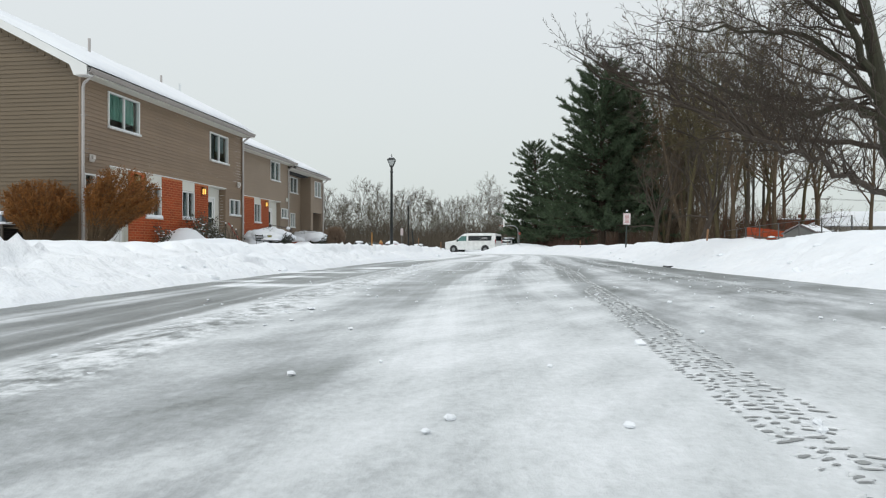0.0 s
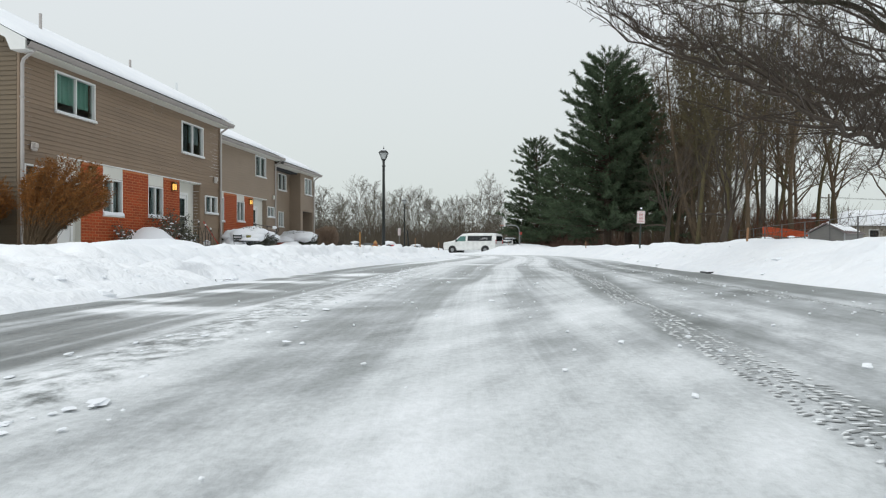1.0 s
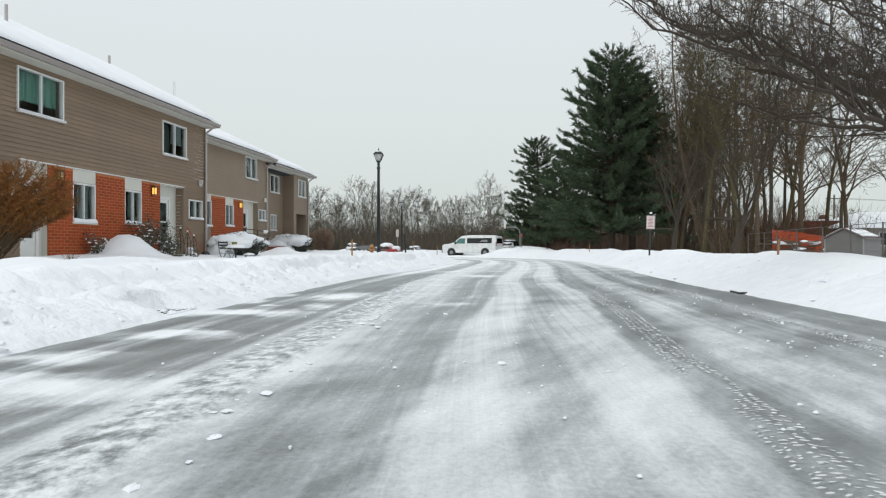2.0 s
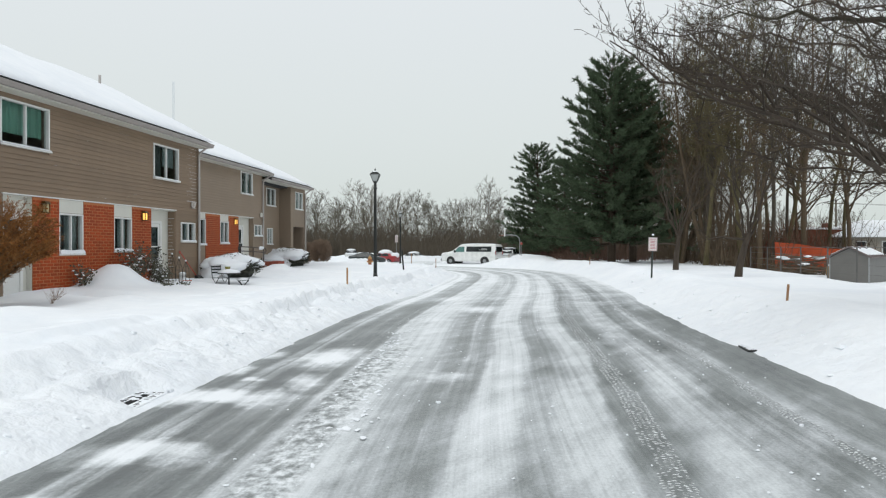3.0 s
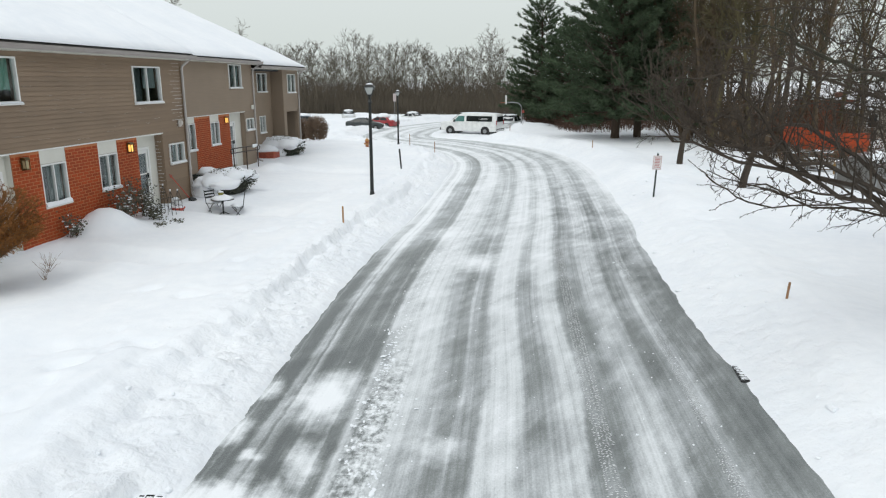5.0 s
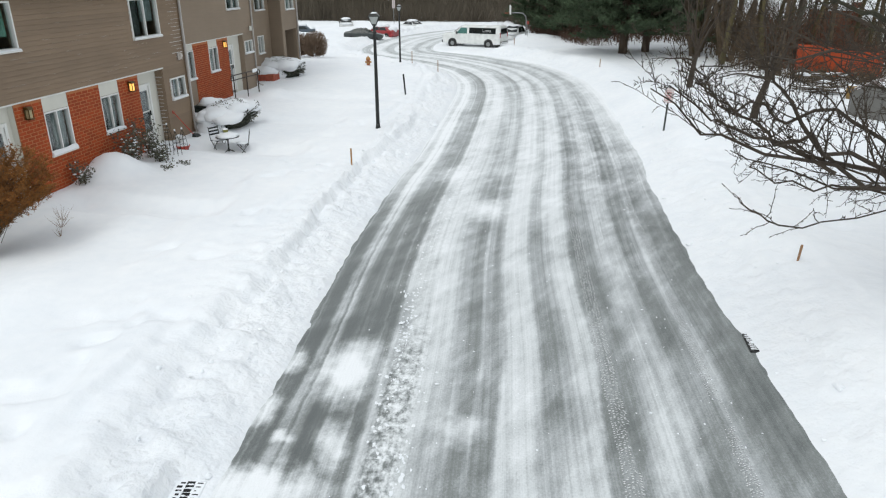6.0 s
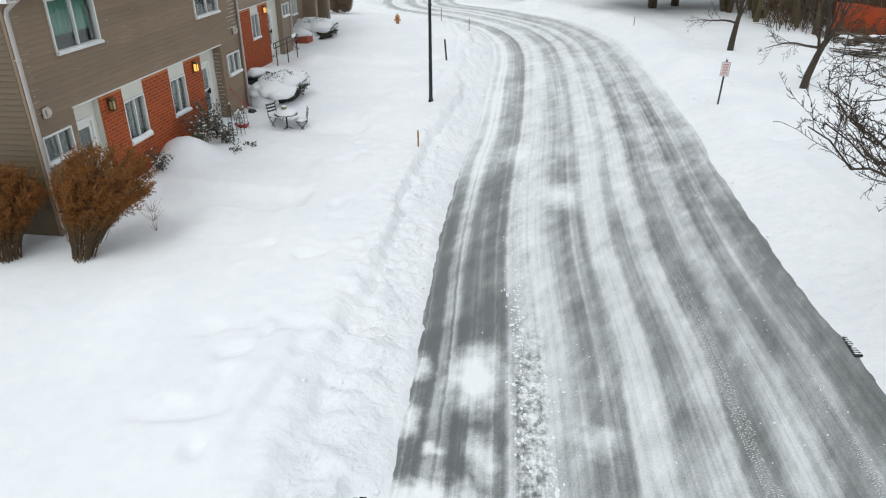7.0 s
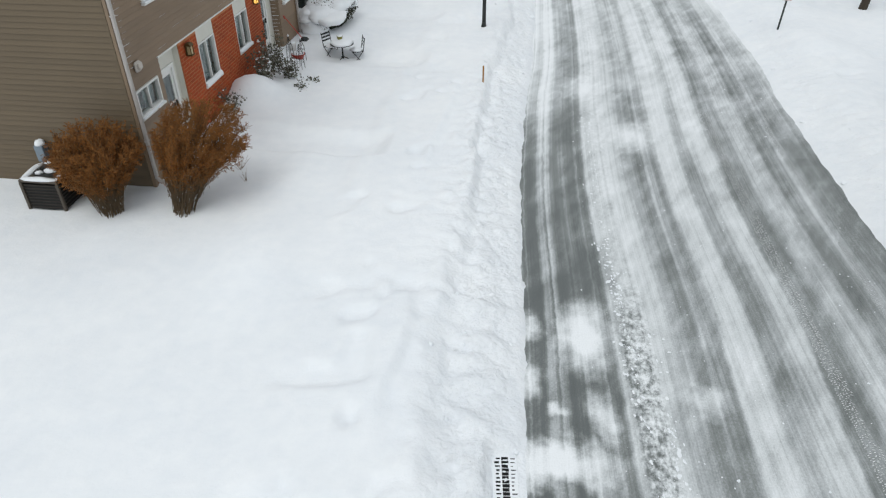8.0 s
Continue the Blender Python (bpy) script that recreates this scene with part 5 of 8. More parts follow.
def car(m, paint, label, snow=0.12, length=4.5, tall=1.42, nose_snow=True):
    v = thing("car", label, "car", "parked cars", m=m)
    k = length / 4.5
    st = [(-2.25 * k, 0.40, 0.62, 0.68, 0.70, 0.60), (-2.1 * k, 0.24, 0.68, 0.76, 0.84, 0.74), (-1.25 * k, 0.22, 0.84, 0.95, 0.89, 0.78), (-0.95 * k, 0.22, 0.86, 1.02, 0.89, 0.74),
          (-0.50 * k, 0.22, 0.87, 0.62 * tall + 0.38, 0.90, 0.68), (-0.15 * k, 0.22, 0.88, tall - 0.05, 0.90, 0.63), (0.25 * k, 0.22, 0.88, tall, 0.90, 0.62), (0.75 * k, 0.22, 0.90, tall - 0.03, 0.90, 0.62), (1.20 * k, 0.23, 0.91, 0.55 * tall + 0.50, 0.89, 0.66),
          (1.65 * k, 0.24, 0.92, 1.08, 0.88, 0.70), (2.1 * k, 0.28, 0.90, 1.02, 0.84, 0.72), (2.22 * k, 0.42, 0.80, 0.94, 0.74, 0.64)]
    part("body", loft(st), paint, v)
    for s in (-1, 1):
        for a, b, c, d in ((-0.74 * k, 0.24 * k, -0.24 * k, 0.24 * k), (0.32 * k, 1.42 * k, 0.32 * k, 0.98 * k)):
            y0, y1 = s * 0.885, s * 0.70
            part("side_window", Geo().add([(a, y0, 0.96), (b, y0, 0.96), (d, y1, tall - 0.12), (c, y1, tall - 0.12), (a, y0 - s * .1, 0.96), (b, y0 - s * .1, 0.96), (d, y1 - s * .1, tall - 0.12), (c, y1 - s * .1, tall - 0.12)],
                                          [(0, 1, 2, 3), (7, 6, 5, 4), (0, 4, 5, 1), (1, 5, 6, 2), (2, 6, 7, 3), (3, 7, 4, 0)]), CAR_GLASS, v)
        for x in (-1.35 * k, 1.35 * k):
            part("wheel_arch", Geo().tube([(x, s * 0.66, 0.31), (x, s * 0.905, 0.31)], [0.37, 0.37], 16), CAR_BLACK, v)
            wheel(v, x, s * 0.915, 0.31, 0.2)
        part("tail_lamp", Geo().rbox(2.06 * k, 2.2 * k, s * 0.62 - 0.13, s * 0.62 + 0.13, 0.72, 0.90, 0.02), LAMP_RED, v)
        part("head_lamp", Geo().rbox(-2.24 * k, -2.05 * k, s * 0.6 - 0.13, s * 0.6 + 0.13, 0.56, 0.70, 0.02), LAMP_CLEAR, v)
    part("windscreen", Geo().add([(-0.96 * k, -0.72, 1.03), (-0.96 * k, 0.72, 1.03), (-0.18 * k, 0.60, tall - 0.02), (-0.18 * k, -0.60, tall - 0.02)], [(0, 1, 2, 3)]), CAR_GLASS, v)
    if snow:
        part("snow_cap", Geo().lump((0.35 * k, 0, tall - 0.02), (0.95 * k, 0.66, snow), 0.3, 6, 14), SNOW_CAP, v, "snow on the roof", True)
        part("snow_cap", Geo().lump((1.75 * k, 0, 0.98), (0.55 * k, 0.74, snow), 0.3, 6, 14), SNOW_CAP, v, "snow on the boot lid", True)
        if nose_snow:
            part("snow_cap", Geo().lump((-1.5 * k, 0, 0.84), (0.75 * k, 0.78, snow), 0.3, 6, 14), SNOW_CAP, v, "snow on the bonnet", True)
    return v


def sit(x, y, dz, rz):
    return pose(x, y, max(0.0, ground_z(x, y)) + dz, 0, 0, rz)


P_DARK, P_RED, P_WHITE, P_BLUE = car_paint("dark_grey_green_paint", (0.035, 0.045, 0.045)), car_paint("red_car_paint", (0.36, 0.03, 0.035)), car_paint("white_car_paint", (0.68, 0.69, 0.69)), car_paint("slate_blue_paint", (0.06, 0.085, 0.11))
SMALL = Matrix.Scale(0.84, 4)
car(pose(-7.3, 74.0, -0.10, 0, 0, 180) @ SMALL, P_DARK, "dark grey-green sedan parked behind a low snowbank", 0.0, 4.4)
car(pose(-6.0, 78.0, -0.16, 0, 0, -28) @ SMALL, P_RED, "red sedan with snow-covered roof and windows", 0.42, 4.4)
car(sit(-3.0, 88.0, -0.65, 130) @ SMALL, P_WHITE, "small white car buried in snow", 0.18, 4.2)
car(sit(-14.5, 78.0, -0.55, 10) @ SMALL, P_BLUE, "slate blue car behind the snowbank", 0.26, 4.6)
car(sit(-18.8, 79.0, -0.35, 10) @ SMALL, P_WHITE, "white car behind the snowbank", 0.18, 4.4)
car(sit(-10.5, 86.0, -0.65, 100) @ SMALL, P_WHITE, "snow-covered hatchback in the car park", 0.20, 4.2)
car(pose(6.6, 69.9, 0.20, 0, 0, 64) @ Matrix.Scale(0.80, 4), P_WHITE, "white sport utility car beside the van", 0.10, 4.7, 1.65)


# ---- trees ----
def limb(rng, p, d, length, n, wander, lift):
    """A wandering line of n steps from p towards d."""
    pts, d = [Vector(p)], Vector(d).normalized()
    for i in range(n):
        d = (d + Vector((rng.gauss(0, wander), rng.gauss(0, wander), rng.gauss(0, wander) + lift))).normalized()
        pts.append(pts[-1] + d * (length / n))
    return pts


def ramify(g, rng, pts, r0, r1, level, kids, ratio, spread, lift, wander, min_r, start=0.25, up=0.0, fine=(5, 3, 2)):
    """A tapered branch with side branches down to twigs; fine: steps of limbs, branches, twigs."""
    n = len(pts)
    radii = [r0 + (r1 - r0) * (i / (n - 1)) for i in range(n)]
    g.tube(pts, radii, 7 if r0 > 0.08 else 5 if r0 > 0.03 else 3, cap=r0 > 0.03)
    if level <= 0:
        return
    total = sum((pts[i + 1] - pts[i]).length for i in range(n - 1))
    for k in range(kids[0]):
        t = start + (1 - start) * (k + rng.random()) / kids[0]
        f = t * (n - 1)
        i = min(int(f), n - 2)
        p = pts[i].lerp(pts[i + 1], f - i)
        d = (pts[i + 1] - pts[i]).normalized()
        side = Vector((rng.gauss(0, 1), rng.gauss(0, 1), rng.gauss(0, 0.8) + up))
        side = (side - d * side.dot(d)).normalized()
        a = rng.uniform(0.6, 1.2) * spread
        nd = d * math.cos(a) + side * math.sin(a)
        L = total * ratio * rng.uniform(0.6, 1.2) * (1.15 - 0.6 * t)
        r = max(min_r, min(radii[i] * 0.62, L * 0.0125 + 0.002) * rng.uniform(0.7, 1.0))
        steps = fine[0] if level > 2 else fine[1] if level == 2 else fine[2]
        ramify(g, rng, limb(rng, p, nd, L, steps, wander, lift), r, max(min_r * 0.6, r * 0.3), level - 1, kids[1:], ratio * 0.95, spread, lift, wander, min_r, 0.15, up, fine)


def bare_tree(seed, height, girth, kids, spread, lift, ratio, min_r, wander=0.14, base=0.3, stems=1, bark=None):
    """Trunk and crown of a leafless tree, as two meshes."""
    rng = random.Random(seed)
    trunk, crown = Geo(), Geo()
    for s in range(stems):
        d = (rng.gauss(0, 0.06) + (0.18 * math.cos(s * 2.1) if stems > 1 else 0), rng.gauss(0, 0.06) + (0.18 * math.sin(s * 2.1) if stems > 1 else 0), 1)
        pts = limb(rng, (0.12 * math.cos(s * 2.1) * (stems > 1), 0.12 * math.sin(s * 2.1) * (stems > 1), -0.3), d, height, 10, 0.045, 0.03)
        n = len(pts)
        trunk.tube(pts, [girth * (1.25 if i == 0 else 1 - 0.92 * i / (n - 1)) for i in range(n)], 9)
        for k in range(kids[0]):
            t = base + (0.98 - base) * (k + rng.random()) / kids[0]
            f = t * (n - 1)
            i = min(int(f), n - 2)
            p = pts[i].lerp(pts[i + 1], f - i)
            a = rng.uniform(0, 2 * math.pi)
            e = rng.uniform(0.55, 1.15) * spread
            dd = Vector((math.cos(a) * math.sin(e), math.sin(a) * math.sin(e), math.cos(e)))
            L = height * ratio * rng.uniform(0.6, 1.15) * (1.15 - 0.62 * t)
            r = max(min_r * 1.5, girth * (1 - 0.9 * t) * rng.uniform(0.35, 0.6))
            ramify(crown, rng, limb(rng, p, dd, L, 6, wander, lift), r, max(min_r * 0.7, r * 0.2), len(kids) - 1, kids[1:], 0.5, 0.75, lift * 0.5, wander, min_r, fine=(3, 2, 1))
    return trunk.mesh("trunk", bark or BARK_WOOD), crown.mesh("crown", bark or BARK_WOOD)


def tree(name, meshes, m, label, group=""):
    t = thing(name, label, "tree", group, m=m)
    part("trunk", meshes[0], None, t)
    part("crown", meshes[1], None, t)["kind"] = "stuff"
    return t


WOOD = [bare_tree(100 + i, 14.5 + i, 0.15, (26, 6, 4, 3) if i != 2 else (10, 6, 4, 3), 0.80, 0.06, 0.30, 0.0125, wander=0.17, base=0.22 + 0.08 * (i % 2), stems=1 + 2 * (i == 2), bark=(None, BARK_MOSS, None, BARK_DUSK, BARK_MOSS)[i]) for i in range(5)]
rng = random.Random(8)
spots = []
for i in range(29):
    for _ in range(40):
        y = rng.uniform(46, 76)
        x = 17.0 + (y - 43) * 0.06 + 16.0 * rng.random() ** 1.4
        if all((x - a) ** 2 + (y - b) ** 2 > 3.2 for a, b in spots) and not (x > 24.5 and y < 52):
            break
    spots.append((x, y))
spots += [(24.0, 52.3), (25.2, 52.8), (20.3, 50.5), (17.6, 54.5), (18.6, 52.0), (19.6, 55.5)]
first = {}
for i, (x, y) in enumerate(spots):
    v = i % 5
    m = pose(x, y, 0.2, rng.uniform(-2, 2), rng.uniform(-2, 2), rng.uniform(0, 360)) @ Matrix.Scale(rng.uniform(0.90, 1.22), 4)
    if v not in first:
        first[v] = tree("bare_tree", WOOD[v], m, "tall leafless dark-barked tree at the wood's edge", "edge of the wood")
    else:
        copy_thing(first[v], m)


def small_tree(seed, x, y, h, lean):
    rng = random.Random(seed)
    trunk, crown = Geo(), Geo()
    pts = [Vector((0, 0, -0.3)), Vector((lean * 0.3, 0, 0.5)), Vector((lean, 0.05, 1.25)), Vector((lean * 1.5, 0.0, 1.8))]
    trunk.tube(pts, [0.17, 0.145, 0.12, 0.10], 9)
    for k in range(7):
        a = math.pi + 2 * math.pi * k / 7 + rng.uniform(-0.3, 0.3)
        e = rng.uniform(0.15, 0.70) if k else 1.35
        p = pts[2].lerp(pts[3], rng.random())
        d = Vector((math.cos(a) * math.sin(e), math.sin(a) * math.sin(e), math.cos(e)))
        ramify(crown, rng, limb(rng, p, d, h * (rng.uniform(0.6, 0.85) if k else 0.42), 7, 0.16, 0.03 if k else -0.05), 0.060, 0.010, 3, (7, 5, 3), 0.5, 0.8, 0.02, 0.18, 0.007, fine=(4, 3, 1))
    t = thing("small_tree", "small spreading leafless tree rooted in the snowy lawn", "tree", "lawn trees", m=pose(x, y, ground_z(x, y) - 0.02))
    part("trunk", trunk, BARK_NEAR, t)
    part("crown", crown, BARK_NEAR, t)


small_tree(3, 12.3, 32.6, 5.0, 0.32)
small_tree(4, 12.5, 40.6, 5.2, 0.12)


def near_tree():
    """The large tree whose limbs reach over the road's edge."""
    rng = random.Random(21)
    base = Vector((13.9, 20.2, ground_z(13.9, 20.2)))
    t = thing("large_tree", "large mossy leafless tree reaching over the road edge", "tree", m=pose(*base))
    g = Geo()
    g.tube([(0, 0, -0.3), (0, 0, 0.5), (-0.3, -0.1, 1.6), (-0.7, -0.1, 3.0), (-1.05, -0.2, 4.4), (-1.35, -0.2, 6.0), (-1.6, -0.1, 7.6), (-1.9, 0.1, 9.6), (-2.2, 0.3, 12.0)],
           [0.46, 0.36, 0.32, 0.29, 0.24, 0.19, 0.15, 0.09, 0.04], 12)
    part("trunk", g, BARK_GREEN, t)
    # radius, side branches at each level, their relative length, the limb's own line
    guides = [
        (0.10, (64, 12, 5), 0.155, 0.9, [(13.4, 20.0, 1.7), (10.2, 17.2, 2.2), (7.6, 15.1, 2.6), (6.3, 14.3, 2.85), (5.0, 14.0, 3.35), (3.9, 13.8, 3.65), (3.1, 13.8, 3.95), (2.5, 13.8, 4.5)]),
        (0.040, (28, 10, 5), 0.24, 0.9, [(6.6, 14.5, 2.8), (4.86, 14.3, 3.65), (4.51, 14.4, 4.15), (4.3, 14.5, 4.35), (4.14, 14.6, 4.51), (3.92, 14.6, 4.69)]),
        (0.036, (30, 10, 5), 0.20, 0.9, [(6.6, 14.5, 2.8), (4.84, 13.9, 3.7), (4.37, 13.8, 3.76), (3.92, 13.8, 3.77), (3.56, 13.8, 3.88), (3.26, 13.8, 4.02), (2.95, 13.8, 4.23), (2.64, 13.8, 4.45)]),
        (0.030, (28, 9, 5), 0.22, 0.8, [(5.0, 14.0, 3.35), (4.33, 14.0, 3.67), (4.04, 14.1, 3.79), (3.72, 14.2, 3.98), (3.44, 14.3, 4.21), (3.19, 14.4, 4.48), (3.02, 14.5, 4.85)]),
        (0.036, (28, 10, 5), 0.20, 0.8, [(7.6, 15.1, 2.6), (5.2, 14.6, 3.95), (4.58, 14.4, 3.85), (4.18, 14.4, 4.0), (3.75, 14.3, 4.07), (3.3, 14.2, 4.34), (3.05, 14.1, 4.36)]),
        (0.12, (28, 9, 6), 0.27, 0.25, [(12.9, 20.1, 4.2), (11.8, 20.0, 4.55), (10.6, 20.4, 4.35), (9.0, 20.0, 4.8), (7.4, 19.4, 5.2), (6.3, 19.2, 5.7)]),
        (0.12, (28, 9, 6), 0.27, 0.25, [(12.7, 20.0, 4.8), (11.2, 20.0, 6.2), (9.6, 20.0, 6.8), (7.4, 20.0, 6.8), (6.2, 19.8, 6.7)]),
        (0.12, (22, 7, 5), 0.30, 0.25, [(12.6, 20.0, 5.4), (10.8, 19.0, 7.2), (8.8, 18.2, 8.4), (7.0, 17.6, 9.0)]),
        (0.045, (26, 8, 5), 0.15, 0.5, [(12.9, 19.9, 3.6), (10.6, 17.8, 4.2), (8.4, 16.2, 4.4), (6.4, 15.0, 4.6), (4.6, 14.5, 4.7), (3.2, 14.1, 4.6)]),
        (0.040, (24, 8, 5), 0.16, 0.4, [(12.8, 19.8, 4.0), (10.0, 17.2, 5.0), (7.6, 15.8, 5.4), (5.6, 15.5, 5.5), (4.4, 15.9, 5.6)]),
        (0.10, (18, 7, 4), 0.28, 0.25, [(13.0, 20.3, 3.4), (12.0, 22.6, 4.0), (10.9, 25.0, 4.6), (10.0, 27.0, 5.6)]),
        (0.045, (20, 7, 4), 0.16, 1.0, [(13.2, 19.8, 2.4), (10.2, 16.6, 3.2), (7.9, 14.8, 3.9), (6.4, 13.9, 4.2), (5.2, 13.3, 4.6)]),
        (0.10, (18, 7, 4), 0.30, 0.25, [(12.3, 20.2, 7.0), (10.4, 20.6, 8.8), (8.8, 20.6, 10.0)]),
        (0.012, (18, 6, 3), 0.10, 0.5, [(6.3, 14.3, 2.85), (5.36, 13.0, 3.13), (4.68, 12.4, 3.30), (3.71, 11.9, 3.37), (3.14, 11.54, 3.46), (2.88, 11.47, 3.58), (2.66, 11.45, 3.72)]),
        (0.020, (14, 6, 3), 0.20, 0.1, [(5.6, 14.1, 3.1), (4.95, 13.6, 3.2), (4.4, 13.4, 3.3), (3.9, 13.3, 3.42), (3.45, 13.2, 3.6)]),
        (0.030, (24, 8, 5), 0.22, 0.2, [(10.2, 17.6, 3.4), (8.4, 16.4, 3.9), (6.6, 15.4, 4.4), (5.24, 15.0, 4.75), (4.5, 15.0, 5.0), (3.93, 15.0, 4.98)]),
        (0.030, (24, 8, 5), 0.22, 0.2, [(11.0, 18.6, 3.2), (9.0, 18.0, 3.9), (7.16, 18.0, 4.3), (6.3, 18.0, 4.25), (5.52, 18.0, 4.11), (4.93, 18.0, 4.01)]),
        (0.026, (22, 8, 4), 0.24, 0.2, [(9.0, 17.0, 3.2), (7.4, 16.2, 3.7), (6.2, 15.8, 4.2), (5.3, 15.6, 4.6), (4.6, 15.5, 4.7)]),
        (0.022, (18, 7, 4), 0.22, 0.1, [(6.9, 14.6, 2.75), (6.0, 14.9, 2.8), (5.2, 15.0, 2.95), (4.6, 15.1, 3.1), (4.1, 15.1, 3.3)]),
        (0.020, (18, 7, 4), 0.24, 0.1, [(8.0, 15.4, 2.55), (7.0, 15.7, 2.6), (6.2, 15.9, 2.7), (5.5, 16.0, 2.95)]),
    ]
    for i in range(8):
        z0 = rng.uniform(4.8, 9.4)
        a = math.pi + rng.uniform(-1.15, 1.15)
        p = Vector((13.9 - 0.28 * z0 * 0.8, 20.1, z0))
        q = limb(rng, p, (math.cos(a), math.sin(a) * 0.8, rng.uniform(0.1, 0.6)), rng.uniform(3.5, 5.6), 5, 0.10, 0.02)
        guides.append((0.052, (17, 7, 4), 0.28, 0.25, [tuple(v) for v in q]))
    for i in range(5):
        z0 = rng.uniform(3.8, 5.8)
        a = math.pi + rng.uniform(-0.7, 0.3)
        p = Vector((13.9 - 0.22 * z0, 20.1, z0))
        q = limb(rng, p, (math.cos(a), math.sin(a), rng.uniform(-0.05, 0.35)), rng.uniform(4.0, 6.5), 5, 0.12, 0.02)
        guides.append((0.05, (20, 8, 5), 0.26, 0.3, [tuple(v) for v in q]))
    for i in range(6):
        p = Vector((12.4 - 0.4 * rng.random(), 20.2, rng.uniform(6.6, 8.6)))
        q = limb(rng, p, (-1, rng.uniform(-0.5, 0.5), rng.uniform(-0.05, 0.3)), rng.uniform(4.5, 6.8), 6, 0.12, 0.01)
        guides.append((0.05, (22, 8, 4), 0.26, 0.3, [tuple(v) for v in q]))
    for i in range(12):
        s = (i + rng.random()) / 12
        p = Vector((6.8 + 3.6 * s, 14.6 + 2.8 * s, 2.75 - 0.55 * s))
        q = limb(rng, p, (rng.uniform(-0.5, 0.0), rng.uniform(0.0, 0.5), 0.75), rng.uniform(1.9, 3.0), 4, 0.10, 0.0)
        guides.append((0.026, (16, 8, 5), 0.34, 0.3, [tuple(v) for v in q]))
    for r, kids, ratio, up, line in guides:
        g = Geo()
        pts = [Vector(q) - base + Vector((rng.gauss(0, 0.05), rng.gauss(0, 0.05), rng.gauss(0, 0.06))) * min(1.0, r / 0.035) for q in spline(line, 0.4)]
        ramify(g, rng, pts, r, 0.008, len(kids), kids, ratio, 0.85, 0.012, 0.21, 0.0045, 0.12, up, (5, 3, 1))
        part("limb", g, BARK_GREEN if r > 0.11 else BARK_NEAR, t)
    return t


near_tree()


def pine(seed, x, y, height, width, bare, power, thin=1.0):
    """A white pine: layered boughs that turn up at the tip, set with tufts of needles."""
    rng, rn = random.Random(seed), np.random.default_rng(seed)
    trunk, wood = Geo(), Geo()
    trunk.tube([(0, 0, -0.5), (0.05, 0, height * 0.4), (0, 0.05, height * 0.97)], [height * 0.022, height * 0.015, 0.03], 9)
    z, turn, spots, per = bare, rng.random(), [], 9
    while z < height * 0.98:
        f = (z - bare) / (height - bare)
        layer = 0.90 + 0.07 * math.sin(z * 3.7 + seed) + 0.06 * math.sin(z * 1.3 + 2.0 * seed)
        reach = width * (1 - f) ** power * layer + 0.15
        n = 5 + int(reach * 0.9)
        for k in range(n):
            turn += 2.4 + rng.uniform(-0.35, 0.35)
            far = reach * (rng.uniform(0.62, 0.98) if rng.random() < 0.78 else rng.uniform(1.0, 1.16))
            e = -0.10 + 0.42 * f + rng.uniform(-0.12, 0.12)
            d = Vector((math.cos(turn) * math.cos(e), math.sin(turn) * math.cos(e), math.sin(e)))
            pts = limb(rng, (0, 0, z + rng.uniform(-0.15, 0.15)), d, far, 5, 0.05, 0.06)
            wood.tube(pts, [0.010 * far + 0.012, 0.008 * far + 0.010, 0.03, 0.02, 0.012, 0.006], 4, False)
            steps = max(4, int(far * 4.4 * thin))
            for i in range(steps):
                t = 0.22 + 0.78 * (i + rng.random()) / steps
                q = t * 5
                j = min(int(q), 4)
                p = pts[j].lerp(pts[j + 1], q - j)
                way = (pts[j + 1] - pts[j]).normalized()
                flat = Vector((-way.y, way.x, 0)).normalized() * (1 if i % 2 else -1)
                tw = (way * rng.uniform(0.5, 1.0) + flat * rng.uniform(0.2, 0.9) * (1.1 - t) * 1.4 + Vector((0, 0, rng.uniform(-0.05, 0.55)))).normalized()
                L = rng.uniform(0.25, 0.62) * (1.25 - 0.5 * t)
                for g in (0.35, 0.7, 1.0):
                    spots.append((*(p + tw * L * g), *tw))
        z += rng.uniform(0.32, 0.44)
    spots = np.array(spots)
    c = np.repeat(spots[:, :3], per, 0) + rn.normal(0, 0.035, (len(spots) * per, 3))
    nd = np.repeat(spots[:, 3:], per, 0) + rn.normal(0, 0.50, (len(c), 3))
    nd /= np.linalg.norm(nd, axis=1)[:, None]
    w = np.cross(nd, rn.normal(0, 1, nd.shape))
    w /= np.linalg.norm(w, axis=1)[:, None]
    size = rn.uniform(0.15, 0.30, (len(c), 1))
    w *= size * 0.115
    quads = np.stack([c - w, c + w, c + nd * size + w * 0.4, c + nd * size * 1.12 - w * 0.3], 1).reshape(-1, 3)
    needles = bpy.data.meshes.new("needle_mass")
    needles.from_pydata(quads.tolist(), [], np.arange(len(quads)).reshape(-1, 4).tolist())
    needles.materials.append(NEEDLE)
    t = thing("pine_tree", "tall dark green pine with ragged upswept branches", "tree", "pines", m=pose(x, y, ground_z(x, y)))
    part("trunk", trunk, BARK, t)
    part("branch_mass", wood, BARK, t)["kind"] = "stuff"
    part("needle_mass", needles, None, t, "dense dark green needles")["kind"] = "stuff"


pine(31, 13.1, 56.6, 15.0, 5.5, 1.5, 0.36)
pine(32, 10.1, 75.2, 11.5, 4.4, 0.8, 0.46, 0.75)
pine(33, 15.0, 57.6, 13.6, 4.4, 1.8, 0.40, 0.8)
pine(34, 11.9, 70.0, 9.4, 4.6, 0.6, 0.5, 0.7)


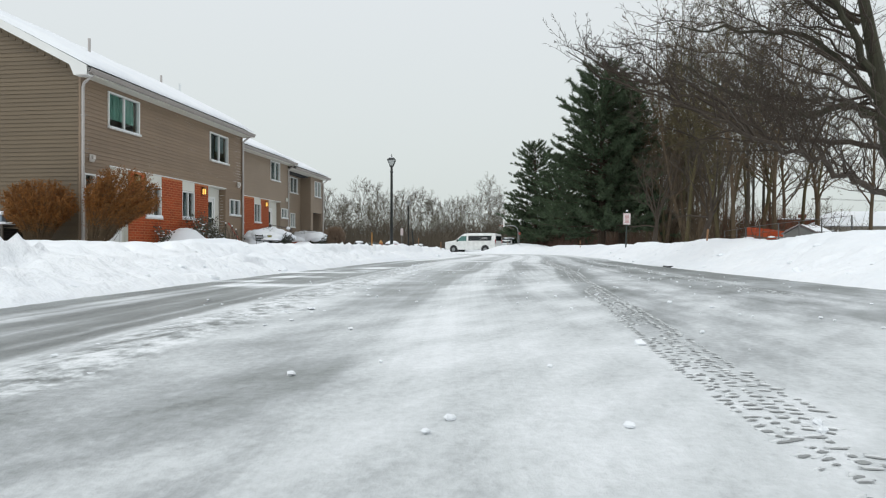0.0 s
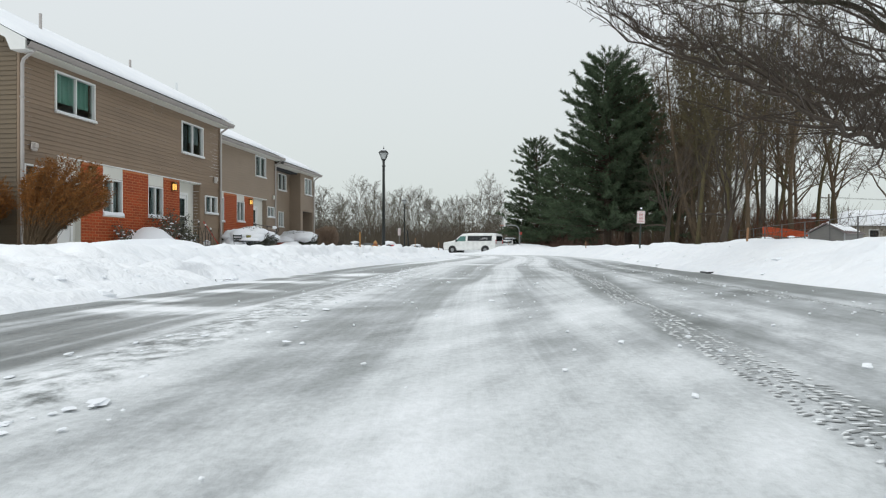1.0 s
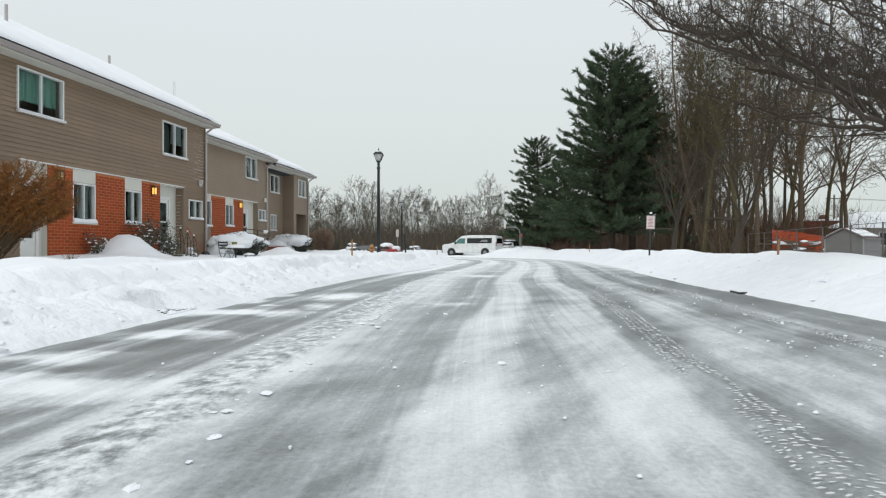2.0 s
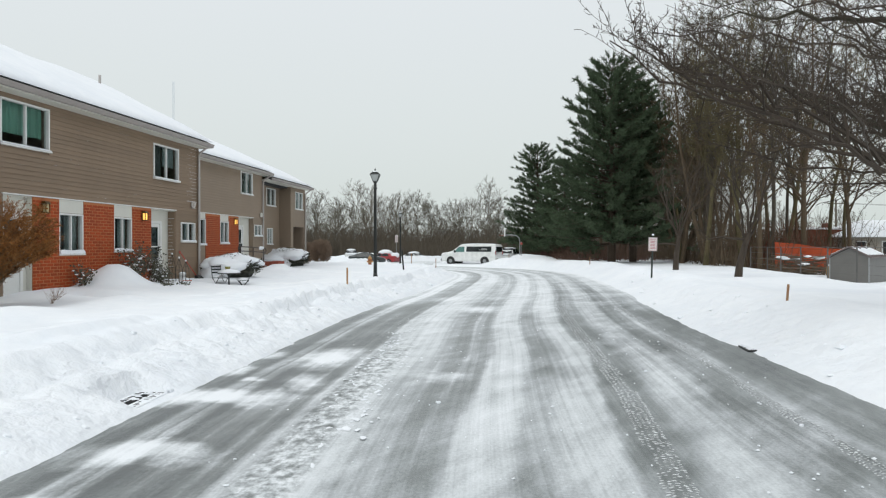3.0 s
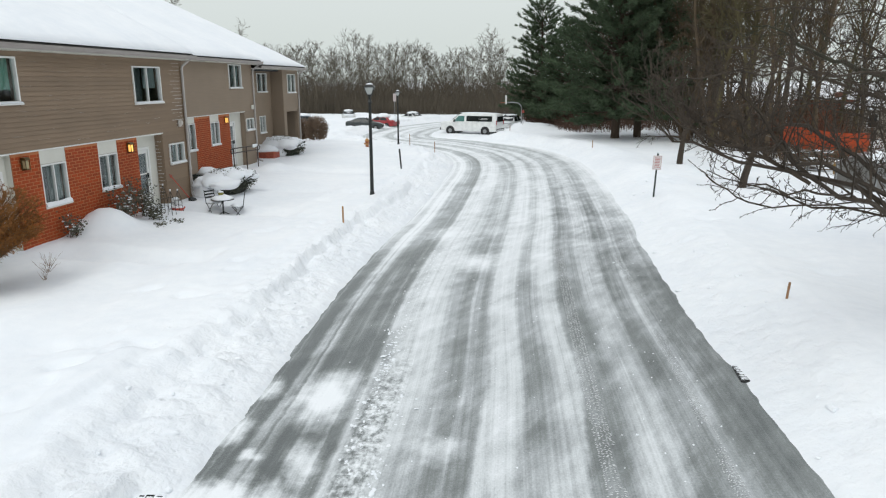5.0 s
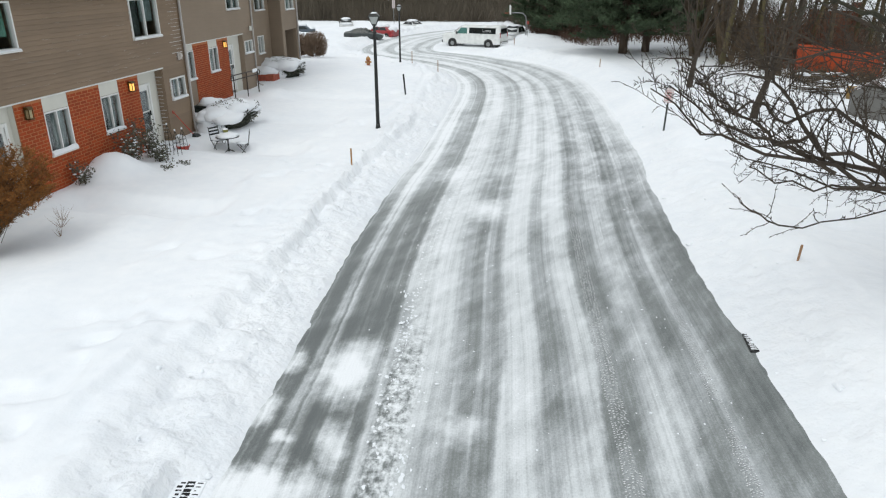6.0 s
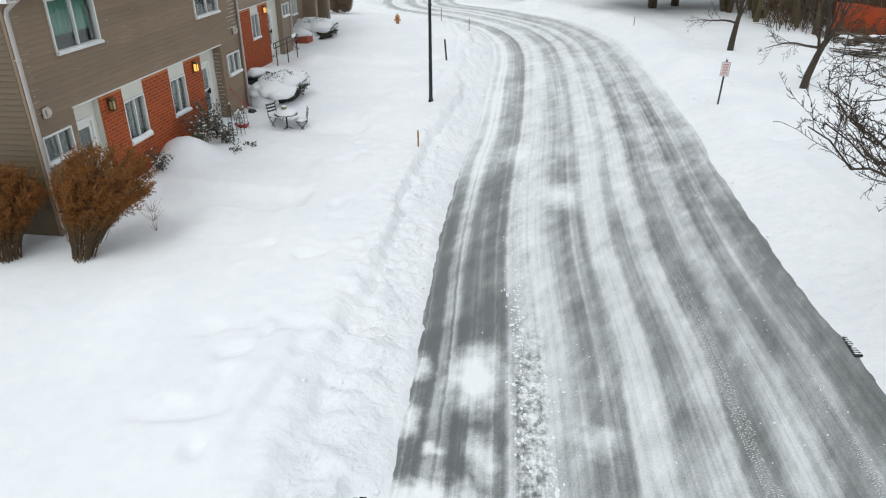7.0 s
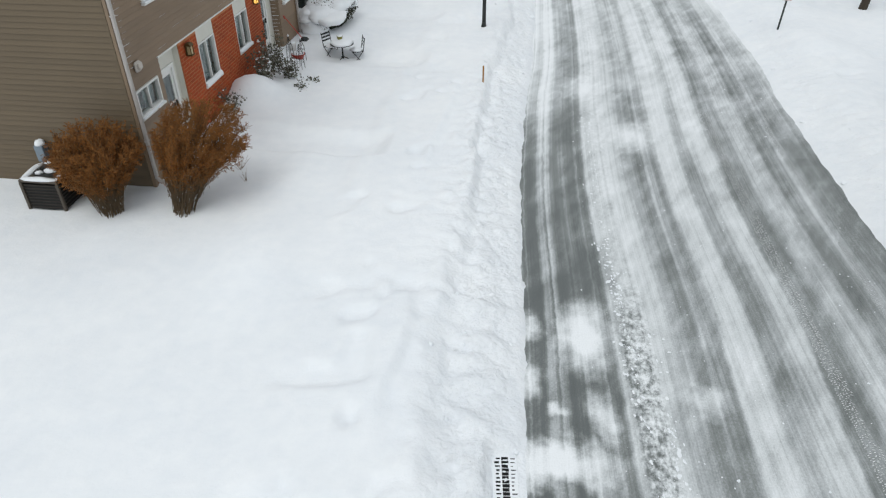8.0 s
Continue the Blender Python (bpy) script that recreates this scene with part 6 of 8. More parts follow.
# ---- far woods, one mass of leafless trees and brush ----
def far_woods():
    rng = random.Random(77)
    g, brush = Geo(), Geo()

    def one(x, y, h, dense):
        """A leafless tree with a rounded crown: rising limbs, side branches, fine twigs."""
        pts = limb(rng, Vector((x, y, 0.0)), (rng.gauss(0, 0.05), 0, 1), h * 0.88, 5, 0.04, 0.02)
        g.tube(pts, [h * 0.012, h * 0.010, h * 0.008, h * 0.005, h * 0.003, 0.01], 3, False)
        for k in range(dense):
            t = 0.26 + 0.70 * (k + rng.random()) / dense
            q = t * 5
            j = min(int(q), 4)
            p = pts[j].lerp(pts[j + 1], q - j)
            a, e = k * 2.4 + rng.uniform(-0.5, 0.5), 1.12 - 0.80 * t + rng.uniform(-0.15, 0.15)
            d = Vector((math.cos(a) * math.sin(e), math.sin(a) * math.sin(e), math.cos(e)))
            L = h * 0.38 * math.sqrt(max(0.05, 1 - (2.0 * (t - 0.42)) ** 2 * 0.78)) * rng.uniform(0.85, 1.05)
            b = limb(rng, p, d, L, 3, 0.10, 0.05)
            g.tube(b, [0.030, 0.020, 0.011, 0.004], 3, False)
            for i in range(9):
                s = (0.16 + 0.84 * (i + rng.random()) / 9) * 3
                n = min(int(s), 2)
                pp = b[n].lerp(b[n + 1], s - n)
                dd = (d + Vector((rng.gauss(0, 0.55), rng.gauss(0, 0.55), rng.gauss(0.05, 0.45)))).normalized()
                m = L * rng.uniform(0.20, 0.36)
                tip = pp + dd * m
                g.tube([pp, tip], [0.016, 0.008], 3, False)
                for _ in range(6):
                    r = pp.lerp(tip, rng.uniform(0.2, 1.0))
                    g.tube([r, r + (dd + Vector((rng.gauss(0, 0.7), rng.gauss(0, 0.7), rng.gauss(0.05, 0.6)))).normalized() * m * rng.uniform(0.4, 0.85)], [0.014, 0.009], 3, False)
    for i in range(84):
        y = 104 + 40 * rng.random()
        one(-56 + 90 * (i * 0.618 % 1.0), y, rng.uniform(6.8, 10.6) * (0.9 + 0.3 * (y - 104) / 50), 11)
    for x, y, h in ((7.0, 106, 11.6), (-13.8, 110, 11.8), (-11.4, 111, 11.2), (-6.8, 112, 10.2), (-3.4, 112, 10.6), (-19.5, 112, 10.4), (-22.5, 113, 10.0)):
        one(x, y, h, 14)
    for i in range(26):
        one(rng.uniform(40, 110), rng.uniform(85, 150), rng.uniform(5, 10), 6)
    for i in range(18):
        one(rng.uniform(-70, -22), rng.uniform(55, 100), rng.uniform(8, 13), 7)
    for i in range(14000):
        x, y = rng.uniform(-60, 34), rng.uniform(98, 146)
        h = (rng.uniform(1.2, 6.4) + rng.random() * (y - 98) * 0.06) * (0.80 + 0.45 * noise.noise((x * 0.16, y * 0.05, 3.0)))
        d = Vector((rng.gauss(0, 0.25), rng.gauss(0, 0.3), 1)).normalized()
        brush.tube([(x, y, 0.1), Vector((x, y, 0.1)) + d * h * 0.6, Vector((x, y, 0.1)) + (d + Vector((rng.gauss(0, 0.2), rng.gauss(0, 0.2), 0))) * h], [0.05, 0.036, 0.014], 3, False)
    for i in range(4200):
        x = rng.uniform(-24, 17)
        y = 95.5 - 0.22 * x * (x > 0) + 0.3 * max(0.0, -x - 6) + abs(rng.gauss(0, 3.0))
        h = rng.uniform(0.8, 2.6)
        q = Vector((x, y, -0.1))
        d = Vector((rng.gauss(0, 0.3), rng.gauss(0, 0.3), 1)) * h
        brush.tube([q, q + d * 0.6, q + d + Vector((rng.gauss(0, 0.2), 0, 0))], [0.040, 0.030, 0.012], 3, False)
    near, g = g, Geo()
    for i in range(52):
        y = rng.uniform(74, 104)
        one(rng.uniform(17 + (y - 74) * 0.15, 30 + (y - 60) * 0.28), y, rng.uniform(11, 19), 8)
    solid("deep_woods", g, BARK_WOOD, "dark leafless trees deeper in the wood", "woods", kind="stuff")
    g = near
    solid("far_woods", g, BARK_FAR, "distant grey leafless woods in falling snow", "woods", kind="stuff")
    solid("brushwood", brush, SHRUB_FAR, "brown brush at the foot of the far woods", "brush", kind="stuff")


far_woods()


def wood_brush():
    """Thin dark saplings and undergrowth under the near wood."""
    rng = random.Random(78)
    g = Geo()
    for i in range(1900):
        y = rng.uniform(46, 84)
        x = 17.0 + (y - 43) * 0.12 + abs(rng.gauss(0, 1)) * 9
        if x > 24 and y < 53:
            continue
        h = rng.uniform(0.8, 5.0)
        d = Vector((rng.gauss(0, 0.22), rng.gauss(0, 0.22), 1)).normalized()
        p = Vector((x, y, -0.25))
        pts = limb(rng, p, d, h + 0.3, 4, 0.12, 0.0)
        g.tube(pts, [0.03, 0.024, 0.018, 0.012, 0.005], 3, False)
        for _ in range(5):
            k = rng.randint(1, 3)
            q = pts[k]
            g.tube([q, q + Vector((rng.gauss(0, 0.5), rng.gauss(0, 0.5), rng.gauss(0.25, 0.3))) * h * 0.3], [0.012, 0.004], 3, False)
    for i in range(420):
        p = Vector((rng.uniform(19.6, 27), rng.uniform(43.2, 46.7), -0.2))
        h = rng.uniform(0.5, 1.4)
        pts = limb(rng, p, (rng.gauss(0, 0.35), rng.gauss(0, 0.3), 1), h, 4, 0.16, 0.0)
        g.tube(pts, [0.022, 0.018, 0.014, 0.010, 0.004], 3, False)
        for _ in range(7):
            q = pts[rng.randint(1, 3)]
            g.tube([q, q + Vector((rng.gauss(0, 0.6), rng.gauss(0, 0.5), rng.gauss(0.15, 0.35))) * h * 0.34], [0.011, 0.005], 3, False)
    solid("undergrowth", g, BARK_WOOD, "dark leafless saplings and undergrowth", "brush", kind="stuff")


wood_brush()


def pine_brush():
    rng = random.Random(79)
    g = Geo()
    for i in range(3700):
        x, y = rng.uniform(9.5, 20), rng.uniform(66, 92)
        h = rng.uniform(0.7, 2.8)
        if i > 2600:            # its ragged front along the lawn
            y = rng.uniform(63, 86)
            x = 8.7 + 0.0050 * (86 - y) ** 2 + abs(rng.gauss(0, 1.6))
            h = rng.uniform(0.5, 1.9)
        elif x < 10.5 and y < 70:
            continue
        pts = limb(rng, (x, y, -0.2), (rng.gauss(0, 0.3), rng.gauss(0, 0.3), 1), h, 3, 0.15, 0.0)
        g.tube(pts, [0.035, 0.026, 0.016, 0.005], 3, False)
        for _ in range(3):
            q = pts[rng.randint(0, 2)]
            g.tube([q, q + Vector((rng.gauss(0, 0.5), rng.gauss(0, 0.5), rng.gauss(0.3, 0.3))) * h * 0.35], [0.014, 0.004], 3, False)
    solid("thicket", g, plain("brown_thicket_bark", (0.105, 0.062, 0.043), 0.95, var=0.3, bump=0), "brown leafless thicket behind the pines", "brush", kind="stuff")


pine_brush()


# ---- before the houses ----
def H(u, off, z=None):
    """World place of a spot in the houses' own axes; z None: on the snow."""
    p = HOUSE @ Vector((off, u, 0))
    return (p.x, p.y, ground_z(p.x, p.y) if z is None else z)


def twig_bush(seed, x, y, height, reach, lean, label):
    """A vase-shaped thicket of thin stems, dense and rusty towards the top."""
    rng = random.Random(seed)
    stems, twigs, leaves = Geo(), Geo(), Geo()
    cz, rz = height * 0.62, height * 0.37
    for i in range(330):
        a, s = rng.uniform(0, 2 * math.pi), rng.uniform(-0.62, 1.0)
        c = math.sqrt(1 - s * s)
        k = rng.uniform(0.45, 0.86) ** 0.4
        t = Vector((lean[0] + math.cos(a) * c * reach * k, lean[1] + math.sin(a) * c * reach * k, cz + rz * s * k))
        base = Vector((math.cos(a) * 0.22 * rng.random(), math.sin(a) * 0.22 * rng.random(), -0.2))
        pts = []
        for f in (0.0, 0.25, 0.5, 0.75, 1.0):
            m = Vector((t.x * 0.40, t.y * 0.40, min(t.z, height * 0.62) * 0.72))
            p = base * (1 - f) ** 2 + m * (2 * f * (1 - f)) + t * f * f
            pts.append(p + Vector((rng.gauss(0, 0.025), rng.gauss(0, 0.025), rng.gauss(0, 0.025))) * (f > 0))
        if i < 105:
            stems.tube(pts, [0.010, 0.008, 0.006, 0.0045, 0.0025], 3, False)
        else:
            stems.tube(pts[1:], [0.006, 0.0055, 0.0045, 0.0025], 3, False)
        for n in range(34):
            f = (1 - 0.55 * rng.random() ** 1.3) * 4
            j = min(int(f), 3)
            p = pts[j].lerp(pts[j + 1], f - j)
            d = ((pts[j + 1] - pts[j]).normalized() * 0.7 + Vector((rng.gauss(0, 0.7), rng.gauss(0, 0.7), rng.gauss(0.1, 0.6)))).normalized()
            e = p + d * rng.uniform(0.05, 0.15)
            twigs.tube([p, e], [0.0045, 0.0025], 3, False)
            for _ in range(4):
                c2 = p.lerp(e, rng.uniform(0.2, 1.05))
                if c2.z < height * rng.uniform(0.22, 0.50):
                    continue
                s2 = rng.uniform(0.026, 0.046)
                w = Vector((rng.gauss(0, 1), rng.gauss(0, 1), rng.gauss(0, 1))).normalized()
                v = w.cross(Vector((rng.gauss(0, 1), rng.gauss(0, 1), rng.gauss(0, 1)))).normalized()
                leaves.add([c2, c2 + (w * 0.5 + v * 0.22) * s2, c2 + w * s2, c2 + (w * 0.5 - v * 0.22) * s2], [(0, 1, 2, 3)])
    b = thing("bush", label, "bush", "rusty bushes", m=pose(x, y, ground_z(x, y)))
    part("stem_mass", stems, TWIG_GREY, b)["kind"] = "stuff"
    part("twig_mass", twigs, TWIG_ORANGE, b)["kind"] = "stuff"
    part("leaf_mass", leaves, LEAF_RUST, b, "tiny dry rust-brown leaves")["kind"] = "stuff"


TWIG_GREY = plain("grey_brown_stems", (0.088, 0.058, 0.030), 0.9, var=0.35, scale=4, grain=40, bump=0)
twig_bush(41, -9.32, 18.25, 2.36, 1.04, (0.55, 0.55), "large rusty brown leafless bush at the house corner")
twig_bush(42, -10.78, 18.25, 2.00, 0.98, (-0.10, 0.25), "rusty brown bush beside the air conditioner")


def twig_fan(g, rng, c, n, h, spread, r=0.004):
    for _ in range(n):
        d = Vector((rng.gauss(0, spread), rng.gauss(0, spread), 1)).normalized()
        L = h * rng.uniform(0.5, 1.0)
        g.tube(limb(rng, c, d, L, 3, 0.10, 0.0), [r, r * 0.8, r * 0.6, r * 0.3], 3, False)


def dry_stalks(x, y, h, n, seed):
    rng = random.Random(seed)
    g = Geo()
    twig_fan(g, rng, (0, 0, -0.05), n, h, 0.45)
    solid("dry_stalks", g, TWIG_ORANGE, "thin dry plant stalks poking out of the snow", "plant", "dry garden plants", m=pose(x, y, ground_z(x, y)))


dry_stalks(*H(0.95, 1.6)[:2], 0.45, 14, 1)
dry_stalks(*H(1.35, 1.35)[:2], 0.5, 14, 2)
dry_stalks(*H(0.5, 1.9)[:2], 0.35, 10, 3)


def leafy_shrub(seed, u, off, h, wide, n, label):
    """A sparse evergreen shrub with snow lodged in it."""
    rng = random.Random(seed)
    x, y, z = H(u, off)
    stems, leaves, snow = Geo(), Geo(), Geo()
    for i in range(n):
        a = rng.uniform(0, 2 * math.pi)
        d = Vector((math.cos(a) * wide * rng.random(), math.sin(a) * wide * rng.random(), 1.0)).normalized()
        L = h * rng.uniform(0.55, 1.0)
        pts = limb(rng, (rng.gauss(0, 0.08), rng.gauss(0, 0.08), -0.1), d, L, 6, 0.10, 0.0)
        stems.tube(pts, [0.009, 0.008, 0.007, 0.006, 0.005, 0.004, 0.002], 3, False)
        for k in range(26):
            f = rng.uniform(0.25, 1.0) * 6
            j = min(int(f), 5)
            p = pts[j].lerp(pts[j + 1], f - j) + Vector((rng.gauss(0, 0.07), rng.gauss(0, 0.07), rng.gauss(0, 0.05)))
            s = rng.uniform(0.055, 0.10)
            w = Vector((rng.gauss(0, 1), rng.gauss(0, 1), rng.gauss(-0.3, 0.7))).normalized()
            v = w.cross(Vector((rng.gauss(0, 1), rng.gauss(0, 1), rng.gauss(0, 1)))).normalized()
            leaves.add([p, p + (w * 0.5 + v * 0.32) * s, p + w * s, p + (w * 0.5 - v * 0.32) * s], [(0, 1, 2, 3)])
        for k in range(2):
            p = pts[rng.randint(1, 5)]
            snow.lump(p + Vector((rng.gauss(0, .06), rng.gauss(0, .06), 0.02)), (rng.uniform(.02, .055), rng.uniform(.02, .055), .018), 0.4, 4, 6, rng)
    s = thing("shrub", label, "shrub", "shrubs by the brick wall", m=pose(x, y, z))
    part("stem_mass", stems, BARK, s)["kind"] = "stuff"
    part("leaf_mass", leaves, LEAF_DARK, s, "dull dark green leaves")["kind"] = "stuff"
    part("lodged_snow", snow, SNOW_CAP, s, "clumps of snow caught in the twigs", True)["kind"] = "stuff"


leafy_shrub(51, 5.75, 0.60, 1.10, 0.85, 20, "dark leafy shrub with snow under the window")
leafy_shrub(52, 6.85, 0.55, 1.55, 0.38, 20, "tall spindly shrub with snow beside the door")
leafy_shrub(53, 6.45, 1.05, 0.75, 0.6, 14, "low shrub with snow at the flower bed edge")
leafy_shrub(54, 3.75, 0.30, 0.80, 0.26, 9, "thin withered plant against the brick wall")
leafy_shrub(56, 5.9, 1.55, 0.16, 0.6, 6, "small plant poking through the snow")
leafy_shrub(57, 6.4, 1.75, 0.14, 0.6, 6, "small plant poking through the snow")


def obelisk(u, off, h):
    """A wire plant frame of four legs and rings."""
    x, y, z = H(u, off)
    o = thing("garden_obelisk", "thin dark wire garden obelisk standing in snow", "plant support", "wire plant frames", m=pose(x, y, z))
    for k in range(4):
        a = k * math.pi / 2 + 0.4
        part("leg", Geo().tube([(0.13 * math.cos(a), 0.13 * math.sin(a), -0.15), (0.09 * math.cos(a), 0.09 * math.sin(a), h * 0.6), (0, 0, h)], 0.007, 4), BLACK_METAL, o)
    for f in (0.25, 0.5, 0.72):
        r = 0.125 * (1 - f * 0.7)
        part("ring", Geo().tube([(r * math.cos(t), r * math.sin(t), h * f) for t in np.linspace(0, 2 * math.pi, 13)], 0.005, 4, False), BLACK_METAL, o)
    part("finial", Geo().lump((0, 0, h + 0.02), (0.03, 0.03, 0.035), 0.05), SNOW_CAP, o)


obelisk(7.55, 0.75, 0.85)
obelisk(7.25, 1.15, 0.75)
obelisk(8.05, 0.95, 0.65)


def clay_pot(u, off):
    x, y, z = H(u, off)
    p = thing("flower_pot", "low red bowl-shaped flower pot heaped with snow", "flower pot", m=pose(x, y, z - 0.04))
    part("bowl", Geo().lathe([(0.13, 0), (0.20, 0.14), (0.22, 0.16), (0.22, 0.19), (0.20, 0.19), (0.19, 0.15)], 16), RED_PLASTIC, p, smooth=True)
    part("snow_cap", Geo().lump((0, 0, 0.18), (0.20, 0.20, 0.09), 0.2), SNOW_CAP, p, smooth=True)


clay_pot(8.55, 0.65)
x, y, z = H(8.95, 0.35)
bucket = thing("bucket", "small white bucket half buried by the wall", "bucket", m=pose(x, y, z - 0.05))
part("body", Geo().lathe([(0.10, 0), (0.125, 0.27), (0.135, 0.28), (0.115, 0.28)], 14), WHITE, bucket, smooth=True)
part("snow_cap", Geo().lump((0, 0, 0.27), (0.12, 0.12, 0.06), 0.2), SNOW_CAP, bucket, smooth=True)


def shovel():
    a, b = Vector(H(9.26, 0.06, 1.50)), Vector(H(9.78, 0.42, 0.62))
    s = thing("snow_shovel", "red-handled snow shovel leaning against the siding", "shovel")
    s.matrix_world = pose(*b)
    d = a - b
    part("shaft", Geo().tube([(0, 0, 0), d * 0.93], 0.016, 6), RED_PLASTIC, s)
    n = d.normalized()
    side = n.cross(Vector((1, 0, 0))).normalized()
    part("grip", Geo().tube([d * 0.93 - side * 0.06, d, d * 0.93 + side * 0.06, d * 0.93 - side * 0.06], 0.013, 5), RED_PLASTIC, s)
    part("blade", Geo().tube([(0, 0, 0.02), -n * 0.12, -n * 0.32], [0.05, 0.16, 0.17], 4), BLACK_METAL, s)


shovel()


def hedge(x, y, rx, ry, h, rz, label, mat=LEAF_DARK):
    """A clipped hedge under a dome of snow, leaves showing round the skirt."""
    rng = random.Random(int(x * 10))
    z = ground_z(x, y)
    t = thing("hedge", label, "hedge", "snow-capped hedges", m=pose(x, y, z, 0, 0, rz))
    leaves, twigs = Geo(), Geo()
    for i in range(2600):
        a, e = rng.uniform(0, 2 * math.pi), rng.uniform(-0.15, 1.35)
        q = rng.uniform(0.86, 1.05)
        p = Vector((rx * math.cos(a) * math.cos(e) * q, ry * math.sin(a) * math.cos(e) * q, h * 0.12 + h * 0.85 * math.sin(max(e, 0)) * q + 0.10 * rng.random()))
        s = rng.uniform(0.035, 0.075)
        w = Vector((p.x + rng.gauss(0, .6), p.y + rng.gauss(0, .6), rng.gauss(0.2, .6))).normalized()
        v = w.cross(Vector((rng.gauss(0, 1), rng.gauss(0, 1), rng.gauss(0, 1)))).normalized()
        leaves.add([p, p + (w * 0.5 + v * 0.35) * s, p + w * s, p + (w * 0.5 - v * 0.35) * s], [(0, 1, 2, 3)])
    twigs.lump((0, 0, h * 0.25), (rx * 0.88, ry * 0.88, h * 0.62), 0.15, 8, 14, rng, floor=-0.1)
    part("inner_mass", twigs, plain("dark_hedge_shade", (0.022, 0.026, 0.018), 0.9), t)
    part("leaf_mass", leaves, mat, t)["kind"] = "stuff"
    cap = Geo()
    for k in range(9):
        fx, fy = (-0.45, 0.0, 0.40)[k % 3] * rx + rng.uniform(-0.08, 0.08), (-0.58, -0.05, 0.42)[k // 3] * ry + rng.uniform(-0.1, 0.1)
        low = 1 - 0.42 * ((fx / rx) ** 2 + (fy / ry) ** 2)
        cap.lump((fx, fy, h * (0.68 + 0.05 * rng.random()) * low), (rx * rng.uniform(0.60, 0.72), ry * rng.uniform(0.50, 0.62), h * rng.uniform(0.32, 0.38) * low), 0.30, 10, 20, rng)
    cap.lump((-rx * 0.25, -ry * 0.80, h * 0.16), (rx * 0.62, ry * 0.34, h * 0.42), 0.35, 8, 16, rng)
    part("snow_cap", cap, SNOW_CAP, t, "thick uneven cap of snow", True)
    tips = Geo()
    for k in range(70):
        a = rng.uniform(-0.5, 1.3)
        p = Vector((rx * 0.92 * math.cos(a), ry * 0.92 * math.sin(a), h * rng.uniform(0.25, 0.62)))
        d = Vector((math.cos(a), math.sin(a), rng.uniform(0.0, 0.8))).normalized()
        tips.tube([p, p + d * rng.uniform(0.12, 0.30)], [0.012, 0.004], 4, False)
        for n in range(6):
            q, w = p + d * rng.uniform(0.05, 0.30), Vector((rng.gauss(0, 1), rng.gauss(0, 1), rng.gauss(0, 1))).normalized() * 0.06
            v = w.cross(d).normalized() * 0.02
            tips.add([q, q + w * 0.5 + v, q + w, q + w * 0.5 - v], [(0, 1, 2, 3)])
    part("shoot_mass", tips, plain("dark_hedge_shoots", (0.030, 0.034, 0.022), 0.85), t)["kind"] = "stuff"



hedge(*H(12.15, 0.72)[:2], 0.80, 1.50, 0.84, -7.65, "dark evergreen hedge under a thick dome of snow")
hedge(-8.75, 44.3, 1.20, 0.85, 1.0, -7.65, "evergreen hedge under a smooth dome of snow")


def brick_planter():
    p = thing("planter", "low red brick planter half under a snow dome", "planter", m=pose(-9.45, 43.0, ground_z(-9.45, 43.0) - 0.38, 0, 0, -7.65))
    part("body", Geo().rbox(-0.75, 0.75, -0.45, 0.45, 0, 0.72, 0.03), plain("red_planter_brick", (0.34, 0.085, 0.05), 0.85, var=0.3, scale=8), p)
    part("snow_cap", Geo().lump((0, 0, 0.70), (0.80, 0.52, 0.36), 0.25, 8, 18, floor=0.70), SNOW_CAP, p, smooth=True)


brick_planter()


def dry_ball(x, y, r, h, seed, label):
    rng = random.Random(seed)
    g = Geo()
    for i in range(2200):
        a, e = rng.uniform(0, 2 * math.pi), math.asin(rng.uniform(-0.8, 1.0))
        k = rng.uniform(0.93, 1.01) + 0.05 * noise.noise((math.cos(a) * 1.5 + seed, math.sin(a) * 1.5, e * 1.5))
        t = Vector((r * math.cos(a) * math.cos(e) ** 0.75, r * math.sin(a) * math.cos(e) ** 0.75, h * 0.52 + h * 0.48 * math.sin(e))) * k
        if i < 700:
            c = Vector((t.x * 0.35, t.y * 0.35, t.z * 0.55))
            g.tube([c, c.lerp(t, 0.6) + Vector((rng.gauss(0, .03), rng.gauss(0, .03), rng.gauss(0, .03))), t], [0.016, 0.012, 0.006], 3, False)
        else:
            t *= rng.uniform(0.86, 1.0)
            d = Vector((rng.gauss(0, 1), rng.gauss(0, 1), rng.gauss(0.2, 0.8))) * 0.07
            g.tube([t - d, t + d * 0.6], [0.011, 0.006], 3, False)
    b = thing("round_bush", label, "bush", "clipped brown bushes", m=pose(x, y, ground_z(x, y) - 0.05))
    part("twig_mass", g, plain("brown_clipped_twigs", (0.20, 0.140, 0.098), 0.9, var=0.3, bump=0), b)


dry_ball(-8.5, 54.0, 0.84, 1.85, 61, "clipped brown leafless ball bush past the houses")
dry_ball(-9.9, 55.0, 0.82, 1.75, 62, "clipped brown leafless ball bush past the houses")


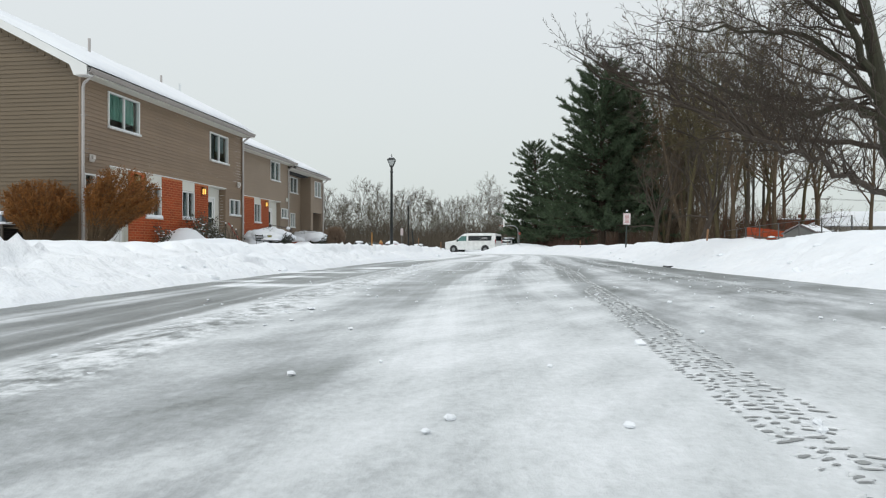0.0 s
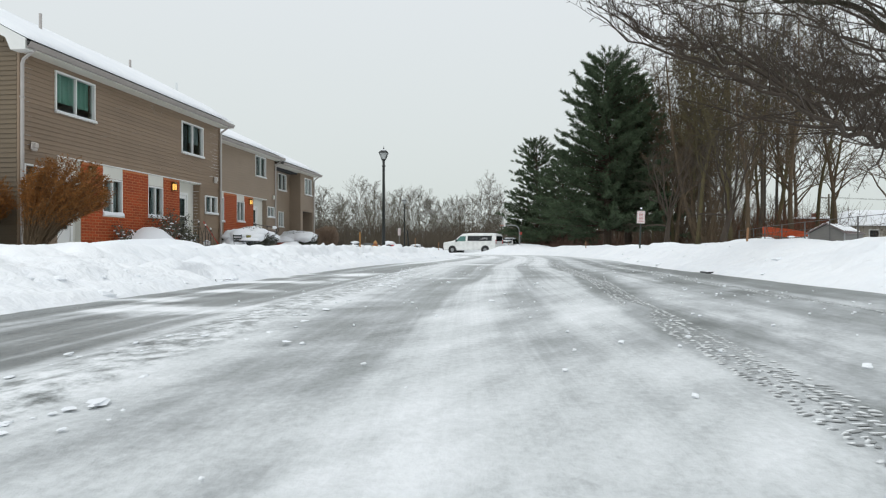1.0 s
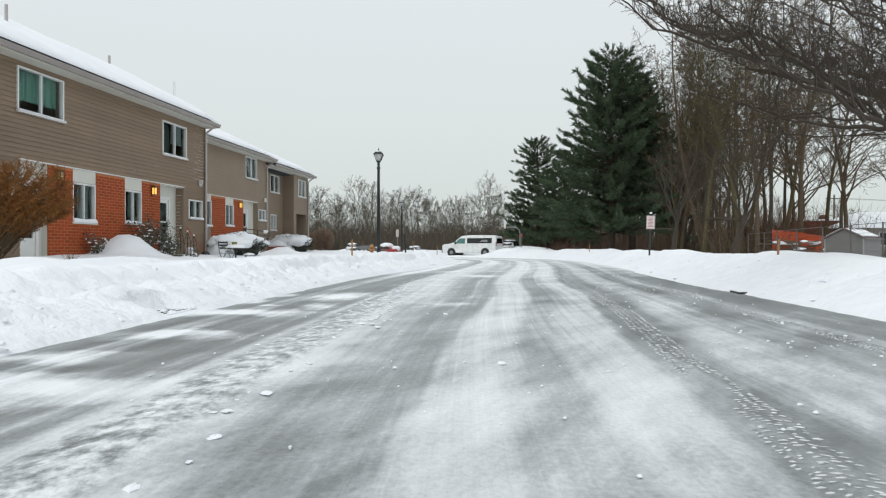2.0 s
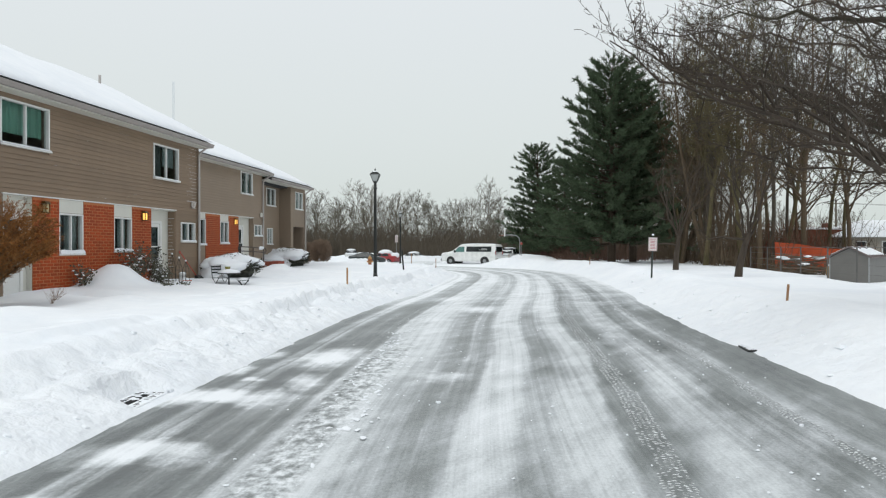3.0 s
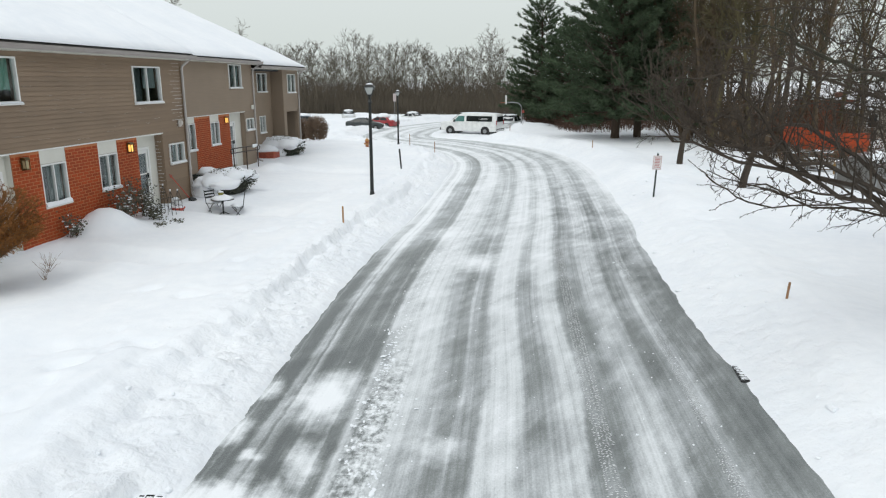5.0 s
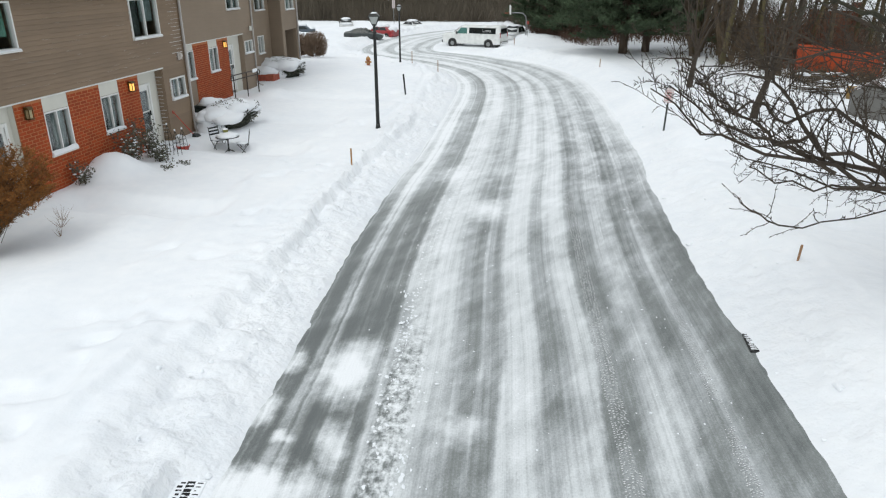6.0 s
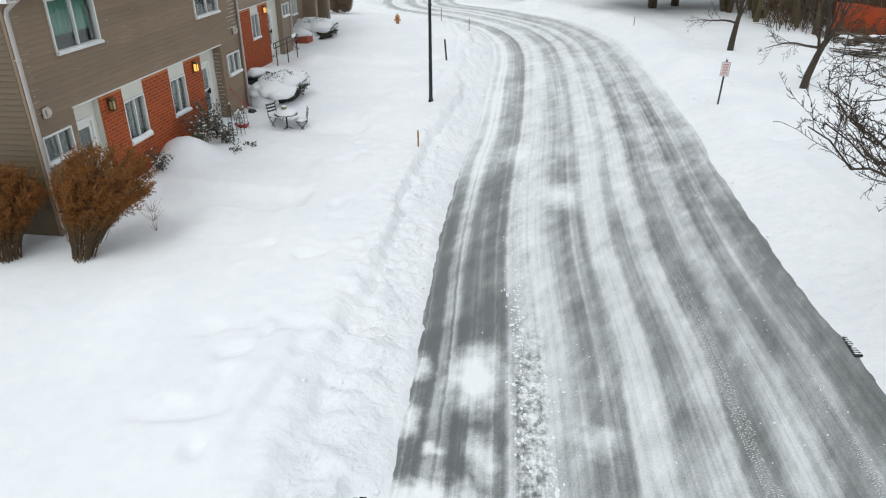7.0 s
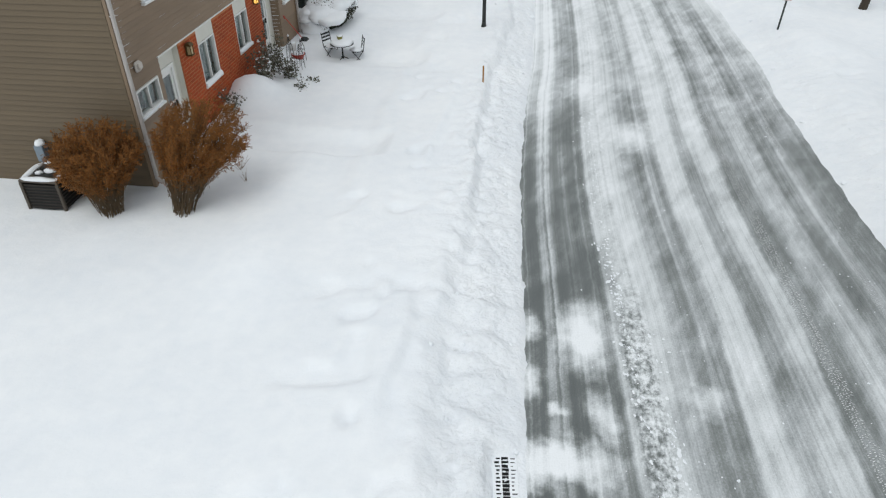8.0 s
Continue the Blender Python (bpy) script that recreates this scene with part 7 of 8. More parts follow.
def cafe_table(x, y, rz):
    z = ground_z(x, y) - 0.22
    t = thing("garden_table", "small dark metal garden table topped with snow", "table", m=pose(x, y, z, 0, 0, rz))
    part("tabletop", Geo().lathe([(0.36, 0.70), (0.38, 0.705), (0.38, 0.725), (0.36, 0.73)], 20), BLACK_METAL, t)
    part("stem", Geo().lathe([(0.05, 0.02), (0.03, 0.10), (0.025, 0.60), (0.08, 0.70)], 10), BLACK_METAL, t)
    for k in range(3):
        a = 2 * math.pi * k / 3
        part("leg", Geo().tube([(0, 0, 0.3), (0.18 * math.cos(a), 0.18 * math.sin(a), 0.22), (0.30 * math.cos(a), 0.30 * math.sin(a), 0.0)], 0.014, 5), BLACK_METAL, t)
    part("snow_cap", Geo().lump((0, 0, 0.73), (0.37, 0.37, 0.13), 0.2, 8, 18, floor=0.73), SNOW_CAP, t, "rounded snow on the tabletop", True)
    s = thing("plant_basket", "small yellow-green basket on the snowy table", "basket", m=pose(x - 0.06, y + 0.06, z + 0.82))
    part("bowl", Geo().lathe([(0.07, 0), (0.10, 0.12), (0.085, 0.12)], 12), plain("yellow_green_glaze", (0.20, 0.19, 0.04), 0.4), s)
    part("snow_cap", Geo().lump((0, 0, 0.12), (0.09, 0.09, 0.05), 0.2), SNOW_CAP, s, smooth=True)


def garden_chair(x, y, rz):
    z = ground_z(x, y) - 0.20
    c = thing("garden_chair", "dark metal folding garden chair with snow on its seat", "chair", "chairs round the garden table", m=pose(x, y, z, 0, 0, rz))
    for sx in (-0.19, 0.19):
        part("leg", Geo().tube([(sx, -0.20, 0), (sx, 0.16, 0.44)], 0.012, 5), BLACK_METAL, c)
        part("leg", Geo().tube([(sx, 0.20, 0), (sx, -0.16, 0.44)], 0.012, 5), BLACK_METAL, c)
        part("back_post", Geo().tube([(sx, 0.17, 0.42), (sx, 0.25, 0.88)], 0.012, 5), BLACK_METAL, c)
    for i in range(5):
        part("seat_slat", Geo().rbox(-0.20, 0.20, -0.19 + i * 0.076, -0.13 + i * 0.076, 0.44, 0.455, 0.004), BLACK_METAL, c)
    for i in range(3):
        part("back_slat", Geo().rbox(-0.20, 0.20, 0.195 + i * 0.02, 0.21 + i * 0.02, 0.60 + i * 0.10, 0.655 + i * 0.10, 0.004), BLACK_METAL, c)
    part("snow_cap", Geo().lump((0, -0.02, 0.455), (0.21, 0.20, 0.10), 0.25, 7, 14, floor=0.455), SNOW_CAP, c, smooth=True)


cafe_table(-7.02, 27.95, 0)
garden_chair(-7.40, 28.22, 55)
garden_chair(-6.56, 28.05, -75)


def storage_bin(x, y):
    b = thing("storage_box", "dark green storage box buried under heaped snow", "storage box", m=pose(x, y, ground_z(x, y) - 0.42, 0, 0, -7.65))
    part("body", Geo().rbox(-0.35, 0.35, -0.55, 0.55, 0, 0.62, 0.03), plain("dark_green_plastic", (0.016, 0.026, 0.020), 0.5), b)
    part("lid", Geo().rbox(-0.39, 0.39, -0.59, 0.59, 0.62, 0.70, 0.025), plain("black_green_lid", (0.012, 0.018, 0.015), 0.5), b)
    part("snow_cap", Geo().lump((0, 0, 0.70), (0.36, 0.56, 0.24), 0.3, 8, 16, floor=0.70), SNOW_CAP, b, smooth=True)


storage_bin(-9.2, 33.0)


def ramp_rail():
    r = thing("handrail", "brown metal ramp handrail with two rails", "railing", m=HOUSE)
    mat = plain("brown_painted_steel", (0.055, 0.040, 0.034), 0.5, 0.3)
    for z in (1.66, 1.46):
        part("rail", Geo().tube([(-1.0, 16.5, z), (-1.0, 18.1, z - 0.04), (-1.0, 19.6, z - 0.10)], 0.024, 6), mat, r)
    for u in (16.5, 19.6):
        part("rail_end", Geo().tube([(-1.0, u, 1.46 - (u > 18) * 0.1), (-1.0, u + (0.1 if u > 18 else -0.1), 1.56 - (u > 18) * 0.1), (-1.0, u, 1.66 - (u > 18) * 0.1)], 0.022, 6), mat, r)
    for u in (16.7, 18.1, 19.4):
        part("post", Geo().tube([(-1.0, u, 0.2), (-1.0, u, 1.62)], 0.026, 6), mat, r)
    part("snow_cap", Geo().lump((-1.0, 19.1, 1.58), (0.05, 0.35, 0.09), 0.2), SNOW_CAP, r, smooth=True)


ramp_rail()


def air_conditioner():
    p = H(-0.85, -2.0)
    a = thing("air_conditioner", "square taupe outdoor air conditioner with snowy top", "air conditioner", m=HOUSE @ pose(-1.86, -0.74, p[2] - 0.10) @ Matrix.Scale(0.92, 4))
    taupe = plain("taupe_sheet_metal", (0.085, 0.070, 0.055), 0.5, 0.3, var=0.12)
    w, slat = 0.44, plain("dark_taupe_slat", (0.034, 0.028, 0.023), 0.55, 0.2, var=0.15)
    for sx in (-1, 1):
        for sy in (-1, 1):
            part("corner_post", Geo().rbox(sx * w - 0.035, sx * w + 0.035, sy * w - 0.035, sy * w + 0.035, 0, 0.80, 0.01), taupe, a)
    part("coil", Geo().box(-w + 0.02, w - 0.02, -w + 0.02, w - 0.02, 0.03, 0.74), plain("black_coil_fins", (0.015, 0.014, 0.013), 0.7), a)
    for k in range(9):
        z = 0.08 + k * 0.08
        for sy in (-1, 1):
            part("louvre", Geo().box(-w, w, sy * (w + 0.004) - 0.006, sy * (w + 0.004) + 0.006, z, z + 0.022), slat, a)
            part("louvre", Geo().box(sy * (w + 0.004) - 0.006, sy * (w + 0.004) + 0.006, -w, w, z, z + 0.022), slat, a)
    top = part("top_panel", Geo().rbox(-w - 0.03, w + 0.03, -w - 0.03, w + 0.03, 0.80, 0.86, 0.015), taupe, a)
    part("fan_opening", Geo().lathe([(0.30, 0.862), (0.32, 0.870), (0.0, 0.866)], 24), CAR_BLACK, top)
    for r in (0.10, 0.18, 0.26, 0.32):
        part("grille_ring", Geo().tube([(r * math.cos(t), r * math.sin(t), 0.884) for t in np.linspace(0, 2 * math.pi, 25)], 0.006, 4, False), BLACK_METAL, top)
    s, rg = Geo(), random.Random(3)
    for sx in (-1, 1):
        s.lump((sx * 0.40, 0, 0.855), (0.09, 0.46, 0.07), 0.25, 6, 14, rg, 0.856)
        s.lump((0, sx * 0.40, 0.855), (0.46, 0.09, 0.07), 0.25, 6, 14, rg, 0.856)
    s.lump((0.05, 0.0, 0.885), (0.16, 0.11, 0.07), 0.3, 6, 12, rg)
    s.lump((-0.16, -0.12, 0.88), (0.09, 0.08, 0.05), 0.3, 6, 12, rg)
    part("snow_cap", s, SNOW_CAP, a, "snow heaped round the fan opening", True)


air_conditioner()


def meter_box():
    m = thing("power_disconnect", "small blue-grey electrical box with snow on a conduit", "electrical box", m=HOUSE @ pose(-2.36, -0.03, 0))
    part("box", Geo().rbox(-0.09, 0.09, -0.16, 0.0, 1.02, 1.36, 0.012), plain("blue_grey_box_paint", (0.17, 0.22, 0.27), 0.45), m)
    part("lid", Geo().rbox(-0.10, 0.10, -0.19, -0.162, 1.00, 1.38, 0.008), plain("blue_grey_lid_paint", (0.20, 0.25, 0.30), 0.45), m)
    part("conduit", Geo().tube([(0.05, -0.08, 1.02), (0.06, -0.09, 0.80), (0.14, -0.16, 0.62), (0.30, -0.35, 0.55)], 0.018, 6), BLACK_METAL, m)
    part("snow_cap", Geo().lump((0, -0.09, 1.38), (0.11, 0.11, 0.11), 0.2, 7, 12, floor=1.375), SNOW_CAP, m, smooth=True)


meter_box()


# ---- on the right-hand lawn and beyond ----
POST_GREY = plain("weathered_grey_steel", (0.11, 0.105, 0.10), 0.7, 0.2, var=0.2)


def wire_fence():
    f = thing("wire_fence", "galvanised wire fence with thin posts in snow", "fence")
    line = [(14.6, 24.5), (14.9, 27.0), (15.25, 29.4), (15.6, 31.9), (16.2, 35.1), (16.9, 38.3), (17.9, 41.8), (18.8, 45.8)]
    tops = []
    for x, y in line:
        z = ground_z(x, y)
        part("post", Geo().tube([(x, y, z - 0.3), (x, y, 1.62)], 0.028, 7), POST_GREY, f)
        tops.append((x, y))
    for z, r in ((1.60, 0.011), (1.28, 0.005), (0.96, 0.005), (0.64, 0.005)):
        part("rail" if r > 0.01 else "wire", Geo().tube([(x, y, z) for x, y in tops], r, 4), POST_GREY, f)


wire_fence()


def garden_shed():
    ang = -46
    m = pose(17.55, 33.75, 0.0, 0, 0, ang)
    s = thing("garden_shed", "low grey metal shed with snow-striped roof", "shed", m=m)
    grey = plain("grey_shed_sheet", (0.135, 0.13, 0.12), 0.5, 0.1, var=0.12, scale=1.5)
    part("wall", Geo().prism([(-0.75, -0.1), (0.75, -0.1), (0.75, 1.16), (0.0, 1.56), (-0.75, 1.16)], 0.0, 2.8), grey, s)
    for sx in (-1, 1):
        r = part("roof_panel", Geo().prism([(sx * 0.86, 1.13), (sx * 0.86, 1.165), (0, 1.625), (0, 1.59)], -0.08, 2.9), plain("grey_roof_sheet", (0.16, 0.13, 0.125), 0.5, 0.2), s)
        for k in range(9):
            y0 = -0.05 + k * 0.32
            part("rib", Geo().prism([(sx * 0.87, 1.166), (sx * 0.87, 1.19), (0, 1.65), (0, 1.626)], y0, y0 + 0.03), plain("rib_sheet", (0.16, 0.12, 0.11), 0.5, 0.2), r)
            if k < 8:
                a, b = 0.10 + 0.1 * (k % 3), 0.80
                part("snow_cap", Geo().prism([(sx * 0.87 * b, 1.166 + (1 - b) * 0.46 - 0.0), (sx * 0.87 * b, 1.215 + (1 - b) * 0.46), (sx * 0.87 * a, 1.21 + (1 - a) * 0.46), (sx * 0.87 * a, 1.166 + (1 - a) * 0.46)], y0 + 0.05, y0 + 0.30), SNOW_CAP, r)
    for sx in (-0.77, 0.72):
        part("corner_trim", Geo().rbox(sx, sx + 0.05, -0.012, 0.03, -0.1, 1.16, 0.004), GALV, s)


garden_shed()


def orange_fence():
    f = thing("safety_fence", "sagging orange plastic safety fence between posts", "fence")
    g, n = Geo(), 60
    rows = 7
    for i in range(n + 1):
        x = 20.8 + 5.2 * i / n
        top = 1.90 - 0.20 * math.sin(max(0.0, (x - 21.5)) * 0.55) ** 2 - 0.06 * (x - 20.8)
        for k in range(rows + 1):
            f2 = k / rows
            g.v.append((x, 47.0 + 0.10 * math.sin(x * 2.3 + f2 * 2) + 0.06 * noise.noise((x * 1.2, f2 * 2, 0)), 0.0 + top * f2))
    for i in range(n):
        for k in range(rows):
            a = i * (rows + 1) + k
            g.f.append((a, a + rows + 1, a + rows + 2, a + 1))
    m = part("netting", g, ORANGE, f, "bright orange plastic netting", True)
    for x in (20.85, 22.6, 24.3, 25.95):
        part("post", Geo().tube([(x, 47.15, -0.2), (x, 47.15, 2.0)], 0.035, 6), BARK, f)


orange_fence()


def lumber_pile():
    rg = random.Random(9)
    p = thing("lumber_pile", "jumbled pile of old boards dusted with snow", "lumber pile", m=pose(19.0, 40.6, ground_z(19.0, 40.6)))
    old = plain("weathered_board", (0.11, 0.085, 0.06), 0.9, var=0.3, stretch=(0.2, 1, 1))
    for i in range(22):
        m = pose(rg.uniform(-0.9, 0.9), rg.uniform(-0.4, 0.4), 0.04 + 0.05 * i, rg.uniform(-4, 4), rg.uniform(-9, 9), rg.uniform(-22, 22))
        L = rg.uniform(0.6, 1.2)
        part("board", Geo().rbox(-L, L, -0.08, 0.08, -0.02, 0.02, 0.004), old, p, m=m)
    s = Geo()
    for i in range(9):
        s.lump((rg.uniform(-1.1, 1.1), rg.uniform(-0.4, 0.4), rg.uniform(0.6, 1.16)), (rg.uniform(0.15, 0.4), 0.14, 0.06), 0.3, 5, 9, rg)
    part("snow_cap", s, SNOW_CAP, p, smooth=True)
    b = thing("barrel", "small yellow-brown barrel by the lumber", "barrel", m=pose(19.9, 39.2, ground_z(19.9, 39.2)))
    part("body", Geo().lathe([(0.20, 0), (0.24, 0.25), (0.24, 0.40), (0.20, 0.62)], 14), plain("yellow_brown_drum", (0.22, 0.13, 0.03), 0.6), b, smooth=True)
    part("snow_cap", Geo().lump((0, 0, 0.62), (0.2, 0.2, 0.1), 0.2), SNOW_CAP, b, smooth=True)


lumber_pile()


def bungalow():
    h = thing("bungalow", "low beige house with a snow-covered hip roof", "house", m=pose(39.5, 63.5, 0, 0, 0, -6))
    wall = plain("beige_clapboard", (0.34, 0.31, 0.26), 0.7, var=0.12)
    holes = [(-5.4, -4.7, 1.0, 2.0), (-3.4, -2.7, 1.0, 2.0), (-0.5, 0.9, 0.9, 2.0)]
    g = wall_mesh(-6.3, 6.3, 0, 2.35, -4.2, -4.0, holes)
    g.v = [(p[1], p[0], p[2]) for p in g.v]
    g.f = [tuple(reversed(q)) for q in g.f]
    part("wall", g, wall, h)
    part("wall", Geo().box(-6.3, -6.1, -4.0, 4.2, 0, 2.35).box(6.1, 6.3, -4.0, 4.2, 0, 2.35).box(-6.1, 6.1, 4.0, 4.2, 0, 2.35), wall, h)
    for u0, u1, z0, z1 in holes:
        w = part("window", Geo().box(u0, u1, -4.12, -4.08, z0, z1), DARK, h)
        part("window_frame", Geo().box(u0 - 0.08, u0, -4.24, -4.1, z0 - 0.08, z1 + 0.08).box(u1, u1 + 0.08, -4.24, -4.1, z0 - 0.08, z1 + 0.08).box(u0, u1, -4.24, -4.1, z1, z1 + 0.08).box(u0, u1, -4.24, -4.1, z0 - 0.08, z0), WHITE, w)
    e = [(-6.8, -4.8, 2.35), (6.8, -4.8, 2.35), (6.8, 4.8, 2.35), (-6.8, 4.8, 2.35), (-3.0, 0, 3.75), (3.0, 0, 3.75)]
    f = [(0, 1, 5, 4), (1, 2, 5), (2, 3, 4, 5), (3, 0, 4), (3, 2, 1, 0)]
    r = part("roof", Geo().add(e, f), SHINGLE, h)
    part("snow_blanket", Geo().add([(x * 0.995, y * 0.995, z + 0.16 - (z < 3) * 0.04) for x, y, z in e] + [(x, y, z + 0.02) for x, y, z in e[:4]], f[:4] + [(0, 6, 7, 1), (1, 7, 8, 2), (2, 8, 9, 3), (3, 9, 6, 0)]), SNOW_CAP, r)
    b = thing("shed", "rust-brown board outbuilding with a brick chimney", "shed", m=pose(32.2, 63.5, 0))
    part("wall", Geo().box(-1.9, 1.9, -1.5, 1.5, 0, 3.05), plain("rust_brown_boards", (0.14, 0.040, 0.018), 0.85, var=0.3, stretch=(6, 6, 0.4)), b)
    part("snow_blanket", Geo().rbox(-2.0, 2.0, -1.6, 1.6, 3.05, 3.2, 0.06), SNOW_CAP, b)
    part("chimney", Geo().rbox(0.8, 1.25, -0.3, 0.3, 3.2, 3.62, 0.02), plain("chimney_brick", (0.16, 0.06, 0.04), 0.9), b)


bungalow()


def rust_scrub():
    """Rust-leaved scrub behind the orange fence."""
    rg = random.Random(88)
    g = Geo()
    for i in range(1200):
        x, y = rg.uniform(22, 29), rg.uniform(50, 58)
        h = rg.uniform(0.8, 4.4 if x < 26 else 2.4)
        p = Vector((x, y, -0.2))
        pts = limb(rg, p, (rg.gauss(0, .3), rg.gauss(0, .3), 1), h, 3, 0.15, 0)
        g.tube(pts, [0.03, 0.022, 0.014, 0.005], 3, False)
    solid("scrub", g, plain("rusty_scrub", (0.13, 0.050, 0.028), 0.9, var=0.35, bump=0), "rust-brown leafless scrub behind the orange fence", "brush", kind="stuff")


rust_scrub()


def utility_pole(x, y, h):
    p = thing("utility_pole", "distant wooden utility pole with wires", "utility pole", m=pose(x, y, 0))
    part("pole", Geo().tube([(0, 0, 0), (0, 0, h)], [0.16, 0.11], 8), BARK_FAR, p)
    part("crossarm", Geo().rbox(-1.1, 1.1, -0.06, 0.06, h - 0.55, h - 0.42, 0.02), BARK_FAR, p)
    for k in (-1.0, 1.0):
        pts = [(k + 45 * t, 6 * t, h - 0.40 - 3.0 * t * (1 - t) + 1.0 * t) for t in np.linspace(0, 1, 12)]
        part("wire", Geo().tube(pts, 0.018, 3), BLACK_METAL, p)


utility_pole(50.5, 92, 7.6)


def radio_mast():
    m = thing("radio_mast", "pale lattice radio mast far beyond the roofs", "mast", m=pose(-117, 305, 0))
    pale = plain("pale_grey_steel", (0.62, 0.66, 0.68), 0.6, 0.1, bump=0)
    for k in range(3):
        a = 2 * math.pi * k / 3
        part("leg", Geo().tube([(0.45 * math.cos(a), 0.45 * math.sin(a), 0), (0.45 * math.cos(a), 0.45 * math.sin(a), 74)], 0.07, 4), pale, m)
    g = Geo()
    for i in range(48):
        for k in range(3):
            a, b = 2 * math.pi * k / 3, 2 * math.pi * (k + 1) / 3
            g.tube([(0.45 * math.cos(a), 0.45 * math.sin(a), i * 1.54), (0.45 * math.cos(b), 0.45 * math.sin(b), (i + 1) * 1.54)], 0.04, 3, False)
    part("bracing", g, pale, m)


radio_mast()
for i, (x, y, k) in enumerate(((-40, 70, 1.08), (-42.5, 68, 0.98), (-50, 100, 0.56), (-44, 98, 0.54), (-38, 97, 1.04), (-34, 98, 0.98))):
    copy_thing(first[i % 5], pose(x, y, 0, 0, 0, 50 * i) @ Matrix.Scale(k, 4))


def hoop(x, y):
    z = ground_z(x, y) - 0.3
    h = thing("basketball_hoop", "basketball hoop on a curved grey pole by the cars", "basketball hoop", m=pose(x, y, z))
    pts = [(0, 0, 0), (0, 0, 1.5), (-0.06, 0, 1.85), (-0.30, 0, 2.08), (-0.70, 0, 2.14), (-1.35, 0, 2.14)]
    part("pole", Geo().tube(pts, 0.05, 8), GALV, h, smooth=True)
    part("backboard", Geo().rbox(-1.43, -1.37, -0.55, 0.55, 2.0, 2.75, 0.01), WHITE, h)
    part("rim", Geo().tube([(-1.66 + 0.22 * math.cos(t), 0.22 * math.sin(t), 2.12) for t in np.linspace(0, 2 * math.pi, 17)], 0.014, 5), plain("red_rim_paint", (0.42, 0.07, 0.03), 0.5), h)


hoop(7.4, 67.6)
s = thing("red_flag_sign", "small red marker sign on a thin post", "sign", m=pose(7.5, 67.2, ground_z(7.5, 67.2) - 0.2))
part("post", Geo().tube([(0, 0, 0), (0, 0, 1.5)], 0.02, 5), GALV, s)
part("sign_plate", Geo().rbox(-0.09, 0.09, -0.012, 0.0, 1.2, 1.42, 0.004), RED_PLASTIC, s)
s = thing("parking_notice", "small pale notice on a post in the car park", "sign", m=pose(-5.4, 90.0, 0.2))
part("post", Geo().tube([(0, 0, 0), (0, 0, 3.0)], 0.03, 5), GALV, s)
part("sign_plate", Geo().rbox(-0.17, 0.17, -0.02, -0.006, 2.0, 2.9, 0.004), plain("pale_pink_sign", (0.55, 0.47, 0.46), 0.5), s)


# ---- on the road ----
def storm_drain(x, y, rz, w, n, label, bare=False):
    """A cast grate sunk in packed snow: black boxes on the plate paint the slots' shade, ragged where snow has blown
    over them.
    """
    d = thing("storm_drain", label, "storm drain", "storm drains", m=pose(x, y, 0.03, 0, 0, rz))
    iron, slot_dark = plain("wet_black_iron", (0.016, 0.016, 0.016), 0.5), plain("painted_slot_dark", (0.004, 0.004, 0.004), 0.9)
    pitch, rg = 0.064, random.Random(n)
    half = n * pitch / 2
    part("grate_plate", Geo().rbox(-w - 0.02, w + 0.02, -half - 0.01, half + 0.01, -0.05, 0.0, 0.006), SNOW_CAP if not bare else iron, d)
    for i in range(n):
        c = -half + (i + 0.5) * pitch
        if bare:
            a = rg.uniform(-0.4, 0.0) * w
            part("slot", Geo().rbox(a - 0.4 * w, w * 1.25, c - 0.017, c + 0.017, -0.01, 0.004, 0.003), slot_dark, d)
            part("snow_cap", Geo().lump((-w * 0.5, c + 0.03, 0.002), (w * rg.uniform(0.5, 0.9), 0.016, 0.012), 0.5, 5, 8, rg), SNOW_CAP, d)
            continue
        part("slot", Geo().rbox(-0.30 * w, 0.34 * w + rg.uniform(-0.01, 0.01), c - 0.027, c + 0.027, -0.01, 0.004, 0.003), slot_dark, d)
        a, b = rg.uniform(-0.95, -0.78) * w, rg.uniform(-0.58, -0.40) * w
        part("slot", Geo().rbox(a, b, c - rg.uniform(0.010, 0.022), c + rg.uniform(0.010, 0.020), -0.01, 0.004, 0.003), slot_dark, d)
        part("slot", Geo().rbox(0.52 * w, rg.uniform(0.70, 1.0) * w, c - 0.010, c + rg.uniform(0.004, 0.014), -0.01, 0.004, 0.003), iron, d)
        part("snow_cap", Geo().lump((rg.uniform(-0.9, 0.9) * w, c + 0.032, 0.004), (w * rg.uniform(0.15, 0.40), 0.013, 0.014), 0.6, 5, 8, rg), SNOW_CAP, d)


storm_drain(-3.0, 11.80, -2, 0.155, 12, "black slotted storm drain grate at the snowy kerb")
storm_drain(5.12, 15.45, -10, 0.10, 9, "small dark storm drain grate against the snowbank", True)


def line_x(pts, y):
    return float(np.interp(y, [p[1] for p in pts], [p[0] for p in pts]))


BAND = [(-1.36, 1), (-1.30, 3.2), (-1.18, 4.65), (-1.02, 8.4), (-0.76, 12.3), (-0.58, 16.4), (-0.1, 22), (0.9, 28)]
TRACK_1 = [(0.72, 0.5), (0.91, 2.4), (1.25, 4.8), (1.72, 8.5), (2.30, 12.3), (2.70, 16.4), (3.3, 22), (4.1, 28)]
TRACK_2 = [(2.9, 4), (3.3, 8.5), (3.72, 12.3), (4.16, 16.0), (4.75, 21), (5.4, 27)]


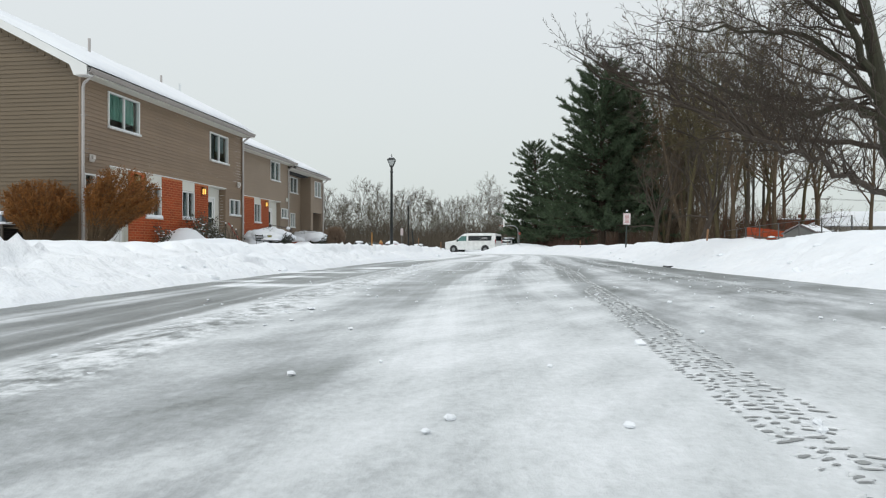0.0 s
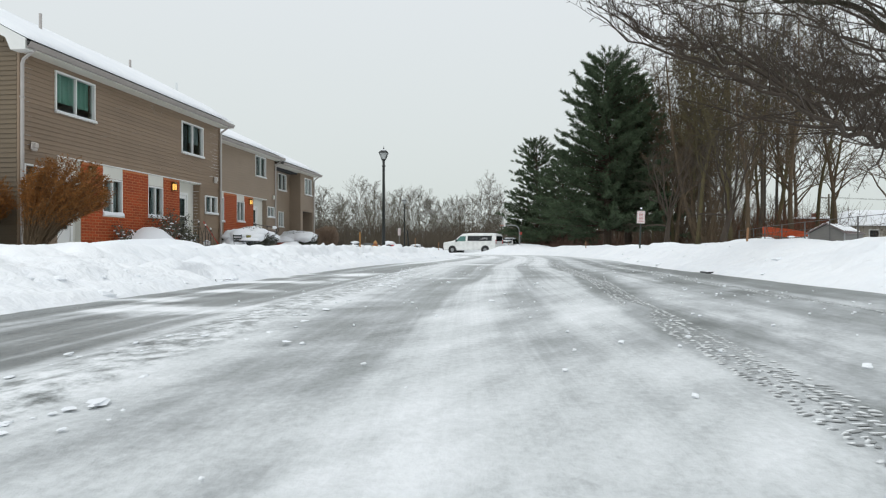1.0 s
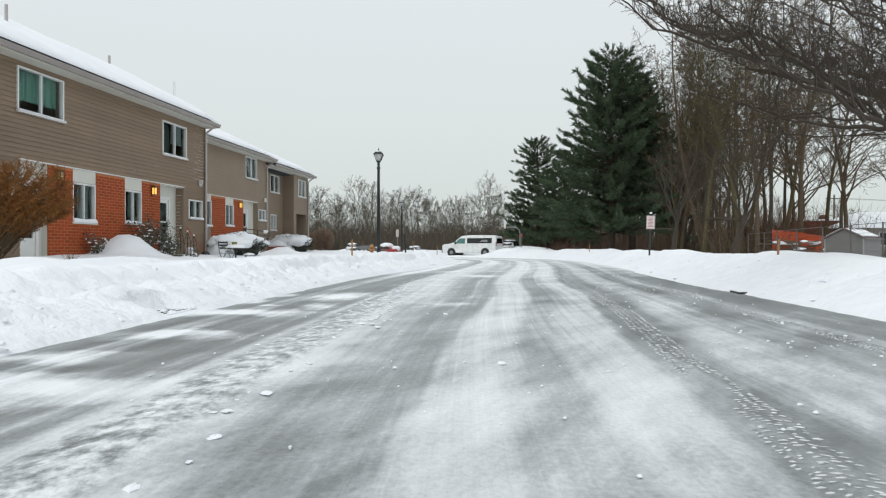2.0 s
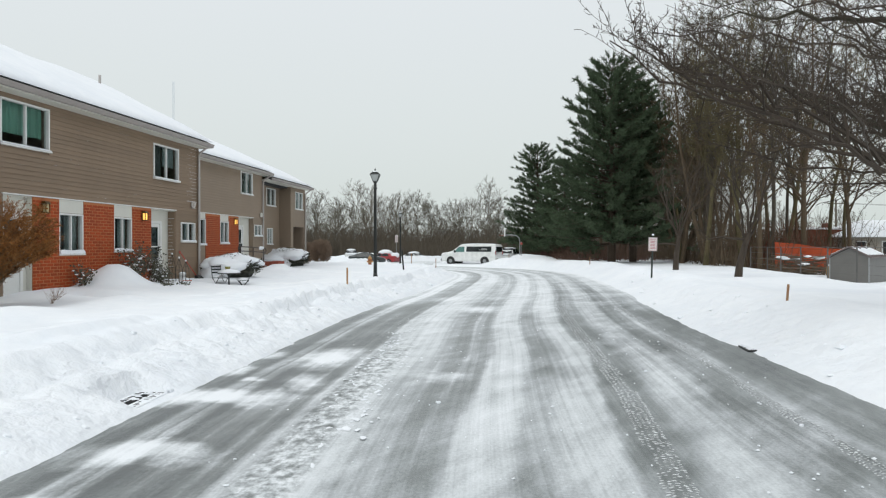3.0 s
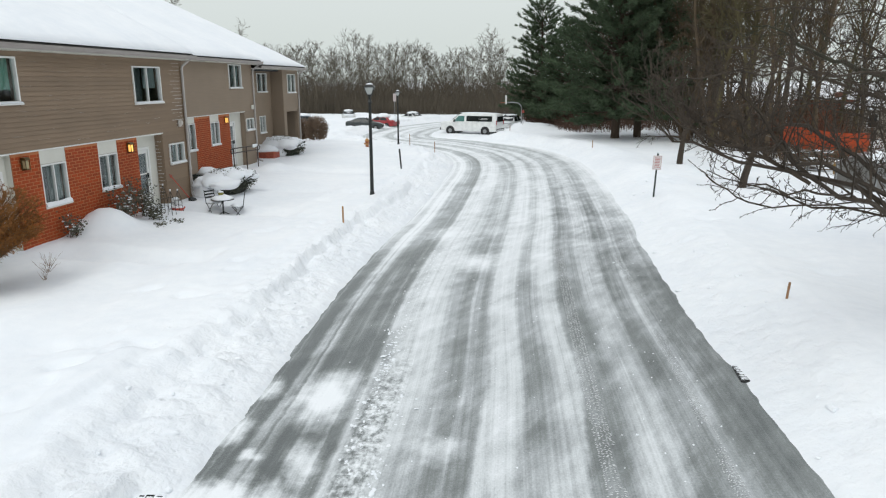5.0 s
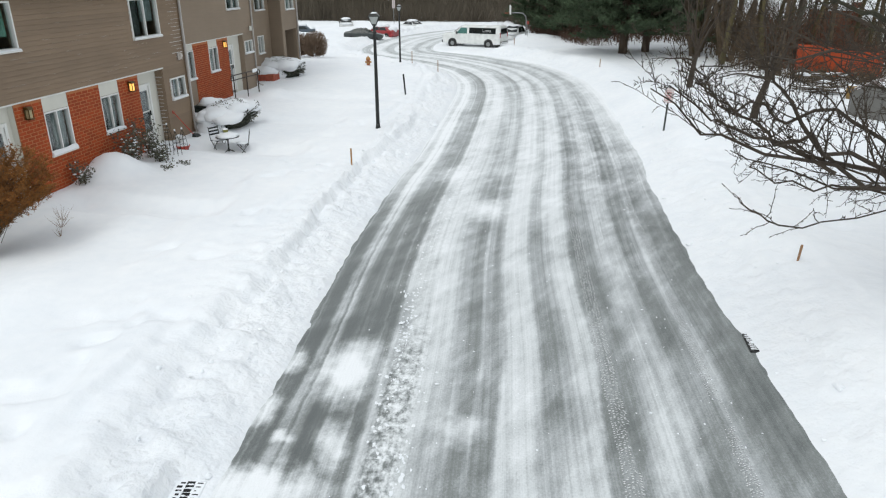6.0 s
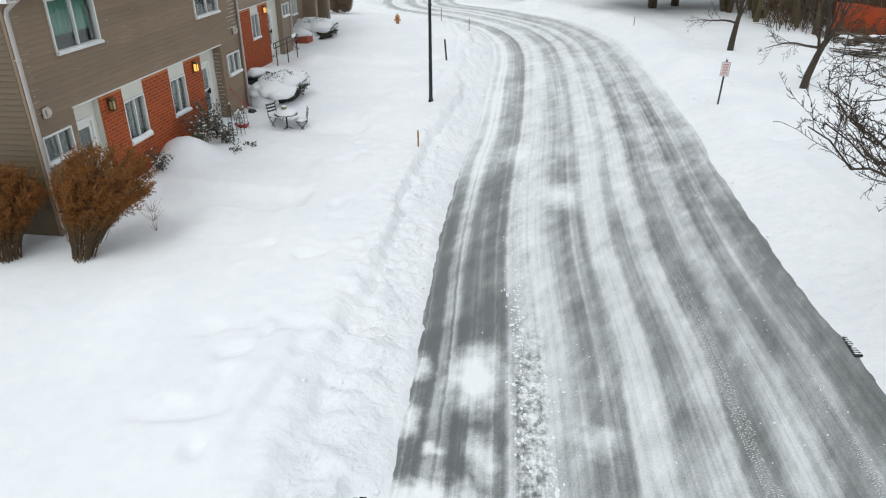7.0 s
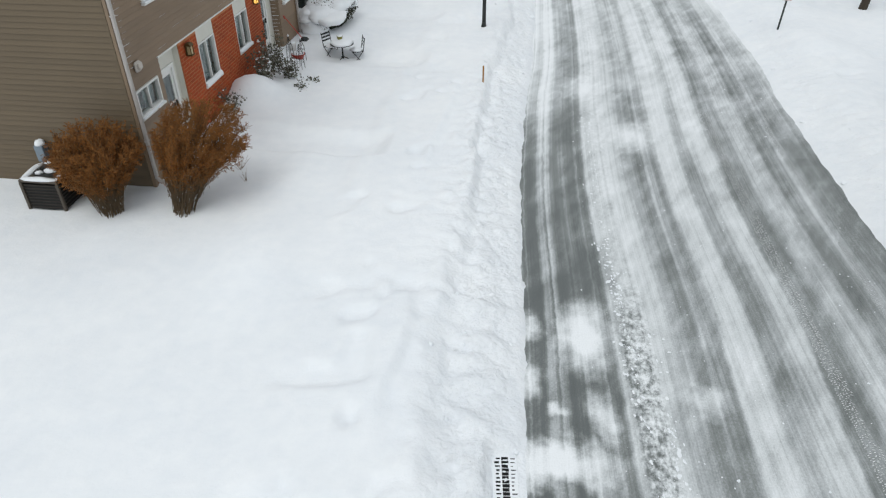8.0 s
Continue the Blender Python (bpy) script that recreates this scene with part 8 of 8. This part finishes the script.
def lumpy_band():
    """Broken snow thrown between the wheel lanes."""
    rg = random.Random(14)
    g = Geo()
    for i in range(900):
        y = rg.uniform(0.8, 24) if i % 2 else rg.uniform(9.5, 17.5)
        if noise.noise((y * 0.55, 3.0, 0)) < -0.18 and rg.random() < 0.8:
            continue
        x = line_x(BAND, y) + 0.10 + rg.gauss(0, 0.15)
        s = rg.uniform(0.006, 0.024) * (1.5 if rg.random() < 0.05 else 1) * (0.5 + 0.5 * min(1, y / 8))
        g.lump((x, y, 0.022), (s * rg.uniform(0.7, 1.6), s * rg.uniform(0.8, 2.4), s * 0.24), 1.1, 4, 7, rg)
    solid("snow_crumbs", g, SNOW_CAP, "broken lumps of snow lying along the road", "snow", kind="stuff")
    g = Geo()
    for i in range(420):
        y = rg.uniform(1.2, 26)
        x = ROAD_LINE[np.argmin(np.abs(ROAD_LINE[:200, 1] - y)), 0] + rg.uniform(-2.6, 3.2)
        s = rg.uniform(0.004, 0.011) * (1.8 if rg.random() < 0.05 else 1)
        g.lump((x, y, 0.008), (s * rg.uniform(0.9, 1.8), s * rg.uniform(0.9, 1.8), s * 0.8), 0.6, 4, 6, rg)
    solid("snow_pellets", g, SNOW_CAP, "small snow pellets scattered over the road", "snow", kind="stuff")


lumpy_band()


TREAD = plain("dark_pressed_ice", (0.27, 0.28, 0.28), 0.5, var=0.3, scale=6, grain=50, bump=0.3)


def tyre_track(pts, y0, y1, seed, wide):
    """Tread prints: thin dark flakes stand for dents down to dark ice, depth put into colour, each with a low ridge of
    pressed snow.
    """
    rg = random.Random(seed)
    dents, ridges = Geo(), Geo()
    y = y0
    while y < y1:
        x = line_x(pts, y)
        slope = (line_x(pts, y + 0.2) - line_x(pts, y - 0.2)) / 0.4
        for k, o in enumerate((-0.86, -0.42, 0.0, 0.42, 0.86)):
            if noise.noise((y * 0.7, o * 0.5, seed)) < -0.34 or rg.random() < 0.10:
                continue
            m = pose(x + o * wide + rg.gauss(0, 0.006), y + (0.026 if k % 2 else 0) + rg.gauss(0, 0.007), 0.0, 0, 0, -math.degrees(math.atan(slope)) + (25 if k < 2 else -25 if k > 2 else 0) + rg.gauss(0, 10))
            p = m.translation
            a, b = wide * 0.17 * rg.uniform(0.5, 1.3), 0.0085 * rg.uniform(0.5, 1.3)
            n = len(dents.v)
            dents.lump((0, 0, 0), (a, b, 0.0018), 0.9, 2, 6, rg)
            dents.v[n:] = [tuple(m @ Vector((q[0], q[1], q[2] + 0.0028))) for q in dents.v[n:]]
            n = len(ridges.v)
            ridges.lump((0, b * 1.9, 0), (a * 1.15, b * 0.9, 0.0042 * rg.uniform(0.4, 1.3)), 0.8, 3, 5, rg)
            ridges.v[n:] = [tuple(m @ Vector((q[0], q[1], q[2] + 0.001))) for q in ridges.v[n:]]
        y += 0.046
    t = thing("tyre_track", "tyre tread print pressed in packed road snow", "tyre track", "tyre tracks", m=pose(0, 0, 0))
    part("tread_print", dents, TREAD, t, "thin dark flakes in place of tread dents")["kind"] = "stuff"
    part("pressed_rim", ridges, SLUSH, t, "low ridges of pressed snow", True)["kind"] = "stuff"


tyre_track(TRACK_1, 0.8, 24, 5, 0.11)
tyre_track(TRACK_2, 6.0, 23, 6, 0.075)


def bank_clods():
    """Clods rolled down from the ploughed banks."""
    rg = random.Random(15)
    g = Geo()
    i = 0
    while i < 260:
        y = rg.uniform(3.5, 34)
        c = ROAD_LINE[np.argmin(np.abs(ROAD_LINE[:200, 1] - y)), 0]
        left = rg.random() < 0.78
        o = abs(rg.gauss(0, 0.85)) + 0.05
        x = c - ROAD_HALF - o if left else c + ROAD_HALF + o
        s = rg.uniform(0.012, 0.042) * (1.8 if rg.random() < 0.10 else 1)
        g.lump((x, y, ground_z_fast(x, y) - s * 0.10), (s * rg.uniform(0.9, 1.7), s * rg.uniform(0.9, 1.7), s * 0.7), 0.7, 4, 6, rg)
        i += 1
    solid("snow_clods", g, SNOW_CAP, "clods of ploughed snow along the banks", "snow", kind="stuff")


def ground_z_fast(x, y):
    i, j = np.searchsorted(gx, x) - 1, np.searchsorted(gy, y) - 1
    return float(GZ[j:j + 2, i:i + 2].mean())


bank_clods()


# ---- brickwork, piece by piece ----
def lay_bricks():
    course, length, gap = 0.084, 0.235, 0.017
    shared, left = {}, 300
    for parent, u0, u1, z0, z1, x, holes, singly in PIECES:
        part("mortar", wall_mesh(u0, u1, z0, z1, x + 0.001, x + 0.018, [(a, b, c, d) for a, b, c, d in holes]), MORTAR, parent)
        joined, rg = Geo(), random.Random(int(u0 * 100))
        for i in range(int((z1 - z0) / course)):
            z = z0 + i * course
            for a, b in cut(u0, u1, z, z + course, holes):
                u = a - (length + gap) / 2 * ((i % 2) == 1)
                while u < b - 0.02:
                    p, q = max(u, a) + gap / 2, min(u + length, b) - gap / 2
                    u += length + gap
                    if q - p < 0.025:
                        continue
                    if singly and left > 0 and z > 0.45:
                        key = round(q - p, 3)
                        if key not in shared:
                            shared[key] = Geo().rbox(0.0, 0.020, 0, q - p, 0, course - gap, 0.003).mesh("brick", BRICK)
                        part("brick", shared[key], None, parent, m=pose(x + 0.003 + rg.uniform(0, 0.004), p, z + gap / 2))
                        left -= 1
                    else:
                        k = rg.uniform(0.003, 0.007)
                        joined.rbox(x + k, x + k + 0.020, p, q, z + gap / 2, z + course - gap / 2, 0.003)
        if joined.v:
            ob = part("brickwork", joined, BRICK_JOINED, parent)
            ob["kind"] = "stuff"


def joined_brick():
    m, nt, b = shader("red_brick_joined")
    r = nt.nodes.new("ShaderNodeNewGeometry").outputs["Random Per Island"]
    f = noise_node(nt, 60, 3)
    c = mix_node(nt, math_node(nt, "MULTIPLY", r, 0.55), (0.36, 0.054, 0.007), (0.17, 0.024, 0.004))
    c = mix_node(nt, math_node(nt, "MULTIPLY", f, 0.35), c, (0.24, 0.040, 0.014))
    nt.links.new(c, b.inputs["Base Color"])
    b.inputs["Roughness"].default_value = 0.85
    bump_node(nt, f, 0.5, 0.003, b)
    return m


BRICK_JOINED = joined_brick()
lay_bricks()
